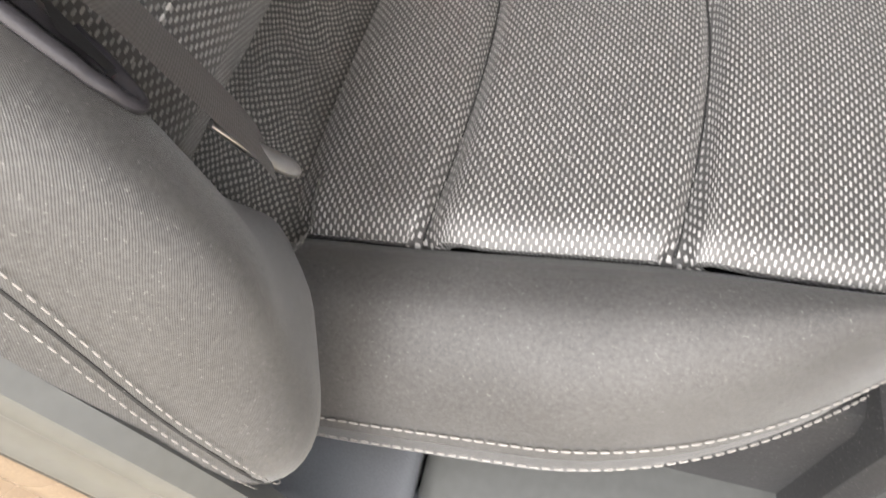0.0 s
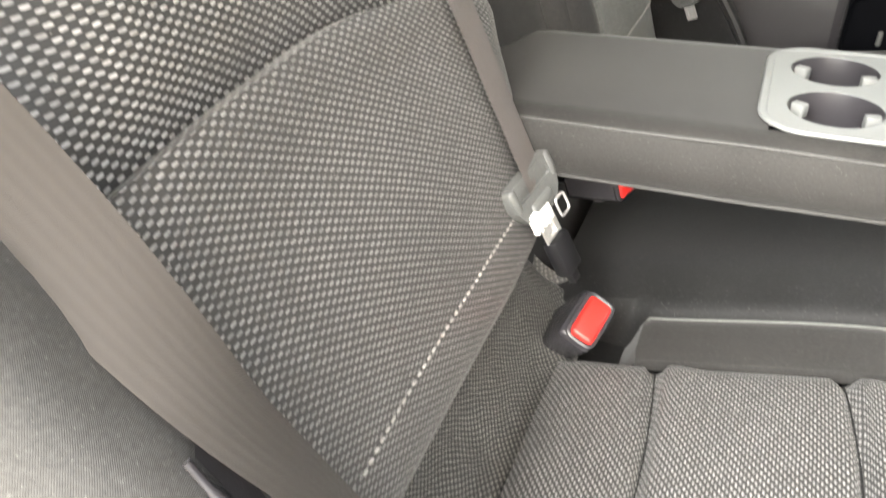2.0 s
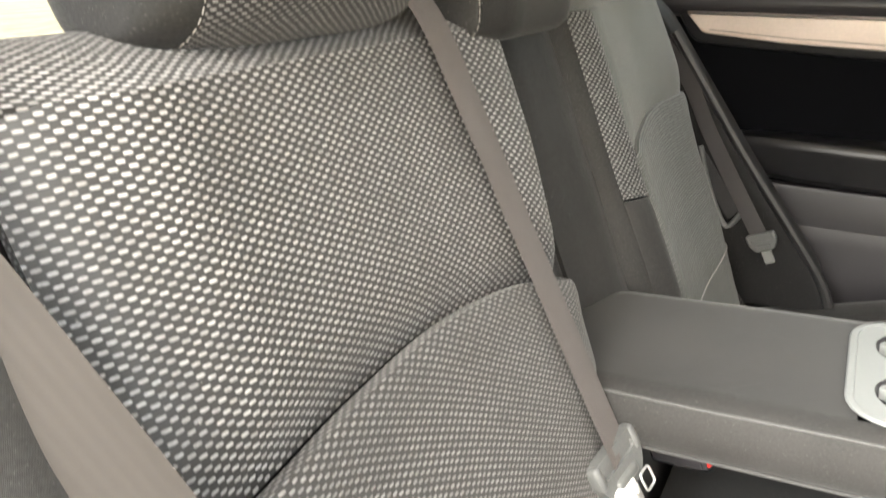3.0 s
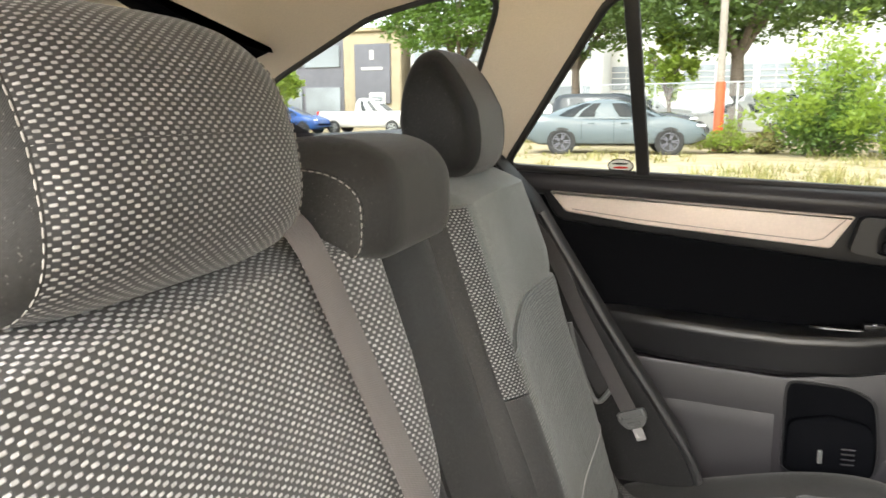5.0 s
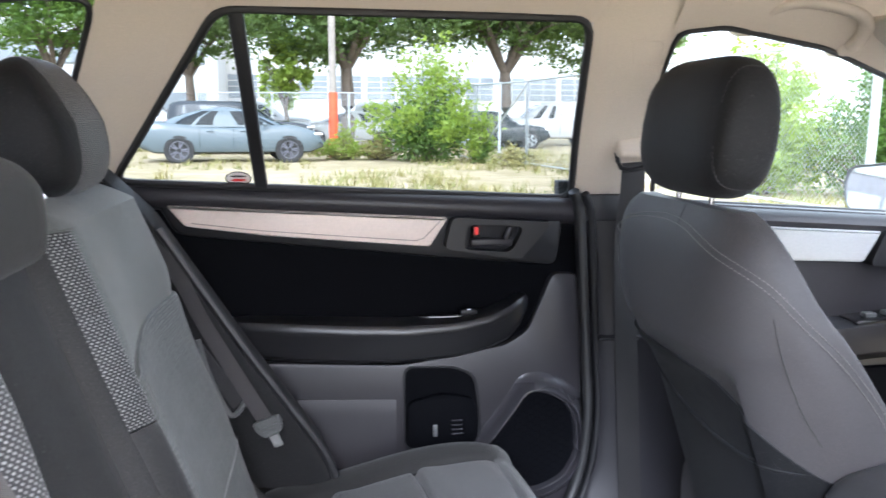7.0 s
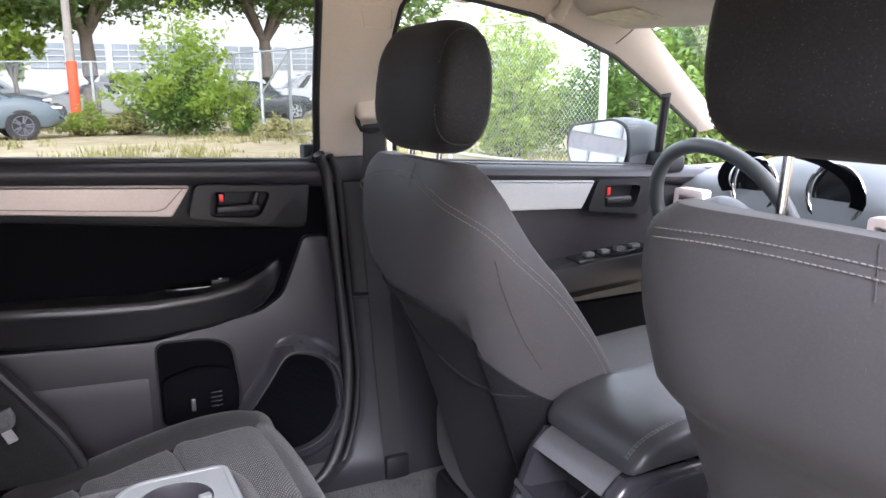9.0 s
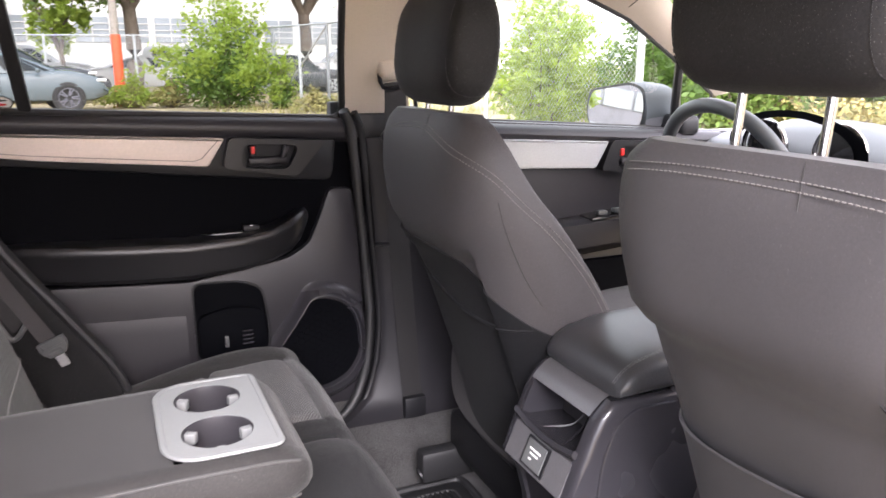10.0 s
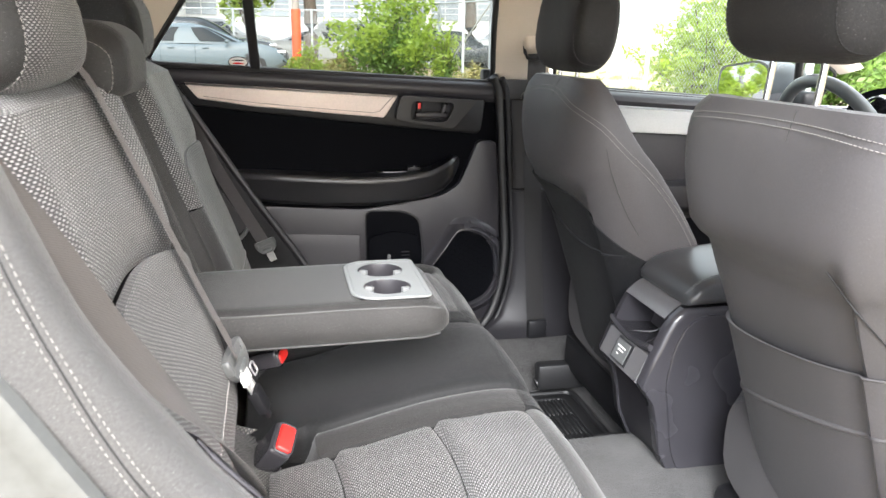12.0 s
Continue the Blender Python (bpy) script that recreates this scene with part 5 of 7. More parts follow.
def cup_plate():
    bm = bmesh.new()
    z = 0.9605
    edge = plate_edge()
    for cy in (-0.044, 0.044):
        n = 64
        inn, out = [], []
        for k in range(n):
            a = 2 * math.pi * k / n
            c, s = math.cos(a), math.sin(a)
            inn.append((0.253 + 0.037 * c, cy + 0.037 * s))
            sc = reach(0.253, cy, c, s, edge)
            if s * cy < 0 and abs(s) > 1e-6:
                sc = min(sc, -cy / s)
            out.append((0.253 + c * sc, cy + s * sc))
        vi = [bm.verts.new((x, y, z)) for x, y in inn]
        vo = [bm.verts.new((x, y, z)) for x, y in out]
        vd = [bm.verts.new((x, y, z - 0.012)) for x, y in inn]
        for k in range(n):
            j = (k + 1) % n
            bm.faces.new((vo[k], vo[j], vi[j], vi[k]))
            bm.faces.new((vi[k], vi[j], vd[j], vd[k]))
    bmesh.ops.remove_doubles(bm, verts=bm.verts, dist=0.0004)
    return bm
holder = part("cup_plate", cup_plate(), PALE, rest, "pale grey plastic cup holder plate")
b = bmesh.new()
rimline = plate_edge()
tube(b, [(x, y, 0.9595) for x, y in rimline + rimline[:1]], 0.004, 8, 0.6, cap=False)
part("plate_rim", b, PALE, rest)
for cy in (-0.044, 0.044):
    b = bmesh.new()
    rr = []
    for z, r in ((0.9600, 0.0368), (0.9585, 0.0362), (0.94, 0.035), (0.912, 0.033), (0.910, 0.030)):
        rr.append([(0.253 + r * math.cos(2 * math.pi * k / 40), cy + r * math.sin(2 * math.pi * k / 40), z) for k in range(40)])
    loft(rr, cap=False, bm=b)
    b.faces.new([b.verts.new((0.253 + 0.030 * math.cos(2 * math.pi * k / 40), cy + 0.030 * math.sin(2 * math.pi * k / 40), 0.9105)) for k in range(40)])
    cup = part("cup_well", b, PLASTIC_GREY, rest, "dark cup well")
    for a in (2.6, 0.2, -1.6):
        b = bmesh.new()
        rbox(b, (0.253 + 0.031 * math.cos(a), cy + 0.031 * math.sin(a), 0.950), (0.014, 0.010, 0.012), 0.002, 2, Matrix.Rotation(a, 4, "Z"))
        part("grip_tab", b, PALE, cup)

# ---- belts and buckles ----
def buckle(name, base, direction, label, size=1.0):
    d = Vector(direction).normalized()
    side = Vector((0, 1, 0))
    side = (side - d * side.dot(d)).normalized()
    nn = side.cross(d)
    m = Matrix((side, nn, d)).transposed().to_4x4() @ Matrix.Scale(size, 4)
    m.translation = base
    t = thing(name, base, label, "seat belt buckle", "buckles")
    b = bmesh.new()
    rbox(b, (0, 0, 0.035), (0.054, 0.034, 0.078), 0.006, 3)
    bmesh.ops.transform(b, matrix=m, verts=b.verts)
    part("buckle_body", b, PLASTIC_SHINE, t, "black plastic buckle")
    b = bmesh.new()
    rbox(b, (0, 0.002, 0.0725), (0.044, 0.024, 0.016), 0.005, 4)
    bmesh.ops.transform(b, matrix=m, verts=b.verts)
    part("release_button", b, RED, t, "red release button")
    b = bmesh.new()
    rim = corner_outline([(-0.024, -0.012), (0.024, -0.012), (0.024, 0.015), (-0.024, 0.015)], 0.008, 5)
    tube(b, [m @ Vector((p, q, 0.0745)) for p, q in rim + rim[:1]], 0.0028, 8, up=tuple(d), cap=False)
    part("button_rim", b, PLASTIC_SHINE, t, "glossy black rim")
    b = bmesh.new()
    tube(b, [m @ Vector((0, 0, 0.0)), m @ Vector((0, -0.004, -0.05))], 0.012, 8, 0.4)
    part("stalk", b, PLASTIC, t)
    return t


buckle("belt_buckle", (0.055, -0.120, 0.719), (0.457, -0.457, 0.762), "black buckle with red button in the cushion notch")
buckle("belt_buckle", (0.036, -0.006, 0.836), (0.90, -0.30, 0.26), "black buckle with red button below the armrest", 0.78)


def tongue(m, parent, tag=True):
    """Belt tongue: moulded grip with a slot and a steel blade."""
    grip = ring_plate(corner_outline([(-0.031, 0.008), (0.031, 0.008), (0.036, -0.006), (0.031, -0.022), (0.019, -0.036), (-0.019, -0.036), (-0.031, -0.022), (-0.036, -0.006)], 0.007, 4), corner_outline([(-0.0245, -0.001), (0.0245, -0.001), (0.0245, -0.010), (-0.0245, -0.010)], 0.003, 9), "z", -0.0055, 0.011, 0.003)
    for sx in (-1, 1):
        rbox(grip, (sx * 0.030, -0.004, 0), (0.010, 0.024, 0.014), 0.004, 3)
    rbox(grip, (0, -0.024, 0.002), (0.034, 0.012, 0.013), 0.004, 3)
    bmesh.ops.transform(grip, matrix=m, verts=grip.verts)
    part("tongue_grip", grip, GRIP, parent, "grey plastic tongue grip")
    blade = ring_plate(corner_outline([(-0.012, -0.032), (0.012, -0.032), (0.012, -0.068), (-0.012, -0.068)], 0.004, 4), corner_outline([(-0.006, -0.046), (0.006, -0.046), (0.006, -0.060), (-0.006, -0.060)], 0.002, 4), "z", -0.0012, 0.0024, 0.002)
    bmesh.ops.transform(blade, matrix=m, verts=blade.verts)
    part("tongue_blade", blade, STEEL, parent, "steel latch blade")


def frame_of(o, across, along):
    a = Vector(across).normalized()
    d = Vector(along).normalized()
    a = (a - d * a.dot(d)).normalized()
    m = Matrix((a, -d, a.cross(-d))).transposed().to_4x4()
    m.translation = o
    return m


# belt hanging down the inner edge of the near backrest
mb = thing("seat_belt", (0.03, -0.14, 0.87), "grey webbing belt hanging down the seat back to a buckle", "seat belt", "rear belts")
path = curve([(-0.225, -0.185, 1.285), (-0.165, -0.187, 1.303), (-0.122, -0.182, 1.288), (-0.085, -0.170, 1.20), (-0.048, -0.158, 1.10), (-0.004, -0.146, 0.985), (0.030, -0.140, 0.902)], 40)
ribbon("webbing", path, [(-0.06, 1, 0.0)] * 40, 0.044, BELT, mb, label="grey ribbed webbing")
tm = frame_of((0.024, -0.148, 0.908), (0.22, 0.96, 0.10), (0.40, 0.10, -0.90))
tongue(tm, mb)
b = bmesh.new()
rbox(b, (-0.010, -0.032, 0.005), (0.030, 0.017, 0.007), 0.003, 2)
for k in range(5):
    rbox(b, (-0.023 + 0.0062 * k, -0.041 - 0.001 * (k % 2), 0.005), (0.0042, 0.005, 0.0065), 0.0015, 1)
bmesh.ops.transform(b, matrix=tm, verts=b.verts)
part("tag", b, WHITE, mb, "white toothed plastic tag")
b = bmesh.new()
rbox(b, (0, -0.082, 0), (0.026, 0.040, 0.016), 0.004, 2)
rbox(b, (0, -0.104, 0), (0.012, 0.02, 0.008), 0.002, 2)
bmesh.ops.transform(b, matrix=tm, verts=b.verts)
part("catch", b, PLASTIC, mb, "small black catch below the tongue")

b = bmesh.new()
loop = corner_outline([(0.014, -0.034), (0.029, -0.034), (0.029, -0.052), (0.014, -0.052)], 0.004, 4)
tube(b, [tm @ Vector((p, q, 0.006)) for p, q in loop + loop[:1]], 0.0012, 8, cap=False)
part("latch_loop", b, STEEL, mb, "bare steel latch loop")

# belt lying over the near bolster
ob_ = thing("seat_belt", (0.10, -0.52, 0.85), "grey webbing belt lying along the side bolster", "seat belt", "rear belts")
path = curve([(-0.190, -0.605, 1.40), (-0.132, -0.587, 1.29), (-0.090, -0.572, 1.214), (-0.062, -0.561, 1.160), (-0.033, -0.546, 1.094), (0.000, -0.543, 1.046), (0.028, -0.541, 1.010), (0.054, -0.531, 0.966), (0.069, -0.517, 0.918), (0.084, -0.501, 0.866), (0.090, -0.498, 0.848)], 48)
def belt_turn(k):
    f = min(1.0, max(0.0, (k - 16) / 20))
    return Vector((0.30, 0.87, 0.18)).lerp(Vector((-0.50, 0.80, -0.20)), f * f * (3 - 2 * f))
ribbon("webbing", path, [belt_turn(k) for k in range(48)], 0.0425, BELT_NEAR_SHADE, ob_, label="grey ribbed webbing")
b = bmesh.new()
tube(b, curve([(0.074, -0.511, 0.876), (0.083, -0.505, 0.861), (0.092, -0.499, 0.846), (0.098, -0.494, 0.836), (0.101, -0.491, 0.831)], 8), [0.002, 0.0035, 0.0048, 0.0055, 0.006, 0.006, 0.005, 0.0025], 12, 0.7)
part("anchor", b, ANCHOR, ob_, "rounded steel anchor")

# belt of the far seat
fb = thing("seat_belt", (0.06, 0.60, 0.85), "pale grey webbing belt with tongue beside the far seat back", "seat belt", "rear belts")
path = curve([(-0.270, 0.600, 1.330), (-0.215, 0.600, 1.28), (-0.135, 0.600, 1.20), (-0.078, 0.597, 1.124), (-0.042, 0.594, 1.048), (0.004, 0.590, 0.962), (0.050, 0.584, 0.880), (0.056, 0.584, 0.870)], 36)
ribbon("webbing", path, [(0.70 + 0.2 * k / 35, -0.60 + 0.3 * k / 35, 0.38) for k in range(36)], 0.031, BELT_FAR_TONE, fb, label="grey ribbed webbing")
tongue(frame_of((0.056, 0.580, 0.874), (0.92, -0.25, 0.36), (0.40, -0.05, -0.90)) @ Matrix.Scale(0.70, 4), fb)

# ---- front seats ----
def front_seat(cy, dx, raise_head, label, head_label, head_off=0.0, head_half=0.126):
    t = thing("bucket_chair", (0.85, cy, 0.45), label, "front seat", "front seats")
    def half(z):
        return smooth(z, [0.50, 0.70, 0.90, 1.05, 1.15, 1.21, 1.245, 1.262], [0.20, 0.207, 0.214, 0.222, 0.224, 0.217, 0.200, 0.172] if raise_head else [0.20, 0.207, 0.214, 0.219, 0.217, 0.202, 0.175, 0.142])
    def rear(z, f=0.0):
        def ease(k):
            k = min(1.0, max(0.0, k))
            return k * k * (3 - 2 * k)
        fold = 1.100 - 0.017 * f if raise_head else 1.030 + 0.045 * (f - 0.2) ** 2
        sunk = 0.015 * ease((fold - z) / 0.030) * ease((0.70 + 0.10 * (1.06 - z) + f) / 0.08)
        z = z - 0.030 * f * f
        return dx + sunk + smooth(z, [0.45, 0.70, 0.85, 0.95, 1.0, 1.045, 1.07, 1.10, 1.15, 1.22, 1.265], [0.830, 0.775, 0.728, 0.694, 0.674, 0.657, 0.641, 0.634, 0.630, 0.638, 0.662])
    def front_x(z):
        return dx + smooth(z, [0.50, 0.70, 0.90, 1.0, 1.08, 1.155, 1.228, 1.262], [0.99, 0.955, 0.895, 0.838, 0.778, 0.722, 0.692, 0.685])
    def flank(f):
        return 0.05 * abs(f) ** 5
    def ring_at(z, a, grow=0.0):
        w, xf = half(z) + grow, front_x(z)
        c, s = math.cos(a), math.sin(a)
        f = math.copysign(abs(s) ** 0.45, s)
        xr = rear(z, f)
        xm, hx = (xr + xf) / 2, (xf - xr) / 2
        x = math.copysign(abs(c) ** (0.25 if c > 0 else 0.55), c) * hx
        x += flank(f) * min(1.0, hx / 0.06)
        return (xm + x, cy + f * w, z)
    def ring(z, n=120):
        return [ring_at(z, 2 * math.pi * k / n) for k in range(n)]
    zs = [0.50 + 0.76 * (i / 36) for i in range(34)] + [0.94 + 0.005 * i for i in range(28)] + [1.215, 1.23, 1.243, 1.252, 1.259, 1.262]
    zs = sorted(set(zs))
    zs = [z for z in zs if z <= 1.262]
    part("backrest", loft([ring(z) for z in zs]), CLOTH_FRONT, t, "charcoal cloth back")
    def on_back(f, z, out=0.0):
        """f from -1 to 1 across the rear face."""
        xr, xf = rear(z, f), front_x(z)
        hx = (xf - xr) / 2
        bend = max(0.0, 1 - abs(f) ** (2 / 0.45)) ** 0.275
        return (xr + hx * (1 - bend) + flank(f) * min(1.0, hx / 0.06) - out, cy + f * half(z), z)
    def pocket(f, v):
        hi = 0.950 - 0.028 * f + 0.01 * f * f if raise_head else 1.040 - 0.13 * max(0.0, (-f - 0.15) / 0.83) ** 2
        return on_back(f, 0.60 + (hi - 0.60) * v, 0.0015 + (0.012 if raise_head else 0.005) * (1 - f * f) ** 1.5)
    # only the driver's pocket has shade put into its cloth colour
    pouch = CLOTH_FRONT if raise_head else CLOTH_POCKET_SHADE
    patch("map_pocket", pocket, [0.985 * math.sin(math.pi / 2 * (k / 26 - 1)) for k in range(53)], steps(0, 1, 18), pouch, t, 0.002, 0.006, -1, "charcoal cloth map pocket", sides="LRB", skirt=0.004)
    b = bmesh.new()
    tube(b, [Vector(pocket(f, 1.0)) + Vector((-0.001, 0, 0.002)) for f in [0.985 * math.sin(math.pi / 2 * (k / 26 - 1)) for k in range(53)]], [0.0005] + [0.0014] * 51 + [0.0005], 8)
    part("pocket_hem", b, pouch, t, "rolled pocket edge")
    b = bmesh.new()
    tube(b, [Vector(on_back(f, 0.862 - 0.052 * f if raise_head else 0.920 + 0.05 * (f + 0.55) ** 2, (0.0005 + 0.012 * (1 - f * f) ** 1.5) if raise_head else (0.0005 + 0.006 * (1 - f * f) ** 1.5))) for f in steps(-0.92, 0.92, 48, False)], [0.0005 + 0.0040 * math.sin(math.pi * k / 48) ** 0.4 for k in range(49)], 10)
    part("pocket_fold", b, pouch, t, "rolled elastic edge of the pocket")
    for sg in (-1, 1):
        b = bmesh.new()
        tube(b, curve([on_back(sg * 0.965, 1.14, 0.0), on_back(sg * 0.945, 1.09, 0.0), on_back(sg * 0.94, 1.02, 0.0), on_back(sg * 0.96, 0.97, 0.0)], 24), 0.0010, 6)
        part("seam", b, CLOTH_REST, t)
        if raise_head and sg < 0:
            b = bmesh.new()
            tube(b, curve([on_back(-0.58, 1.095, 0.0), on_back(-0.70, 1.060, 0.001), on_back(-0.80, 1.025, 0.001), on_back(-0.88, 0.985, 0.001)], 24), 0.0009, 6)
            part("seam", b, CLOTH_DARK, t)
    # double stitching round the rear face
    ks = [0.92, 0.98, 1.04, 1.09, 1.13, 1.16, 1.182, 1.196, 1.207]
    kv = [0.62, 0.60, 0.50, 0.32, 0.06, -0.22, -0.50, -0.72, -0.85]
    def half_row(sg):
        out = []
        for i in range(70):
            z = 0.92 + 0.287 * i / 69
            k = max(-0.97, smooth(z, ks, kv))
            out.append(Vector(ring_at(z, sg * math.acos(k ** 4 if k > 0 else -abs(k) ** 1.818), 0.0013)))
        for i in range(1, 41):
            f = 0.834 * (1 - i / 40)
            z = smooth(f, [0.0, 0.5, 0.76, 0.834], [1.246, 1.245, 1.240, 1.207]) if raise_head else smooth(f, [0.0, 0.35, 0.6, 0.834], [1.244, 1.239, 1.227, 1.207])
            out.append(Vector(ring_at(z, sg * (math.pi - math.asin(f ** 2.222)), 0.0013)) + Vector((-0.0013, 0, 0)))
        return out
    line = half_row(-1) + half_row(1)[-2::-1] if not raise_head else [Vector(on_back(f, 1.245 - 0.012 * abs(f) ** 3, 0.0012)) for f in steps(-0.95, 0.86, 80, False)]
    for _ in range(5):
        line = [line[0]] + [(line[i - 1] + line[i] * 2 + line[i + 1]) / 4 for i in range(1, len(line) - 1)] + [line[-1]]
    second = []
    for i, p in enumerate(line):
        along = (line[min(i + 2, len(line) - 1)] - line[max(i - 2, 0)]).normalized()
        out = (p - Vector((p.x + 0.04, cy, p.z - 0.02))).normalized()
        inward = out.cross(along).normalized()
        if inward.dot(Vector((-1.0, 0.0, -0.6))) < 0:
            inward = -inward
        second.append(p + inward * 0.0085 + out * 0.0004)
    for row in (line, second):
        stitches("stitching", row, t, 0.0042, 0.0018, 0.0007)
    b = bmesh.new()
    tube(b, [on_back(-0.20, 1.259, 0.001), on_back(-0.22, 1.235, 0.001), on_back(-0.23, 1.224, 0.001)], 0.0004, 6)
    part("seam", b, CLOTH_REST, t)
    # cushion and base
    b = bmesh.new()
    rings = []
    for x, w, zt, zb in ((0.80, 0.20, 0.80, 0.62), (0.86, 0.245, 0.84, 0.60), (1.0, 0.255, 0.83, 0.60), (1.2, 0.255, 0.85, 0.62), (1.32, 0.25, 0.855, 0.66), (1.37, 0.23, 0.82, 0.70)):
        rings.append([(x, cy + w * math.copysign(abs(math.sin(a)) ** 0.5, math.sin(a)), (zt + zb) / 2 + (zt - zb) / 2 * math.copysign(abs(math.cos(a)) ** 0.6, math.cos(a))) for a in [2 * math.pi * k / 28 for k in range(28)]])
    part("cushion", loft(rings), CLOTH_FRONT, t)
    b = bmesh.new()
    rbox(b, (1.02, cy, 0.56), (0.44, 0.44, 0.10), 0.02)
    part("seat_frame", b, PLASTIC, t)
    for sg in (-1, 1):
        b = bmesh.new()
        rbox(b, (1.0, cy + sg * 0.19, 0.50), (0.56, 0.04, 0.07), 0.01)
        part("rail", b, RUBBER, t)
        b = bmesh.new()
        tube(b, [(0.745, cy + sg * 0.19, 0.505), (0.735, cy + sg * 0.19, 0.485), (0.722, cy + sg * 0.19, 0.478)], 0.016, 10)
        part("rail_end_cap", b, RUBBER, t)
    headrest("front_headrest", (0.722 if raise_head else 0.695, cy + head_off, (1.404 if raise_head else 1.366)), (0.050, head_half, 0.096), (CLOTH_HEAD, CLOTH_HEAD), head_label, 5, "front headrests", 0.055 if raise_head else 0.016, 0.048, CLOTH_DARK if raise_head else CLOTH, 0.86, 7.0 if raise_head else 5.0)
    return t


front_seat(0.362, 0.0, False, "charcoal cloth driver's seat with map pocket", "charcoal cloth headrest lowered onto the driver's seat")
front_seat(-0.345, 0.018, True, "charcoal cloth front passenger seat with map pocket", "charcoal cloth headrest raised on steel posts", 0.026, 0.118)

# ---- centre console ----
con = thing("centre_console", (0.95, 0.05, 0.5), "charcoal plastic centre console with rear tray and lid", "console")
def lying(y, pts):
    return [(x, y, z) for x, z in pts]
SIDE = [(1.35, 0.53), (0.820, 0.53), (0.770, 0.56), (0.742, 0.62), (0.734, 0.67), (0.722, 0.715), (0.702, 0.742), (0.698, 0.752), (0.716, 0.800), (0.726, 0.826), (0.736, 0.850), (0.748, 0.872), (0.768, 0.890), (1.35, 0.890)]
CORE = [(1.35, 0.53), (0.824, 0.53), (0.776, 0.56), (0.748, 0.62), (0.740, 0.67), (0.730, 0.715), (0.722, 0.742), (0.722, 0.752), (0.735, 0.790), (0.795, 0.800), (0.812, 0.850), (0.815, 0.872), (0.815, 0.886), (1.35, 0.886)]
b = loft([lying(y, CORE) for y in (-0.028, 0.02, 0.06, 0.10, 0.138)])
part("console_body", b, PLASTIC_GREY, con, "dark plastic body")
for sg, y0 in ((-1, -0.030), (1, 0.140)):
    rings = [lying(y0 - sg * 0.012, SIDE)]
    rings += [lying(y0 + sg * d, [(x + k * (0.3 if i > 5 else 0.2), z - k * (0.3 if z > 0.8 else 0.0)) for i, (x, z) in enumerate(SIDE)]) for d, k in ((0.0, 0.0), (0.006, 0.004), (0.010, 0.014), (0.011, 0.03))]
    cheek = part("side_cheek", loft(rings), PLASTIC_SHINE, con, "satin rounded side frame")
    inset = corner_outline([(1.35, 0.536), (0.834, 0.536), (0.790, 0.565), (0.764, 0.62), (0.752, 0.70), (0.742, 0.752), (0.752, 0.82), (0.772, 0.862), (0.800, 0.878), (1.35, 0.878)], 0.03, 6)
    b = loft([lying(y0 + sg * 0.0105, inset), lying(y0 + sg * 0.0140, shrink(inset, 0.995)), lying(y0 + sg * 0.0146, shrink(inset, 0.985))])
    part("side_panel", b, PLASTIC_SHINE, con, smooth=False)
# band over the tray, below the lid
b = loft([[(x, y, z) for y in (-0.020, 0.0, 0.05, 0.10, 0.132)] for x, z in ((0.815, 0.893), (0.772, 0.893), (0.762, 0.888), (0.746, 0.874), (0.741, 0.868), (0.745, 0.864), (0.80, 0.866))], closed=False, cap=False)
part("upper_band", b, PLASTIC_MID, con, "satin grey band over the tray")
# open tray: back wall, floor and curved front lip
b = bmesh.new()
rbox(b, (0.812, 0.056, 0.832), (0.010, 0.160, 0.075), 0.003)
tray = part("tray_back", b, PLASTIC, con, "black inside of the rear tray")
b = loft([[(x, y, z + 0.012 * ((y - 0.056) / 0.08) ** 2 * (x < 0.76)) for x, z in ((0.812, 0.802), (0.735, 0.800), (0.722, 0.808), (0.716, 0.812), (0.712, 0.806), (0.716, 0.798), (0.812, 0.790))] for y in (-0.024, -0.01, 0.02, 0.056, 0.09, 0.12, 0.136)])
part("tray_floor", b, PLASTIC_SHINE, tray, "curved tray floor with a raised lip")
for d in (-1, 1):
    b = bmesh.new()
    tube(b, curve([(0.806, 0.056 + d * 0.004, 0.855), (0.790, 0.056 + d * 0.006, 0.825), (0.770, 0.056 + d * 0.012, 0.809), (0.735, 0.056 + d * 0.030, 0.806)], 12), [0.0016] * 9 + [0.0012, 0.0008, 0.0004], 6)
    part("tray_rib", b, PLASTIC_GREY, tray, "thin rib inside the tray")
# socket panel below the tray, leaning out at its foot
def on_panel(y, f, out=0.0):
    """f from 0 at the foot to 1 at the top."""
    return (0.6965 + 0.022 * f - out * 0.92, y, 0.750 + 0.052 * f + out * 0.36)
b = loft([[on_panel(y, f, o) for f, o in ((-0.05, -0.02), (0.0, 0.0), (0.03, 0.002), (0.97, 0.002), (1.0, 0.0), (1.03, -0.02))] for y in (-0.020, 0.02, 0.056, 0.10, 0.132)])
usb = part("socket_panel", b, PLASTIC_MID, con, "satin grey socket panel")
b = loft([[on_panel(y, f, o) for f, o in ((0.10, 0.0), (0.12, 0.0042), (0.90, 0.0042), (0.92, 0.0))] for y in (0.028, 0.030, 0.084, 0.086)])
part("socket_frame", b, PLASTIC, usb, "black socket surround")
b = loft([[on_panel(y, f, o) for f, o in ((0.16, 0.003), (0.18, 0.0062), (0.84, 0.0062), (0.86, 0.003))] for y in (0.033, 0.035, 0.079, 0.081)])
part("socket_flap", b, GRIP, usb, "pale grey socket flap")
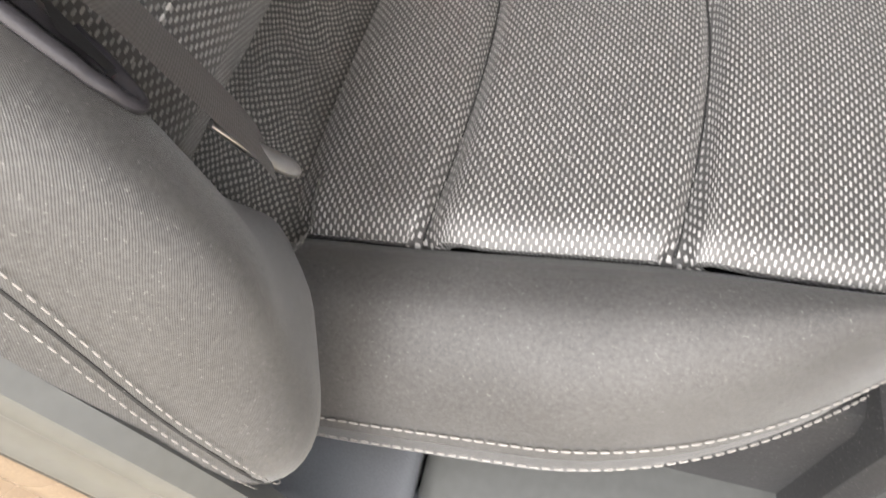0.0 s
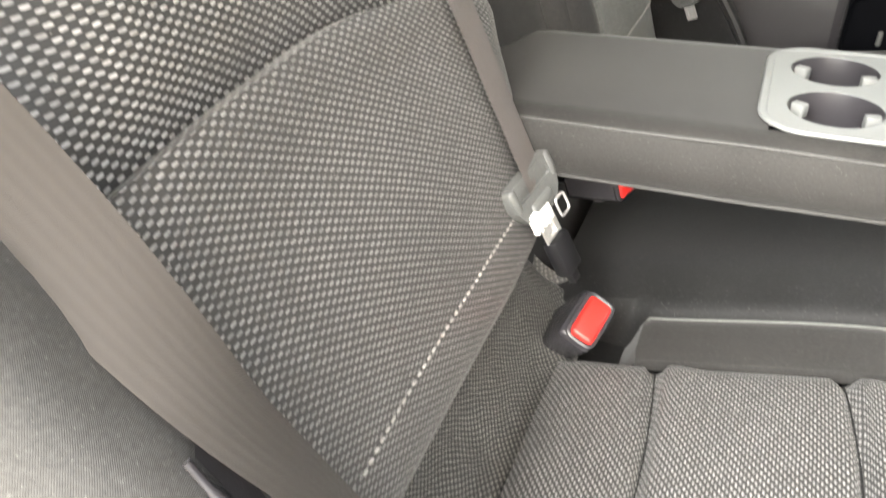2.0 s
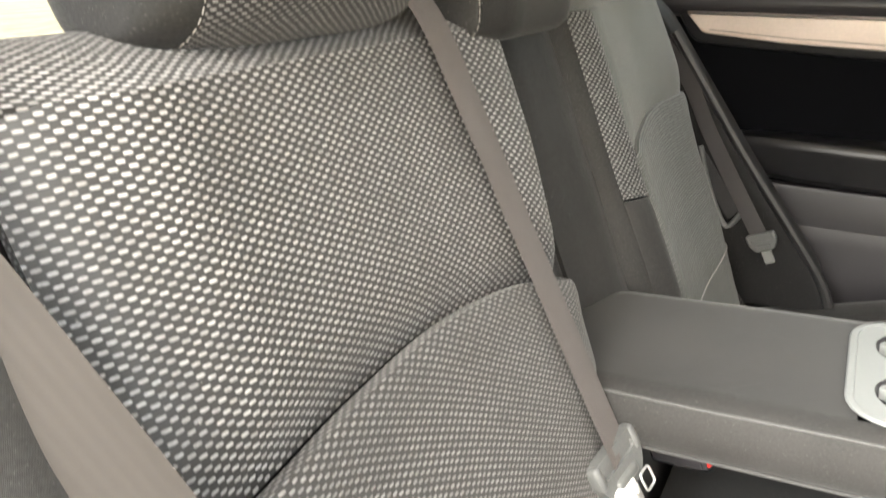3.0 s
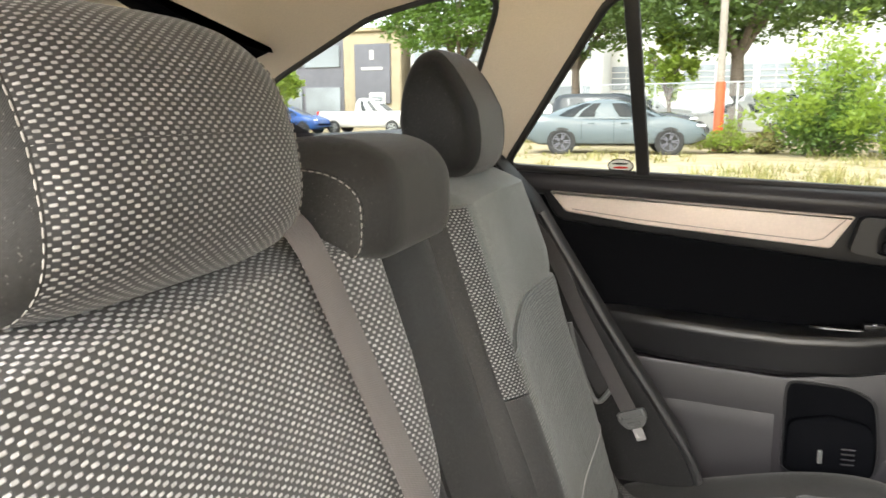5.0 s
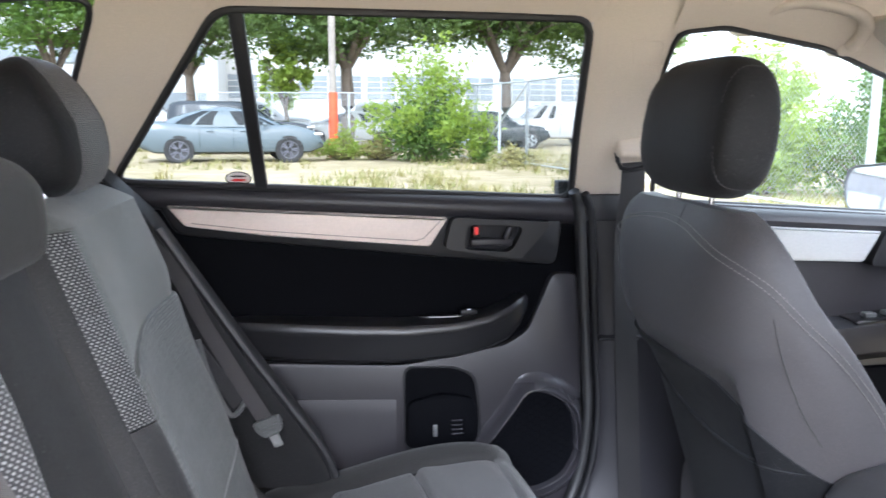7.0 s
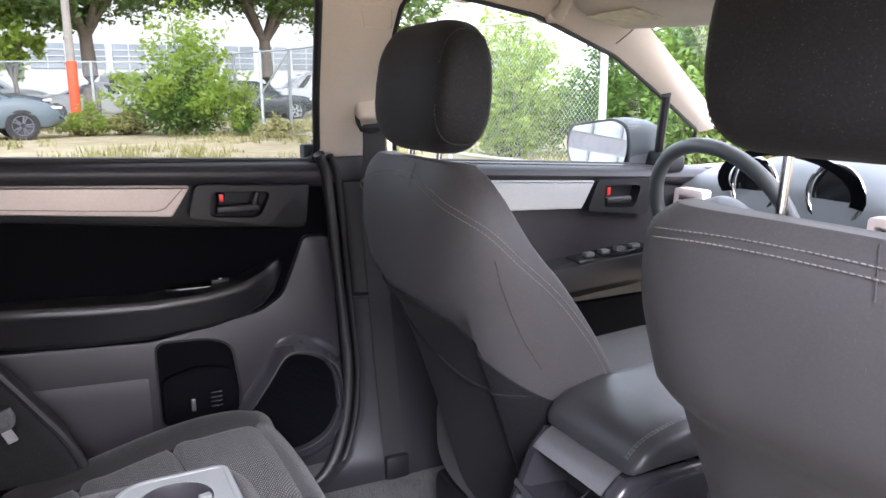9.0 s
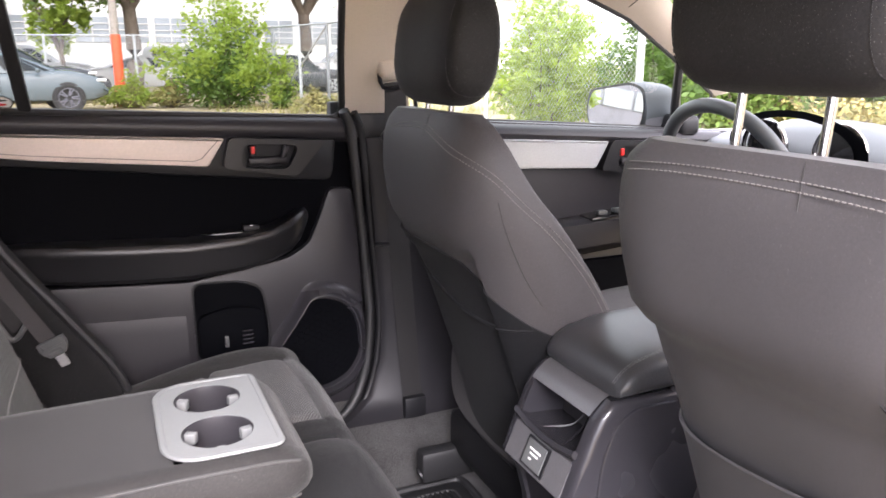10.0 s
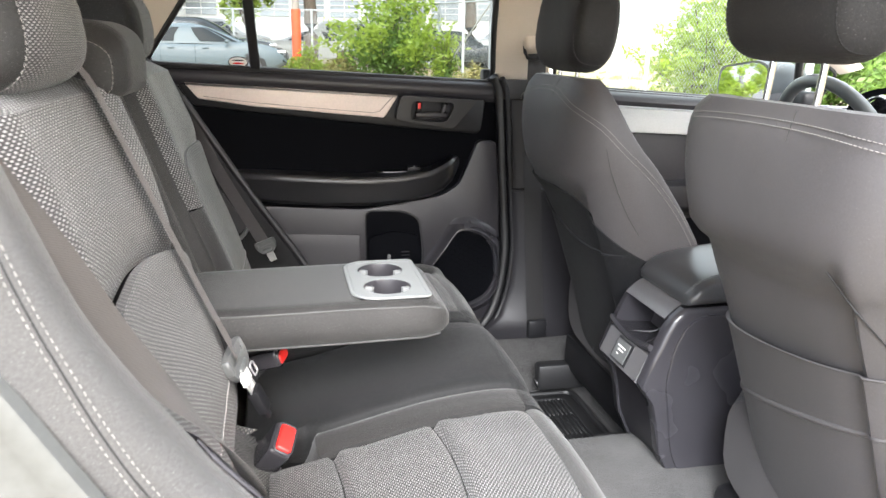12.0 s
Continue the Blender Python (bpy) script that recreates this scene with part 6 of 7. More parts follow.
for f, y0, y1 in ((0.64, 0.042, 0.072), (0.52, 0.046, 0.068), (0.38, 0.060, 0.067)):
    b = loft([[on_panel(y, f + d, o) for d, o in ((-0.022, 0.0062), (-0.022, 0.0068), (0.022, 0.0068), (0.022, 0.0062))] for y in (y0, y1)])
    part("print_bar", b, WHITE, usb)
# armrest lid, domed, with a sewn rear edge
rings = []
for x, zt, zb, w0, w1 in ((0.772, 0.902, 0.894, -0.034, 0.140), (0.776, 0.914, 0.893, -0.042, 0.148), (0.790, 0.930, 0.893, -0.046, 0.152), (0.81, 0.942, 0.893, -0.047, 0.153), (0.86, 0.953, 0.893, -0.048, 0.154), (0.95, 0.957, 0.893, -0.048, 0.154), (1.10, 0.956, 0.893, -0.046, 0.152), (1.13, 0.94, 0.895, -0.04, 0.146)):
    ym, hw, zm, hz = (w0 + w1) / 2, (w1 - w0) / 2, (zt + zb) / 2, (zt - zb) / 2
    rings.append([(x, ym + hw * math.copysign(abs(math.cos(a)) ** 0.35, math.cos(a)), zm + hz * math.copysign(abs(math.sin(a)) ** 0.5, math.sin(a))) for a in [2 * math.pi * k / 40 for k in range(40)]])
lid = part("console_lid", loft(rings), LID, con, "padded black armrest lid")
for dy in (-0.026, -0.022):
    stitches("stitching", curve([(0.7745, dy, 0.9125), (0.789, dy - 0.004, 0.9305), (0.81, dy - 0.006, 0.9415), (0.86, dy - 0.007, 0.952), (0.95, dy - 0.007, 0.9565)], 30), lid, 0.004, 0.002, 0.0006, GRIP)

# ---- rubber mat in the far footwell ----
mat_ = thing("floor_mat", (0.62, 0.40, 0.43), "black ribbed rubber mat in the far footwell", "floor mat")
b = bmesh.new()
rbox(b, (0.64, 0.385, 0.434), (0.38, 0.36, 0.008), 0.003)
part("mat_base", b, RUBBER, mat_)
b = bmesh.new()
lip = corner_outline([(0.455, 0.205), (0.825, 0.205), (0.825, 0.565), (0.455, 0.565)], 0.03, 5)
tube(b, [(x, y, 0.442) for x, y in lip + lip[:1]], 0.008, 8, cap=False)
lip2 = corner_outline([(0.49, 0.24), (0.79, 0.24), (0.79, 0.53), (0.49, 0.53)], 0.02, 5)
tube(b, [(x, y, 0.441) for x, y in lip2 + lip2[:1]], 0.004, 8, cap=False)
part("mat_rim", b, RUBBER, mat_)
rib = box((0, 0, 0), (0.006, 0.085, 0.006), 0.002, 1)
rib_me = part("mat_rib", rib, RUBBER, mat_)
rib_me.location = (0.50, 0.30, 0.441)
for r in range(3):
    for k in range(26):
        if r == 0 and k == 0:
            continue
        o = attach(new("mat_rib", rib_me.data), mat_)
        o.location = (0.50 + 0.0112 * k, 0.30 + 0.095 * r, 0.441)

# ---- front door on the far side ----
fd = thing("front_door", (1.2, 0.74, 0.6), "closed front door with silver strip and armrest", "car door")
b = plate(bmesh.new(), [(0.90, 0.52), (1.75, 0.52), (1.75, 1.16), (0.80, 1.222)], "y", 0.80, -0.066, 0.004)
part("door_panel", b, PLASTIC_GREY, fd)
b = bmesh.new()
rings = []
for i in range(12):
    x = 0.80 + 0.85 * i / 11
    rings.append([(x, 0.738 + 0.032 * math.cos(2 * math.pi * k / 12), 1.214 - 0.062 * (x - 0.80) - 0.018 + 0.022 * math.sin(2 * math.pi * k / 12)) for k in range(12)])
part("belt_rail", loft(rings), PLASTIC_GREY, fd)
b = plate(bmesh.new(), corner_outline([(0.86, 1.180), (1.286, 1.155), (1.25, 1.092), (0.90, 1.108)], 0.006), "y", 0.75, -0.045, 0.005)
part("trim_strip", b, SILVER_COOL, fd, "satin silver trim strip")
b = ring_plate(corner_outline([(1.290, 1.158), (1.475, 1.150), (1.44, 1.065), (1.262, 1.086)], 0.012, 5), corner_outline([(1.312, 1.142), (1.42, 1.138), (1.40, 1.085), (1.306, 1.092)], 0.016, 5), "y", 0.74, -0.04, 0.03)
fbz = part("handle_bezel", b, PLASTIC, fd)
part("door_handle", box((1.36, 0.712, 1.105), (0.075, 0.012, 0.016), 0.005, 3), PLASTIC_GREY, fbz)
part("red_mark", box((1.323, 0.705, 1.128), (0.010, 0.006, 0.018), 0.0015, 2), RED, fbz)
rings = []
for x, zt, o in ((0.95, 0.955, 0.03), (1.05, 0.965, 0.065), (1.2, 0.972, 0.085), (1.4, 0.985, 0.085), (1.5, 1.0, 0.06), (1.54, 1.0, 0.02)):
    rings.append([(x, 0.745 - o * dy, zt - 0.09 + 0.09 * dz) for dy, dz in ((0, 0), (0, 1), (0.7, 1), (0.95, 0.93), (1, 0.7), (0.95, 0.3), (0.6, 0.02))])
fa = part("door_armrest", loft(rings), PLASTIC_DARK, fd)
part("switch_panel", box((1.33, 0.70, 0.978), (0.22, 0.06, 0.016), 0.005, 2, Matrix.Rotation(radians(-4), 4, "Y")), GLOSSY, fa)
for k in range(4):
    part("window_switch", box((1.26 + 0.045 * k, 0.69, 0.986 + 0.003 * k), (0.026, 0.018, 0.010), 0.003, 2), GRIP, fa)
b = plate(bmesh.new(), [(0.90, 0.50), (1.75, 0.50), (1.75, 0.86), (0.90, 0.86)], "y", 0.77, -0.05, 0.01)
part("lower_panel", b, SOFT, fd)
b = bmesh.new()
tube(b, [(1.560, 0.802, 1.150), (1.543, 0.786, 1.173), (1.488, 0.718, 1.258), (1.437, 0.654, 1.337), (1.425, 0.640, 1.352)], 0.011, 8)
part("quarter_bar", b, RUBBER, fd)

# wing mirror
wm = thing("wing_mirror", (1.55, 0.92, 1.15), "grey painted wing mirror outside the front door", "wing mirror")
mo = corner_outline([(0.790, 1.160), (1.035, 1.158), (1.058, 1.21), (1.045, 1.268), (0.85, 1.292), (0.790, 1.275), (0.775, 1.21)], 0.025, 5)
rings = []
for x, k in ((1.455, 0.92), (1.452, 0.98), (1.46, 1.0), (1.50, 1.02), (1.55, 0.93), (1.59, 0.72), (1.605, 0.45)):
    rings.append([(x, a, c) for a, c in shrink(mo, k)])
part("housing", loft(rings), SILL, wm)
b = bmesh.new()
b.faces.new([b.verts.new((1.4450 + 0.09 * (c - 1.19), a, c)) for a, c in shrink(mo, 0.88)])
part("mirror_glass", b, MIRROR, wm, "mirror glass", smooth=False)
part("bracket", box((1.53, 0.77, 1.185), (0.06, 0.14, 0.05), 0.015, 3), PLASTIC, wm)

# ---- dashboard and steering wheel ----
dash = thing("dashboard", (1.65, 0.0, 0.8), "dark dashboard with instrument hood and silver vents", "dashboard")
rings = []
for y in [-0.72 + 1.44 * i / 24 for i in range(25)]:
    hump = 0.05 * math.exp(-((y - 0.40) / 0.20) ** 4)
    rings.append([(1.56, y, 0.85), (1.54, y, 1.02), (1.56, y, 1.12), (1.60, y, 1.150 + hump * 0.7), (1.67, y, 1.165 + hump), (1.75, y, 1.17 + hump * 0.6), (1.98, y, 1.13), (2.0, y, 0.85)])
part("dash_top", loft(rings), DASH_LIT, dash, "grained dashboard top, lightened for windscreen light")
b = loft([[(1.545 - 0.02 * math.cos(a), 0.40 + 0.165 * math.sin(a) * k, 1.155 + 0.075 * math.cos(a) * k) for a in [math.pi * (j / 20 - 0.5) * 1.2 for j in range(21)]] for k in (1.12, 1.12, 1.0, 0.92)], closed=False, cap=False)
part("instrument_hood", b, SOFT, dash, "black hood over the instruments")
for cy in (0.295, 0.495):
    b = bmesh.new()
    tube(b, [(1.562, cy + 0.062 * math.cos(a), 1.150 + 0.062 * math.sin(a)) for a in [2 * math.pi * k / 30 for k in range(31)]], 0.005, 8, cap=False)
    g = part("gauge_ring", b, CHROME, dash)
    b = bmesh.new()
    b.faces.new([b.verts.new((1.572, cy + 0.06 * math.cos(a), 1.150 + 0.06 * math.sin(a))) for a in [2 * math.pi * k / 30 for k in range(30)]])
    part("gauge_face", b, GLOSSY, g, smooth=False)
for cy, w in ((0.155, 0.085), (0.66, 0.09), (0.035, 0.085)):
    b = ring_plate(corner_outline([(cy - w / 2 - 0.006, 1.04), (cy + w / 2 + 0.006, 1.04), (cy + w / 2, 1.125), (cy - w / 2, 1.125)], 0.01, 4), corner_outline([(cy - w / 2 + 0.012, 1.062), (cy + w / 2 - 0.012, 1.062), (cy + w / 2 - 0.012, 1.108), (cy - w / 2 + 0.012, 1.108)], 0.006, 4), "x", 1.56, -0.03, 0.02)
    v = part("air_vent", b, SILVER, dash, "silver framed air vent")
    for k in range(3):
        part("slat", box((1.538, cy, 1.072 + 0.013 * k), (0.012, w - 0.026, 0.003), 0.001, 1), PLASTIC, v)
part("radio_panel", box((1.535, 0.05, 0.98), (0.03, 0.21, 0.12), 0.01, 2), GLOSSY, dash)
b = bmesh.new()
tube(b, [(1.515, 0.13, 1.02), (1.495, 0.13, 1.02)], 0.014, 16)
part("knob", b, SILVER, dash)
sw = thing("steering_wheel", (1.40, 0.40, 1.0), "black leather steering wheel with silver spokes", "steering wheel")
wm4 = Matrix.Translation((1.375, 0.405, 1.085)) @ Matrix.Rotation(radians(68), 4, "Y")
b = bmesh.new()
tube(b, [wm4 @ Vector((0.182 * math.cos(a), 0.182 * math.sin(a), 0)) for a in [2 * math.pi * k / 48 for k in range(49)]], 0.0155, 12, cap=False)
part("rim", b, DASH_LIT, sw, "leather rim, lightened for windscreen light")
b = bmesh.new()
rings = [[wm4 @ Vector((r * math.cos(a) * 0.95, r * math.sin(a) * 1.15, z)) for a in [2 * math.pi * k / 30 for k in range(30)]] for r, z in ((0.06, 0.03), (0.066, 0.01), (0.06, -0.012), (0.045, -0.022), (0.01, -0.026))]
loft(rings, bm=b)
part("hub", b, DASH_LIT, sw, "padded hub, lightened for windscreen light")
for a in (math.pi / 2, -math.pi / 2, 0.0):
    b = bmesh.new()
    tube(b, [wm4 @ Vector((0.05 * math.cos(a), 0.05 * math.sin(a), 0.0)), wm4 @ Vector((0.175 * math.cos(a), 0.175 * math.sin(a), 0.0))], [0.024, 0.016], 10, 0.45)
    part("spoke", b, SILVER, sw)
b = bmesh.new()
tube(b, [wm4 @ Vector((0.0, 0.0, 0.02)), (1.58, 0.40, 1.02)], 0.045, 14)
part("column", b, PLASTIC, sw)

# sun visor and grab handle
vis = thing("sun_visor", (1.17, 0.35, 1.52), "folded beige sun visor under the headliner", "sun visor")
rings = []
for y, k in ((0.585, 0.35), (0.578, 0.8), (0.56, 0.97), (0.50, 1.0), (0.35, 1.0), (0.16, 1.0), (0.13, 0.9)):
    rings.append([(1.135 + 0.095 * k * math.copysign(abs(math.cos(a)) ** 0.6, math.cos(a)) - 0.02 * (y > 0.5), y, 1.515 - 0.16 * (0.585 - y) * 0.25 + 0.016 * k * math.copysign(abs(math.sin(a)) ** 0.8, math.sin(a)) - 0.028 * math.cos(a)) for a in [2 * math.pi * j / 24 for j in range(24)]])
pad = part("visor_pad", loft(rings), LINER, vis)
LABEL = mottled("yellowed_label", (0.60, 0.54, 0.38), 60, 0.2, 10, 0.6, bump=0)
b = bmesh.new()
tube(b, [(1.135, 0.15, 1.530), (1.13, 0.12, 1.545), (1.13, 0.10, 1.575)], 0.006, 8)
part("pivot", b, BEIGE, vis)
b = bmesh.new()
rbox(b, (1.115, 0.425, 1.4895), (0.07, 0.13, 0.002), 0.0, 1, Matrix.Rotation(radians(12), 4, "Y") @ Matrix.Rotation(radians(-2), 4, "X"))
part("warning_label", b, LABEL, vis, "yellowed warning label", smooth=False)
gh = thing("grab_handle", (0.95, 0.53, 1.54), "beige grab handle above the front door", "grab handle")
b = bmesh.new()
tube(b, curve([(0.850, 0.540, 1.530), (0.858, 0.505, 1.541), (0.872, 0.482, 1.553), (0.905, 0.470, 1.560), (0.96, 0.467, 1.555), (1.01, 0.470, 1.543), (1.030, 0.482, 1.524), (1.036, 0.505, 1.508), (1.040, 0.54, 1.498)], 30), [0.016] * 4 + [0.0125] * 22 + [0.016] * 4, 12, 0.75)
part("handle_bar", b, BEIGE, gh)
for p in ((0.850, 0.532, 1.529), (1.038, 0.545, 1.500)):
    part("end_mount", box(p, (0.046, 0.05, 0.030), 0.012, 3), BEIGE, gh)
b = bmesh.new()
tube(b, [on_wall(x, z, -0.0125) for x, z in ((1.205, 1.452), (1.225, 1.474), (1.241, 1.497))], 0.0011, 6)
solo("pillar_joint", b, PLASTIC_MID, "fine joint across the beige windscreen pillar trim", "trim", kind="structure")

# ---- the open side, next to the camera ----
upper = [Vector(bol_at(0.86, k / 30)) + Vector((-0.030, -0.006, 0)) for k in range(31)]
lower = [(0.150, -0.630, 0.58), (0.140, -0.632, 0.66), (0.115, -0.634, 0.74), (0.080, -0.636, 0.81), (0.042, -0.637, 0.87), (-0.043, -0.640, 1.01), (-0.098, -0.643, 1.11)]
top_join = [p for p in upper if p.z > 1.17]
jamb = curve(lower + [tuple(p) for p in top_join[:1]], 30) + top_join[1:]
jamb = [Vector(p) for p in jamb]
def jamb_rows(offsets):
    return [[(p.x + dx, p.y + dy, p.z) for dx, dy in offsets] for p in jamb]
solo("door_seal", loft(jamb_rows([(0.010, 0.006), (0.006, -0.004), (-0.004, -0.008), (-0.014, -0.006), (-0.018, -0.006), (-0.044, -0.008), (-0.050, -0.011), (-0.060, -0.010), (-0.066, -0.004), (-0.066, 0.02), (0.0, 0.02)])), JAMB, "pale grey plastic trim round the open door frame", "seal", kind="structure")
b = bmesh.new()
tube(b, [(p.x - 0.069, p.y - 0.004, p.z) for p in jamb], 0.0055, 8)
solo("door_seal", b, RUBBER, "thin black rubber lip beside the jamb trim", "seal", kind="structure")
solo("body_jamb", loft(jamb_rows([(-0.073, 0.006), (-0.075, -0.006), (-0.082, -0.012), (-0.094, -0.014), (-0.100, -0.022), (-0.125, -0.030), (-0.16, -0.05), (-0.18, -0.10), (-0.30, -0.105), (-0.30, 0.02)])), BRONZE, "brown painted metal of the rear door frame", "car body", kind="structure")
b = bmesh.new()
rbox(b, (0.45, -0.62, 0.49), (1.1, 0.17, 0.12), 0.02, 3)
rbox(b, (0.09, -0.50, 0.53), (0.175, 0.16, 0.062), 0.012, 3)
solo("door_sill", b, SILL, "blue-grey plastic door sill", "sill", kind="structure")
b = bmesh.new()
rbox(b, (0.36, -0.50, 0.53), (0.36, 0.16, 0.06), 0.012, 3)
solo("sill_plate", b, JAMB, "pale grey sill plate below the rear cushion", "sill", kind="structure")
b = bmesh.new()
for x0, x1, z0, z1, y in ((0.86, 1.9, 0.45, 1.20, -0.74), (-1.3, -0.30, 0.45, 1.27, -0.74)):
    rbox(b, ((x0 + x1) / 2, y, (z0 + z1) / 2), (x1 - x0, 0.05, z1 - z0), 0.01)
solo("wall_near", b, SOFT, "black trimmed side of the car by the open door", "car side", kind="structure")
b = bmesh.new()
tube(b, [(-0.45, -0.60, 1.50), (-0.15, -0.605, 1.565), (0.2, -0.605, 1.585), (0.6, -0.605, 1.58), (1.0, -0.61, 1.55), (1.6, -0.66, 1.28)], 0.03, 10, 1.0)
solo("roof_rail_near", b, BEIGE, "beige roof rail over the open door", "trim", kind="structure")
b = bmesh.new()
tube(b, [(0.80, -0.72, 0.5), (0.78, -0.72, 1.2), (0.70, -0.60, 1.57)], 0.05, 10, 1.0)
solo("b_pillar_near", b, PLASTIC_GREY, "dark trim of the middle pillar by the open door", "trim", kind="structure")
b = bmesh.new()
tube(b, [(-0.33, -0.70, 1.25), (-0.25, -0.62, 1.42), (-0.16, -0.56, 1.57)], 0.05, 10, 1.0)
solo("c_pillar_near", b, BEIGE, "beige trim of the rear pillar by the open door", "trim", kind="structure")
b = bmesh.new()
plate(b, corner_outline([(0.12, 1.543), (0.199, 1.515), (0.292, 1.485), (0.396, 1.453), (0.481, 1.450), (0.554, 1.473), (0.509, 1.475), (0.399, 1.488), (0.282, 1.511), (0.254, 1.522), (0.170, 1.555)], 0.01, 3), "x", -0.595, 0.03, 0.006)
solo("tailgate_seal", b, SOFT, "black rubber frame of the tailgate opening", "seal", kind="structure")

# ---- outside ----
GROUND = 0.25
DIRT = mottled("pale_dirt", (0.43, 0.355, 0.23), 1.6, 0.3, 0.12, 0.95, bump=0.6, dist=0.02, color2=(0.22, 0.175, 0.085))
def foliage(name, a, c, glow):
    m = mottled(name, a, 3.0, 0.5, 0.5, 0.55, bump=0, color2=c)
    nt = m.node_tree
    p = nt.nodes["Principled BSDF"]
    t = nt.nodes.new("ShaderNodeBsdfTranslucent")
    mix = nt.nodes.new("ShaderNodeMixShader")
    mix.inputs[0].default_value = 0.45
    t.inputs[0].default_value = (*glow, 1)
    nt.links.new(p.outputs[0], mix.inputs[1])
    nt.links.new(t.outputs[0], mix.inputs[2])
    nt.links.new(mix.outputs[0], nt.nodes["Material Output"].inputs[0])
    return m


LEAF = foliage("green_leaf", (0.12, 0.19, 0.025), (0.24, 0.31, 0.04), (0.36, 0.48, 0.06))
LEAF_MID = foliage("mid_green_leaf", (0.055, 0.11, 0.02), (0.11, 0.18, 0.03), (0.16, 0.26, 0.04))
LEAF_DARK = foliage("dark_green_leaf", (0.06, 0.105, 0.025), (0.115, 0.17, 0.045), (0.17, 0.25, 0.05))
GRASS = mottled("dry_grass", (0.14, 0.17, 0.045), 2.0, 0.4, 0.3, 0.8, bump=0, color2=(0.30, 0.24, 0.09))
BARK = mottled("grey_brown_bark", (0.12, 0.095, 0.075), 12, 0.4, 2, 0.9, bump=0.8, dist=0.02)
GALV = mottled("galvanised_steel", (0.45, 0.47, 0.48), 30, 0.15, 3, 0.5, metal=0.6, bump=0.05)
CONCRETE_W = mottled("white_rendered_wall", (0.42, 0.42, 0.41), 3, 0.08, 0.3, 0.8, bump=0.05)
WINDOW_D = mottled("grey_window_glass", (0.20, 0.22, 0.24), 0.6, 0.3, 0.2, 0.2, bump=0)
TAN = mottled("tan_stone_cladding", (0.30, 0.25, 0.17), 2, 0.15, 0.5, 0.8, bump=0.1)
SLATE = mottled("slate_grey_panel", (0.10, 0.10, 0.12), 2, 0.15, 0.5, 0.5, bump=0)
ORANGE = mottled("orange_painted_post", (0.62, 0.085, 0.028), 12, 0.25, 3, 0.6, bump=0.1)
POLE = mottled("weathered_wood_pole", (0.26, 0.23, 0.20), 20, 0.25, 3, 0.85, bump=0.3, dist=0.01)
CAR_BLUE = mottled("grey_blue_car_paint", (0.105, 0.13, 0.145), 60, 0.05, 1, 0.25, bump=0)
CAR_WHITE = mottled("white_car_paint", (0.42, 0.42, 0.415), 60, 0.03, 1, 0.3, bump=0)
CAR_COBALT = mottled("cobalt_car_paint", (0.02, 0.08, 0.30), 60, 0.05, 1, 0.25, bump=0)
CAR_DARK = mottled("dark_car_paint", (0.025, 0.03, 0.035), 60, 0.1, 1, 0.25, bump=0)
CAR_GLASS = mat_base("dark_car_window", (0.02, 0.024, 0.027), 0.15, spec=0.18)

b = bmesh.new()
n = 60
gv = {}
for i in range(n + 1):
    for j in range(n + 1):
        u, v = 2 * i / n - 1, 2 * j / n - 1
        x, y = 1500 * u * abs(u) ** 2.2, 1500 * v * abs(v) ** 2.2
        gv[i, j] = b.verts.new((x, y, GROUND + (0.03 * noise.noise((x * 0.3, y * 0.3, 0)) if abs(x) < 60 and abs(y) < 60 else 0)))
for i in range(n):
    for j in range(n):
        b.faces.new((gv[i, j], gv[i + 1, j], gv[i + 1, j + 1], gv[i, j + 1]))
solo("ground", b, DIRT, "pale dry dirt lot with sparse grass", "ground", kind="structure")


def leaf_cloud(centre, radii, count, size, seed, shell=0.55):
    """Loose leaves and sprigs spread through an uneven crown."""
    rnd = random.Random(seed)
    verts, faces = [], []
    clumps = []
    for _ in range(max(6, count // 70)):
        while True:
            p = Vector((rnd.uniform(-1, 1), rnd.uniform(-1, 1), rnd.uniform(-1, 1)))
            if shell * 0.4 < p.length < 1:
                break
        clumps.append((p, rnd.uniform(0.07, 0.20)))
    for _ in range(count):
        c, r = rnd.choice(clumps)
        d = Vector((rnd.gauss(0, 1), rnd.gauss(0, 1), rnd.gauss(-0.2, 0.8))) * r * 0.6
        p = c + d
        p = Vector(centre) + Vector((p.x * radii[0], p.y * radii[1], p.z * radii[2]))
        a = Vector((rnd.gauss(0, 1), rnd.gauss(0, 1), rnd.gauss(0, 0.6))).normalized()
        q = a.cross(Vector((rnd.gauss(0, 1), rnd.gauss(0, 1), rnd.gauss(0, 1)))).normalized()
        s = size * rnd.uniform(0.6, 1.4)
        k = len(verts)
        verts += [p - a * s, p + q * s * 0.42, p + a * s, p - q * s * 0.42]
        faces.append((k, k + 1, k + 2, k + 3))
    return verts, faces


def leaf_mesh(name, data, material, parent):
    me = bpy.data.meshes.new(name)
    me.from_pydata([tuple(v) for v in data[0]], [], data[1])
    me.materials.append(material)
    return tagged(attach(new(name, me), parent), kind="stuff")


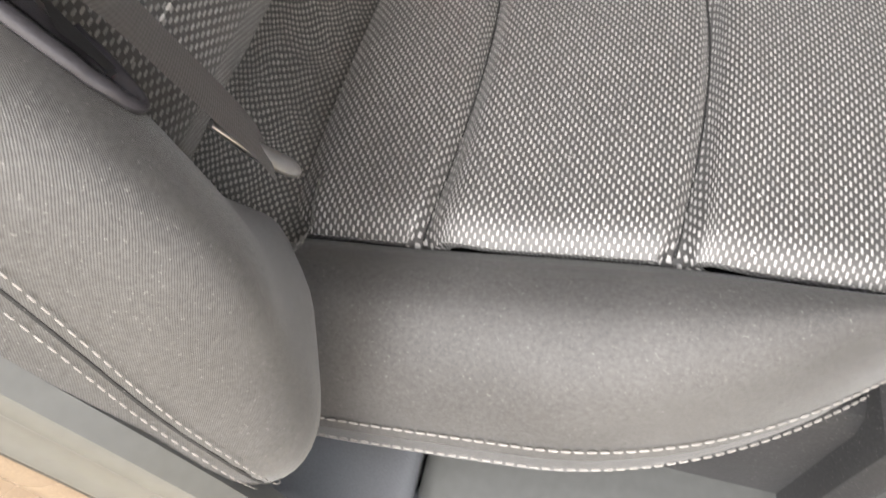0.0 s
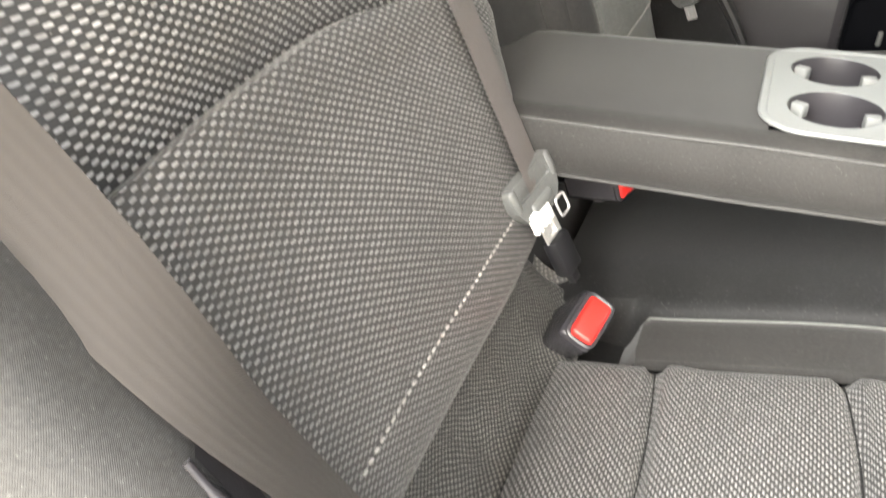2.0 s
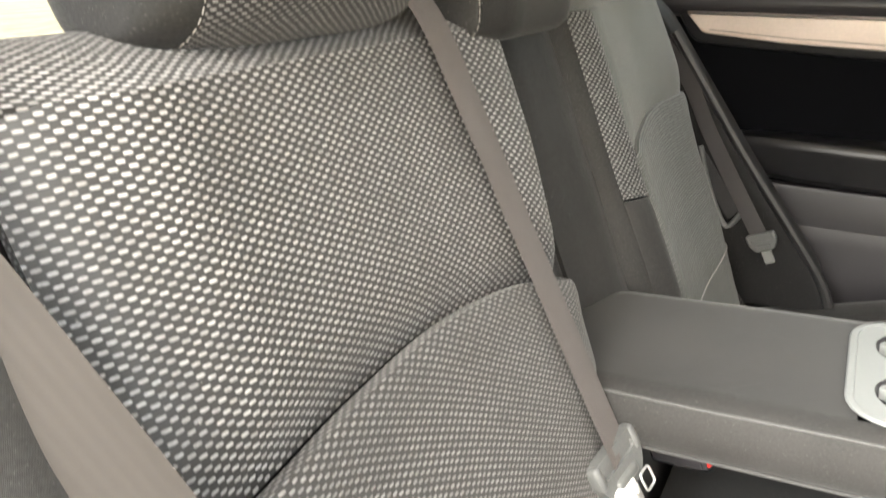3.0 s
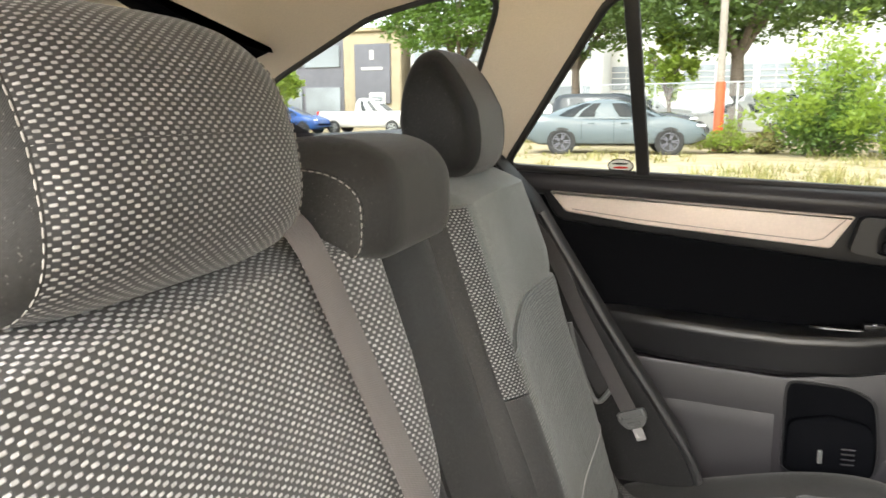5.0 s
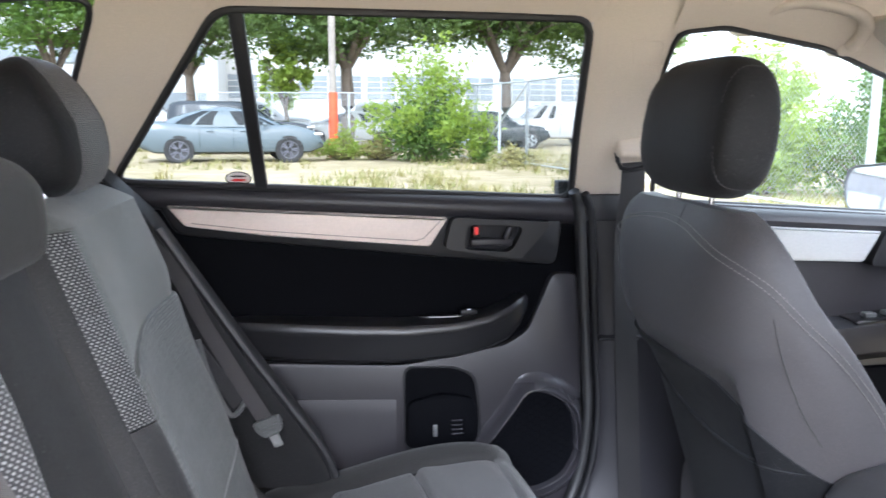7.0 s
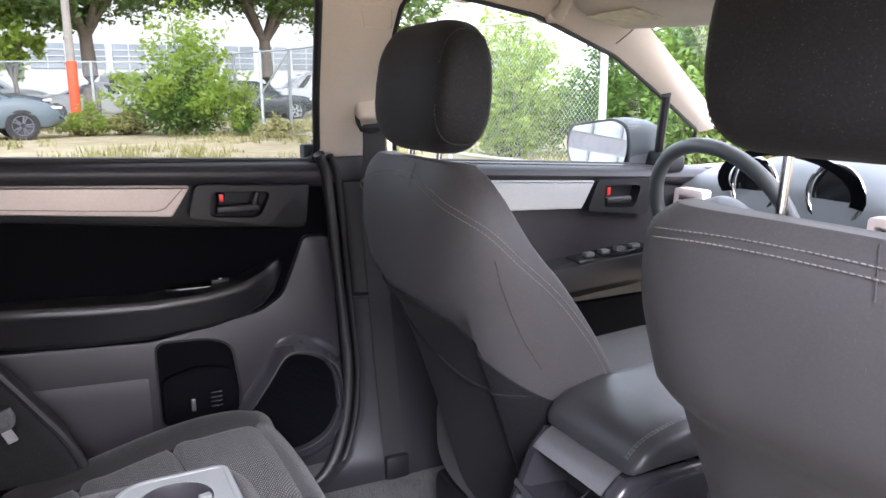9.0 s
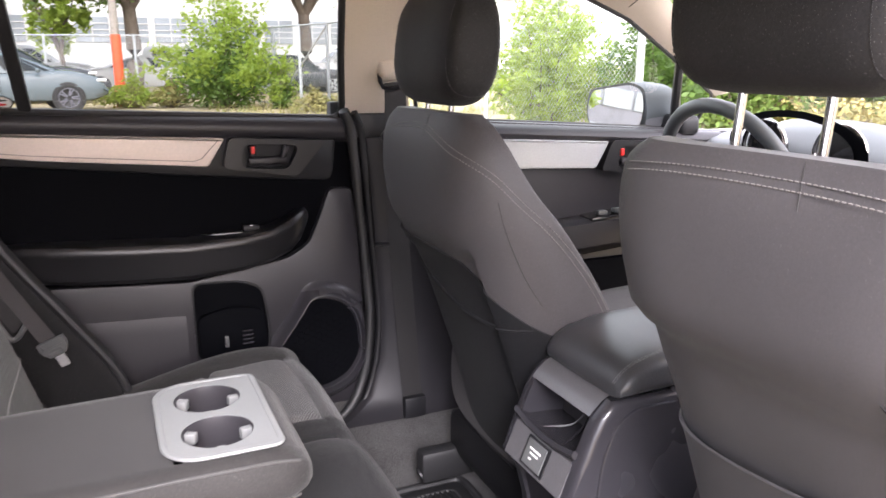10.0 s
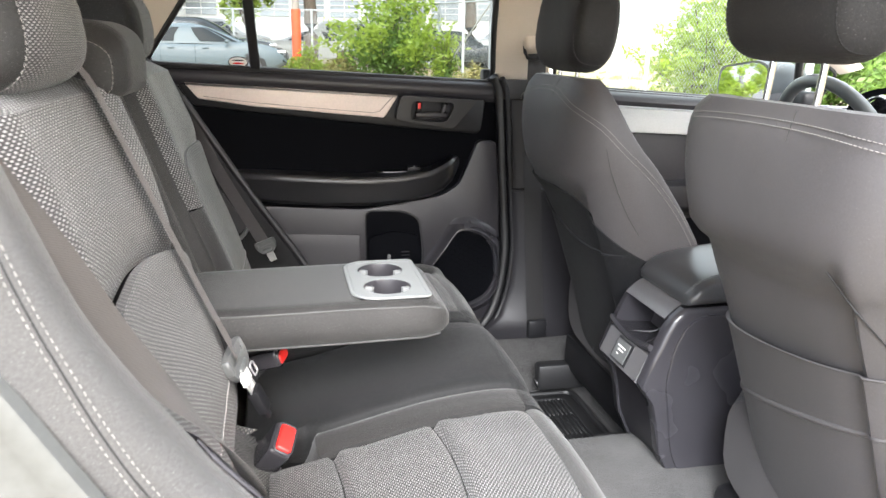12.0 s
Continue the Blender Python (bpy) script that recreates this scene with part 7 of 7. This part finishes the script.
def tree(x, y, height, spread, trunk_r, seed, label, material, crown_low=0.42, leaves=9000, size=0.16):
    rnd = random.Random(seed)
    t = thing("tree", (x, y, GROUND), label, "tree", "trees")
    b = bmesh.new()
    fork = GROUND + height * 0.33
    trunk = curve([(x, y, GROUND - 0.1), (x + 0.1, y, GROUND + height * 0.15), (x + 0.05, y, fork)], 8)
    tube(b, trunk, [trunk_r * (1.25 - 0.06 * k) for k in range(8)], 10)
    for k in range(6):
        a = k * 1.05 + rnd.uniform(-0.3, 0.3)
        e = spread * rnd.uniform(0.55, 0.9)
        tip = (x + math.cos(a) * e, y + math.sin(a) * e * 0.7, GROUND + height * rnd.uniform(0.6, 0.9))
        midp = (x + math.cos(a) * e * 0.35, y + math.sin(a) * e * 0.3, GROUND + height * 0.52)
        limb = curve([(x + 0.05, y, fork - 0.1), midp, tip], 9)
        tube(b, limb, [trunk_r * (0.62 - 0.065 * q) for q in range(9)], 8)
        for s in range(3):
            base = limb[3 + s]
            off = Vector((rnd.uniform(-1, 1), rnd.uniform(-1, 1), rnd.uniform(0, 1))) * spread * 0.35
            tube(b, [base, base + off * 0.5 + Vector((0, 0, 0.1)), base + off], [trunk_r * 0.22, trunk_r * 0.15, trunk_r * 0.05], 6)
    part("trunk", b, BARK, t, "forked bark-covered trunk")
    low = GROUND + height * crown_low
    leaf_mesh("crown", leaf_cloud((x, y, (low + GROUND + height) / 2), (spread, spread * 0.8, (GROUND + height - low) / 2), leaves, size, seed), material, t)
    return t


def bush(x, y, height, spread, seed, label, leaves=5000, size=0.09, material=None, inner=None):
    """Upright sprigs from one foot, leaves set along each, with an uneven spiky outline."""
    rnd = random.Random(seed)
    t = thing("bush", (x, y, GROUND), label, "bush", "bushes")
    b = bmesh.new()
    verts, faces, tips_v, tips_f = [], [], [], []
    count = 46
    for k in range(count):
        a = rnd.uniform(0, 6.283)
        out = rnd.random() ** 0.7
        e = spread * out
        h = height * (1.0 - 0.70 * out ** 0.9) * rnd.uniform(0.6, 1.08)
        mid = (x + math.cos(a) * e * 0.55, y + math.sin(a) * e * 0.55, GROUND + h * 0.55)
        tip = (x + math.cos(a) * e + rnd.gauss(0, 0.1), y + math.sin(a) * e + rnd.gauss(0, 0.1), GROUND + h)
        stem = curve([(x + rnd.gauss(0, 0.08), y + rnd.gauss(0, 0.08), GROUND - 0.05), mid, tip], 8)
        if k < 26:
            tube(b, stem, [0.022 - 0.0027 * q for q in range(8)], 5)
        for q in range(leaves // count):
            f = 0.12 + 0.88 * rnd.random() ** 0.8
            i = min(6, int(f * 7))
            o = stem[i].lerp(stem[i + 1], f * 7 - i)
            wide = 0.17 * spread * (1.15 - 0.95 * f) + 0.035
            p = o + Vector((rnd.gauss(0, wide), rnd.gauss(0, wide), rnd.gauss(0, wide * 0.7)))
            if p.z < GROUND + 0.02:
                continue
            u = Vector((rnd.gauss(0, 1), rnd.gauss(0, 1), rnd.gauss(0.2, 0.7))).normalized()
            w = u.cross(Vector((rnd.gauss(0, 1), rnd.gauss(0, 1), rnd.gauss(0, 1)))).normalized()
            s = size * rnd.uniform(0.5, 1.3)
            # outer leaves go to the tip mesh, mostly in a lighter green
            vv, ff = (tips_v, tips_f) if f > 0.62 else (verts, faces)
            n0 = len(vv)
            vv += [p - u * s, p + w * s * 0.4, p + u * s, p - w * s * 0.4]
            ff.append((n0, n0 + 1, n0 + 2, n0 + 3))
    part("stems", b, BARK, t)
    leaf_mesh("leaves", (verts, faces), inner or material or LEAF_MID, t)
    leaf_mesh("tip_leaves", (tips_v, tips_f), material or LEAF, t)
    return t


def car(x, y, paint, label, category="car", length=4.6, height=1.44, kind="sedan", heading=1, width=1.8, wheel_r=0.33, yaw=0.0):
    """A parked vehicle, nose towards +x when heading is 1: tapered body, glass cabin under a painted roof, wheels and lamps."""
    t = thing("parked_" + ("car" if kind != "pickup" else "truck"), (x, y, GROUND), label, category, "parked cars")
    L, H, hw = length, height, width / 2
    m = Matrix.Translation((x, y, GROUND)) @ Matrix.Rotation(radians(yaw) + (0.0 if heading > 0 else math.pi), 4, "Z")
    if kind == "sedan":
        deck = ([-0.5, -0.485, -0.44, -0.34, -0.2, 0.0, 0.2, 0.30, 0.42, 0.475, 0.5], [0.50, 0.66, 0.725, 0.715, 0.665, 0.645, 0.665, 0.685, 0.60, 0.52, 0.36])
        cabin = [(0.0, -0.42, 0.30), (0.35, -0.35, 0.215), (0.70, -0.24, 0.12), (0.92, -0.15, 0.05), (1.0, -0.08, -0.01)]
        belt, wheels, pillars = 0.655, (-0.295, 0.30), (-0.02, -0.185, 0.13)
    elif kind == "suv":
        deck = ([-0.5, -0.49, -0.44, -0.2, 0.1, 0.25, 0.42, 0.485, 0.5], [0.42, 0.60, 0.62, 0.61, 0.61, 0.63, 0.585, 0.50, 0.34])
        cabin = [(0.0, -0.49, 0.24), (0.4, -0.485, 0.165), (0.75, -0.47, 0.09), (0.93, -0.45, 0.04), (1.0, -0.40, 0.0)]
        belt, wheels, pillars = 0.60, (-0.30, 0.31), (0.0, -0.2, -0.36)
    else:
        deck = ([-0.5, -0.495, -0.45, -0.1, 0.1, 0.25, 0.42, 0.485, 0.5], [0.42, 0.60, 0.61, 0.61, 0.61, 0.625, 0.60, 0.54, 0.36])
        cabin = [(0.0, -0.10, 0.25), (0.4, -0.095, 0.18), (0.75, -0.085, 0.12), (0.93, -0.07, 0.08), (1.0, -0.04, 0.05)]
        belt, wheels, pillars = 0.60, (-0.30, 0.31), (0.06,)
    def wide(a):
        return hw * (1 - 0.16 * max(0.0, abs(a) - 0.36) / 0.14 * min(1.0, max(0.0, abs(a) - 0.36) / 0.14))
    rings = []
    for k in range(41):
        a = -0.5 + k / 40
        w, top = wide(a), smooth(a, *deck) * H
        low = (0.17 + 0.10 * max(0.0, abs(a) - 0.42) / 0.08) * H
        half = [(0.0, low), (0.80, low), (0.93, low + 0.03 * H), (0.985, low + 0.10 * H), (1.0, low + 0.5 * (top - low)), (0.985, low + 0.72 * (top - low)), (0.955, top - 0.05 * H), (0.90, top - 0.012 * H), (0.6, top), (0.0, top + 0.012 * H)]
        pts = [(a * L, w * q, z) for q, z in half] + [(a * L, -w * q, z) for q, z in half[-2:0:-1]]
        rings.append([m @ Vector(p) for p in pts])
    body = part("body", loft(rings), paint, t)
    def cab(f, u, v, grow=0.0):
        """A point of the cabin: f up from the belt line, u round it."""
        hs = [c[0] for c in cabin]
        r0, r1 = smooth(f, hs, [c[1] for c in cabin]) * L, smooth(f, hs, [c[2] for c in cabin]) * L
        w = hw * (0.925 - 0.20 * f - 0.06 * max(0.0, f - 0.85) / 0.15) + grow
        c, q = math.cos(u), math.sin(u)
        return m @ Vector(((r0 + r1) / 2 + ((r1 - r0) / 2 + grow) * math.copysign(abs(c) ** 0.45, c), w * math.copysign(abs(q) ** 0.30, q), belt * H + (0.985 - belt) * H * f + v))
    us = [2 * math.pi * k / 48 for k in range(48)]
    roof = loft([[cab(f, u, v, g) for u in us] for f, v, g in ((0.0, -0.02, 0.0), (0.25, -0.01, 0.0), (0.5, 0.0, 0.0), (0.75, 0.0, 0.0), (0.92, 0.0, 0.0), (0.985, 0.008, -0.01), (1.0, 0.014, -0.12))])
    cabin_part = part("cabin", roof, paint, t)
    back = m.inverted()
    def pane(u0, u1, f0, f1):
        n = 14
        b = loft([[cab(f, u0 + (u1 - u0) * k / n, 0.0, 0.007) for k in range(n + 1)] for f in (f0, (f0 + f1) / 2, f1)], closed=False, cap=False)
        part("pane", b, CAR_GLASS, cabin_part)
    def turn_at(a, f=0.4):
        return min([0.05 + 3.04 * k / 200 for k in range(201)], key=lambda u: abs((back @ cab(f, u, 0.0)).x - a * L))
    stops = [turn_at(a) for a in sorted(pillars, reverse=True)]
    ends = [max(0.28, turn_at(cabin[1][2] - 0.055))] + stops + [min(2.86, turn_at(cabin[1][1] + 0.075))]
    for side in (-1, 1):
        for u0, u1 in zip(ends, ends[1:]):
            if u1 - u0 > 0.1:
                pane(side * (u0 + 0.03), side * (u1 - 0.03), 0.07, 0.80)
    pane(-0.16, 0.16, 0.08, 0.86)
    pane(math.pi - 0.16, math.pi + 0.16, 0.10, 0.84)
    for a in wheels:
        for side in (-1, 1):
            cx, cy = a * L, side * (hw - 0.015)
            b = bmesh.new()
            loft([[m @ Vector((cx + wheel_r * k * math.cos(q), cy + side * d, wheel_r + wheel_r * k * math.sin(q))) for q in us] for k, d in ((1.13, -0.05), (1.13, 0.012), (1.06, 0.014))], bm=b)
            part("wheel_arch", b, RUBBER, body, "dark wheel arch")
            b = bmesh.new()
            loft([[m @ Vector((cx + wheel_r * k * math.cos(q), cy + side * d, wheel_r + wheel_r * k * math.sin(q))) for q in us] for k, d in ((0.97, -0.20), (1.0, -0.15), (1.0, 0.0), (0.96, 0.026), (0.72, 0.03), (0.68, 0.022))], bm=b)
            w = part("wheel", b, RUBBER, t, "black tyre")
            b = bmesh.new()
            for k in range(5):
                for dq in (-0.16, 0.16):
                    an = 2 * math.pi * k / 5 + dq
                    tube(b, [m @ Vector((cx + 0.05 * math.cos(an), cy + side * 0.03, wheel_r + 0.05 * math.sin(an))), m @ Vector((cx + wheel_r * 0.67 * math.cos(an), cy + side * 0.03, wheel_r + wheel_r * 0.67 * math.sin(an)))], [0.026, 0.018], 5)
            tube(b, [m @ Vector((cx + wheel_r * 0.69 * math.cos(q), cy + side * 0.028, wheel_r + wheel_r * 0.69 * math.sin(q))) for q in us + us[:1]], 0.014, 5, cap=False)
            part("rim", b, SLATE if kind == "sedan" else GALV, w, "grey alloy rim")
    turn = m.to_3x3().to_4x4()
    for side in (-1, 1):
        for a, c, mt, nm, size in ((0.468, 0.515, WHITE, "headlight", (0.24, 0.10, 0.07)), (-0.478, 0.62 if kind == "sedan" else 0.55, RED, "tail_light", (0.26 if kind == "sedan" else 0.12, 0.10, 0.09 if kind == "sedan" else 0.30))):
            b = bmesh.new()
            rbox(b, tuple(m @ Vector((a * L, side * (wide(a) - 0.048), c * H))), size, 0.03, 3, turn)
            part(nm, b, mt, body)
        for a in ((-0.13, 0.05) if kind != "pickup" else (0.0,)):
            b = bmesh.new()
            rbox(b, tuple(m @ Vector((a * L, side * (hw + 0.002), 0.57 * H))), (0.17, 0.03, 0.028), 0.010, 2, turn)
            part("door_handle", b, paint, body)
            b = bmesh.new()
            tube(b, [m @ Vector(((a - 0.055) * L, side * (hw * q + 0.001), z * H)) for q, z in ((0.986, 0.28), (1.0, 0.40), (0.99, 0.52), (0.955, 0.61))], 0.006, 4)
            part("door_gap", b, CAR_DARK, body)
        b = bmesh.new()
        rbox(b, tuple(m @ Vector((0.165 * L, side * (hw + 0.07), 0.685 * H))), (0.10, 0.16, 0.10), 0.035, 3, turn)
        part("door_mirror", b, paint, body)
    return t


car(-2.05, 20.6, CAR_BLUE, "grey-blue sedan parked on the dirt lot", length=4.65, height=1.44, yaw=9)
car(-5.9, 27.5, CAR_WHITE, "white van parked behind the sedan", "van", 5.2, 1.95, "suv")
car(-2.2, 25.2, CAR_DARK, "dark sport utility car parked behind the sedan", "car", 4.7, 1.70, "suv")
car(1.6, 33, CAR_WHITE, "white car parked behind the fence", "car", 4.6, 1.5, "sedan", -1)
car(10.6, 33, CAR_WHITE, "white pickup truck parked behind the fence", "truck", 5.6, 1.95, "pickup", -1)
car(-2.5, 38, CAR_WHITE, "white van parked far behind the fence", "van", 5.2, 2.0, "suv")
car(4.6, 38, CAR_WHITE, "white van parked far behind the fence", "van", 5.2, 2.0, "suv")
car(7.3, 30, CAR_DARK, "dark car parked behind the gate", "car", 4.5, 1.5, "suv")
car(-17.0, 38, CAR_WHITE, "white pickup truck parked across the lot", "truck", 5.6, 1.9, "pickup", 1)
car(-20.8, 36, CAR_COBALT, "bright blue car parked across the lot", "car", 4.3, 1.45, "sedan", 1)
car(-15.0, 47, CAR_DARK, "dark truck parked before the dealership", "truck", 5.2, 1.9, "suv", 1)

pole = thing("utility_pole", (0.68, 22.0, GROUND), "weathered wooden pole with an orange base sleeve", "utility pole")
b = bmesh.new()
tube(b, [(0.68, 22, GROUND), (0.66, 22, 9.0)], [0.11, 0.085], 12)
part("shaft", b, POLE, pole)
b = bmesh.new()
tube(b, [(0.68, 22, GROUND), (0.68, 22, 2.15)], [0.135, 0.135], 14)
part("sleeve", b, ORANGE, pole, "orange guard sleeve")

tree(1.35, 30, 9.5, 5.4, 0.27, 3, "leafy shade tree behind the fence", LEAF_DARK, 0.36, 30000, 0.125)
tree(-1.0, 29.5, 4.6, 1.0, 0.09, 5, "slim young tree behind the parked cars", LEAF, 0.30, 3800, 0.11)
tree(-5.2, 34, 9.0, 4.4, 0.2, 6, "shade tree behind the parked cars", LEAF_DARK, 0.40, 18000, 0.13)
tree(8.0, 31, 9.5, 5.2, 0.26, 8, "large forked shade tree behind the fence", LEAF_DARK, 0.42, 26000, 0.125)
tree(13.5, 34, 9.5, 4.5, 0.22, 9, "shade tree behind the fence", LEAF_DARK, 0.36, 16000, 0.14)
tree(-10.6, 34, 9.0, 4.2, 0.2, 12, "leafy tree at the edge of the lot", LEAF_MID, 0.40, 16000, 0.13)
tree(-26.5, 44, 6.0, 2.2, 0.15, 14, "leafy tree before the dealership", LEAF, 0.25, 4500, 0.16)
bush(3.15, 20.3, 4.0, 2.0, 21, "tall green bush growing by the fence", 8600, 0.085)
bush(4.45, 19.0, 1.6, 0.42, 22, "small green shrub growing by the fence", 1500, 0.07)
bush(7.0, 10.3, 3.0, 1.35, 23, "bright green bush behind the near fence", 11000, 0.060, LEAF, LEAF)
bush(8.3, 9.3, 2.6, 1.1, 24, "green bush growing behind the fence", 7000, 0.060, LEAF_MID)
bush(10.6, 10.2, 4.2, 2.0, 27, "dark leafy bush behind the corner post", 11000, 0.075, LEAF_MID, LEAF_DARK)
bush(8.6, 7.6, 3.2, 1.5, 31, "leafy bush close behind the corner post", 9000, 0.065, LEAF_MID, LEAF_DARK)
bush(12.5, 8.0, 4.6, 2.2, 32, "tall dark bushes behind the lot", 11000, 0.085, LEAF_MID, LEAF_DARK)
bush(9.6, 7.4, 1.5, 1.6, 28, "weedy bushes beyond the wing mirror", 5000, 0.055, GRASS)
bush(0.9, 21.4, 1.0, 0.9, 25, "low weeds round the pole", 2600, 0.06, LEAF, GRASS)
bush(1.9, 21.3, 0.8, 0.8, 29, "low weeds beside the pole", 1800, 0.06, GRASS)
bush(5.0, 17.6, 0.6, 0.8, 26, "low weeds below the fence", 1600, 0.05, GRASS)

# chain-link fence
fence = thing("chain_link_fence", (4.0, 22.5, GROUND), "galvanised chain-link fence round the lot", "fence")
def fence_run(p0, p1, height, posts):
    p0, p1 = Vector(p0), Vector(p1)
    for k in range(posts + 1):
        p = p0.lerp(p1, k / posts)
        b = bmesh.new()
        tube(b, [(p.x, p.y, GROUND - 0.1), (p.x, p.y, GROUND + height + 0.03)], 0.04, 8)
        part("post", b, GALV, fence)
    for h in (height, 0.1):
        b = bmesh.new()
        tube(b, [(p0.x, p0.y, GROUND + h), (p1.x, p1.y, GROUND + h)], 0.022, 6)
        part("rail", b, GALV, fence)
    b = bmesh.new()
    d = (p1 - p0)
    n = int(d.length / 0.075)
    step = d / n
    m = int(height / 0.075)
    verts, faces = [], []
    nrm = d.normalized()
    for i in range(-m, n):
        for s in (1, -1):
            a0, a1 = (i, i + m) if s > 0 else (i + m, i)
            lo, hi = 0.0, 1.0
            f0, f1 = a0 / n, a1 / n
            if s > 0:
                lo = max(0.0, (0 - f0) / (f1 - f0))
                hi = min(1.0, (1 - f0) / (f1 - f0))
            else:
                lo = max(0.0, (f0 - 1) / (f0 - f1))
                hi = min(1.0, f0 / (f0 - f1))
            if hi <= lo:
                continue
            q = [p0 + d * (f0 + (f1 - f0) * f) + Vector((0, 0, height * f)) for f in (lo, hi)]
            k = len(verts)
            w = nrm * 0.003
            verts += [q[0] - w, q[0] + w, q[1] + w, q[1] - w]
            faces.append((k, k + 1, k + 2, k + 3))
    me = bpy.data.meshes.new("wire_mesh")
    me.from_pydata([(v.x, v.y, v.z + GROUND) for v in verts], [], faces)
    me.materials.append(GALV)
    tagged(attach(new("wire_mesh", me), fence), kind="stuff")
fence_run((-4.0, 28.0, 0), (4.0, 25.9, 0), 2.05, 3)
fence_run((4.0, 25.9, 0), (4.4, 19.6, 0), 2.05, 2)
fence_run((4.4, 19.6, 0), (5.2, 17.3, 0), 2.05, 2)
fence_run((5.2, 17.3, 0), (6.3, 7.0, 0), 2.05, 3)
b = bmesh.new()
tube(b, [(4.4, 19.6, GROUND + 0.1), (5.2, 17.3, GROUND + 2.0)], 0.022, 6)
part("brace", b, GALV, fence)
b = bmesh.new()
tube(b, [(6.3, 7.0, GROUND - 0.1), (6.3, 7.0, GROUND + 2.6)], 0.05, 12)
part("corner_post", b, GALV, fence, "thick galvanised corner post")

# long white service building with window bands
wb = thing("service_building", (5.0, 58, GROUND), "long white service building with bands of windows", "building")
part("wall", box((4.0, 62, 4.0), (70, 8, 7.6), 0.1, 1), CONCRETE_W, wb)
for k in range(26):
    x0 = -28 + 2.55 * k
    win = part("window", box((x0, 57.97, 3.75), (2.1, 0.1, 1.7), 0.03, 1), WINDOW_D, wb)
    for dz in (-0.42, 0.0, 0.42):
        part("glazing_bar", box((x0, 57.9, 3.75 + dz), (2.1, 0.06, 0.07), 0.01, 1), CONCRETE_W, win)
    part("glazing_bar", box((x0, 57.9, 3.75), (0.07, 0.06, 1.7), 0.01, 1), CONCRETE_W, win)

# dealership with tan cladding and dark panels
db = thing("dealership_building", (-24, 52, GROUND), "two-storey dealership with tan cladding and dark panels", "building")
part("wall", box((-23.3, 58, 3.8), (4.7, 10, 7.2), 0.1, 1), TAN, db)
part("coping", box((-23.3, 52.95, 7.45), (5.0, 0.5, 0.3), 0.05, 1), TAN, db)
part("showroom", box((-37.0, 58, 4.2), (22.5, 9.2, 8.0), 0.1, 1), SLATE, db)
for z0, h in ((5.3, 1.6), (1.7, 2.6)):
    for k in range(6):
        part("window", box((-27.6 - 3.3 * k, 53.35, z0 + 0.3), (3.0, 0.15, h), 0.03, 1), WINDOW_D, db)
part("dark_panel", box((-23.2, 52.95, 4.2), (2.9, 0.25, 4.4), 0.05, 1), SLATE, db)
part("sign_mark", box((-23.2, 52.80, 5.6), (0.35, 0.06, 0.7), 0.02, 1), CONCRETE_W, db)
part("sign_bar", box((-23.2, 52.80, 4.6), (1.7, 0.06, 0.22), 0.02, 1), CONCRETE_W, db)
part("entrance", box((-22.8, 52.85, 1.6), (1.3, 0.2, 2.5), 0.04, 1), CONCRETE_W, db)
part("entrance_door", box((-22.8, 52.7, 1.45), (0.9, 0.1, 2.1), 0.02, 1), WINDOW_D, db)
part("wing", box((-13.2, 57, 4.2), (14, 8, 8.0), 0.1, 1), CONCRETE_W, db)
for z0, h in ((5.3, 1.4), (2.0, 1.6)):
    for k in range(4):
        part("window", box((-18.4 + 3.3 * k, 52.95, z0 + 0.3), (3.0, 0.15, h), 0.03, 1), WINDOW_D, db)

# tall concrete wall ahead of the car
hw_ = thing("concrete_silo", (19, 9, GROUND), "tall pale concrete structure ahead of the car", "building")
part("wall", box((22.0, 8.5, 6), (5, 9, 12), 0.2, 1), CONCRETE_W, hw_)
for k in range(5):
    part("vent_slat", box((19.45, 8.2, 4.0 + 0.35 * k), (0.1, 0.9, 0.16), 0.02, 1), WINDOW_D, hw_)

# tufts of dry and green grass over the lot
rnd = random.Random(77)
tuft_v, tuft_f = [], []
for _ in range(4200):
    y = 5.5 + 22 * rnd.random() ** 1.2
    x = rnd.uniform(-0.9, 0.95) * y * 0.75 + 1.5
    if noise.noise((x * 0.35, y * 0.35, 4)) < -0.02:
        continue
    if 19.6 < y < 22.2 and -4.6 < x < 0.9:
        continue
    h = rnd.uniform(0.06, 0.26) * (1 + 0.6 * noise.noise((x * 0.3, y * 0.3, 8)))
    for k in range(7):
        a = rnd.uniform(0, 6.28)
        d = Vector((math.cos(a), math.sin(a), 0))
        o = Vector((x + rnd.gauss(0, 0.06), y + rnd.gauss(0, 0.06), GROUND))
        i0 = len(tuft_v)
        w = Vector((-d.y, d.x, 0)) * 0.011
        tuft_v += [o - w, o + w, o + d * h * 0.6 + Vector((0, 0, h))]
        tuft_f.append((i0, i0 + 1, i0 + 2))
me = bpy.data.meshes.new("dry_grass")
me.from_pydata([tuple(v) for v in tuft_v], [], tuft_f)
me.materials.append(GRASS)
tagged(new("dry_grass", me), "sparse dry grass tufts over the dirt lot", "grass", kind="stuff")
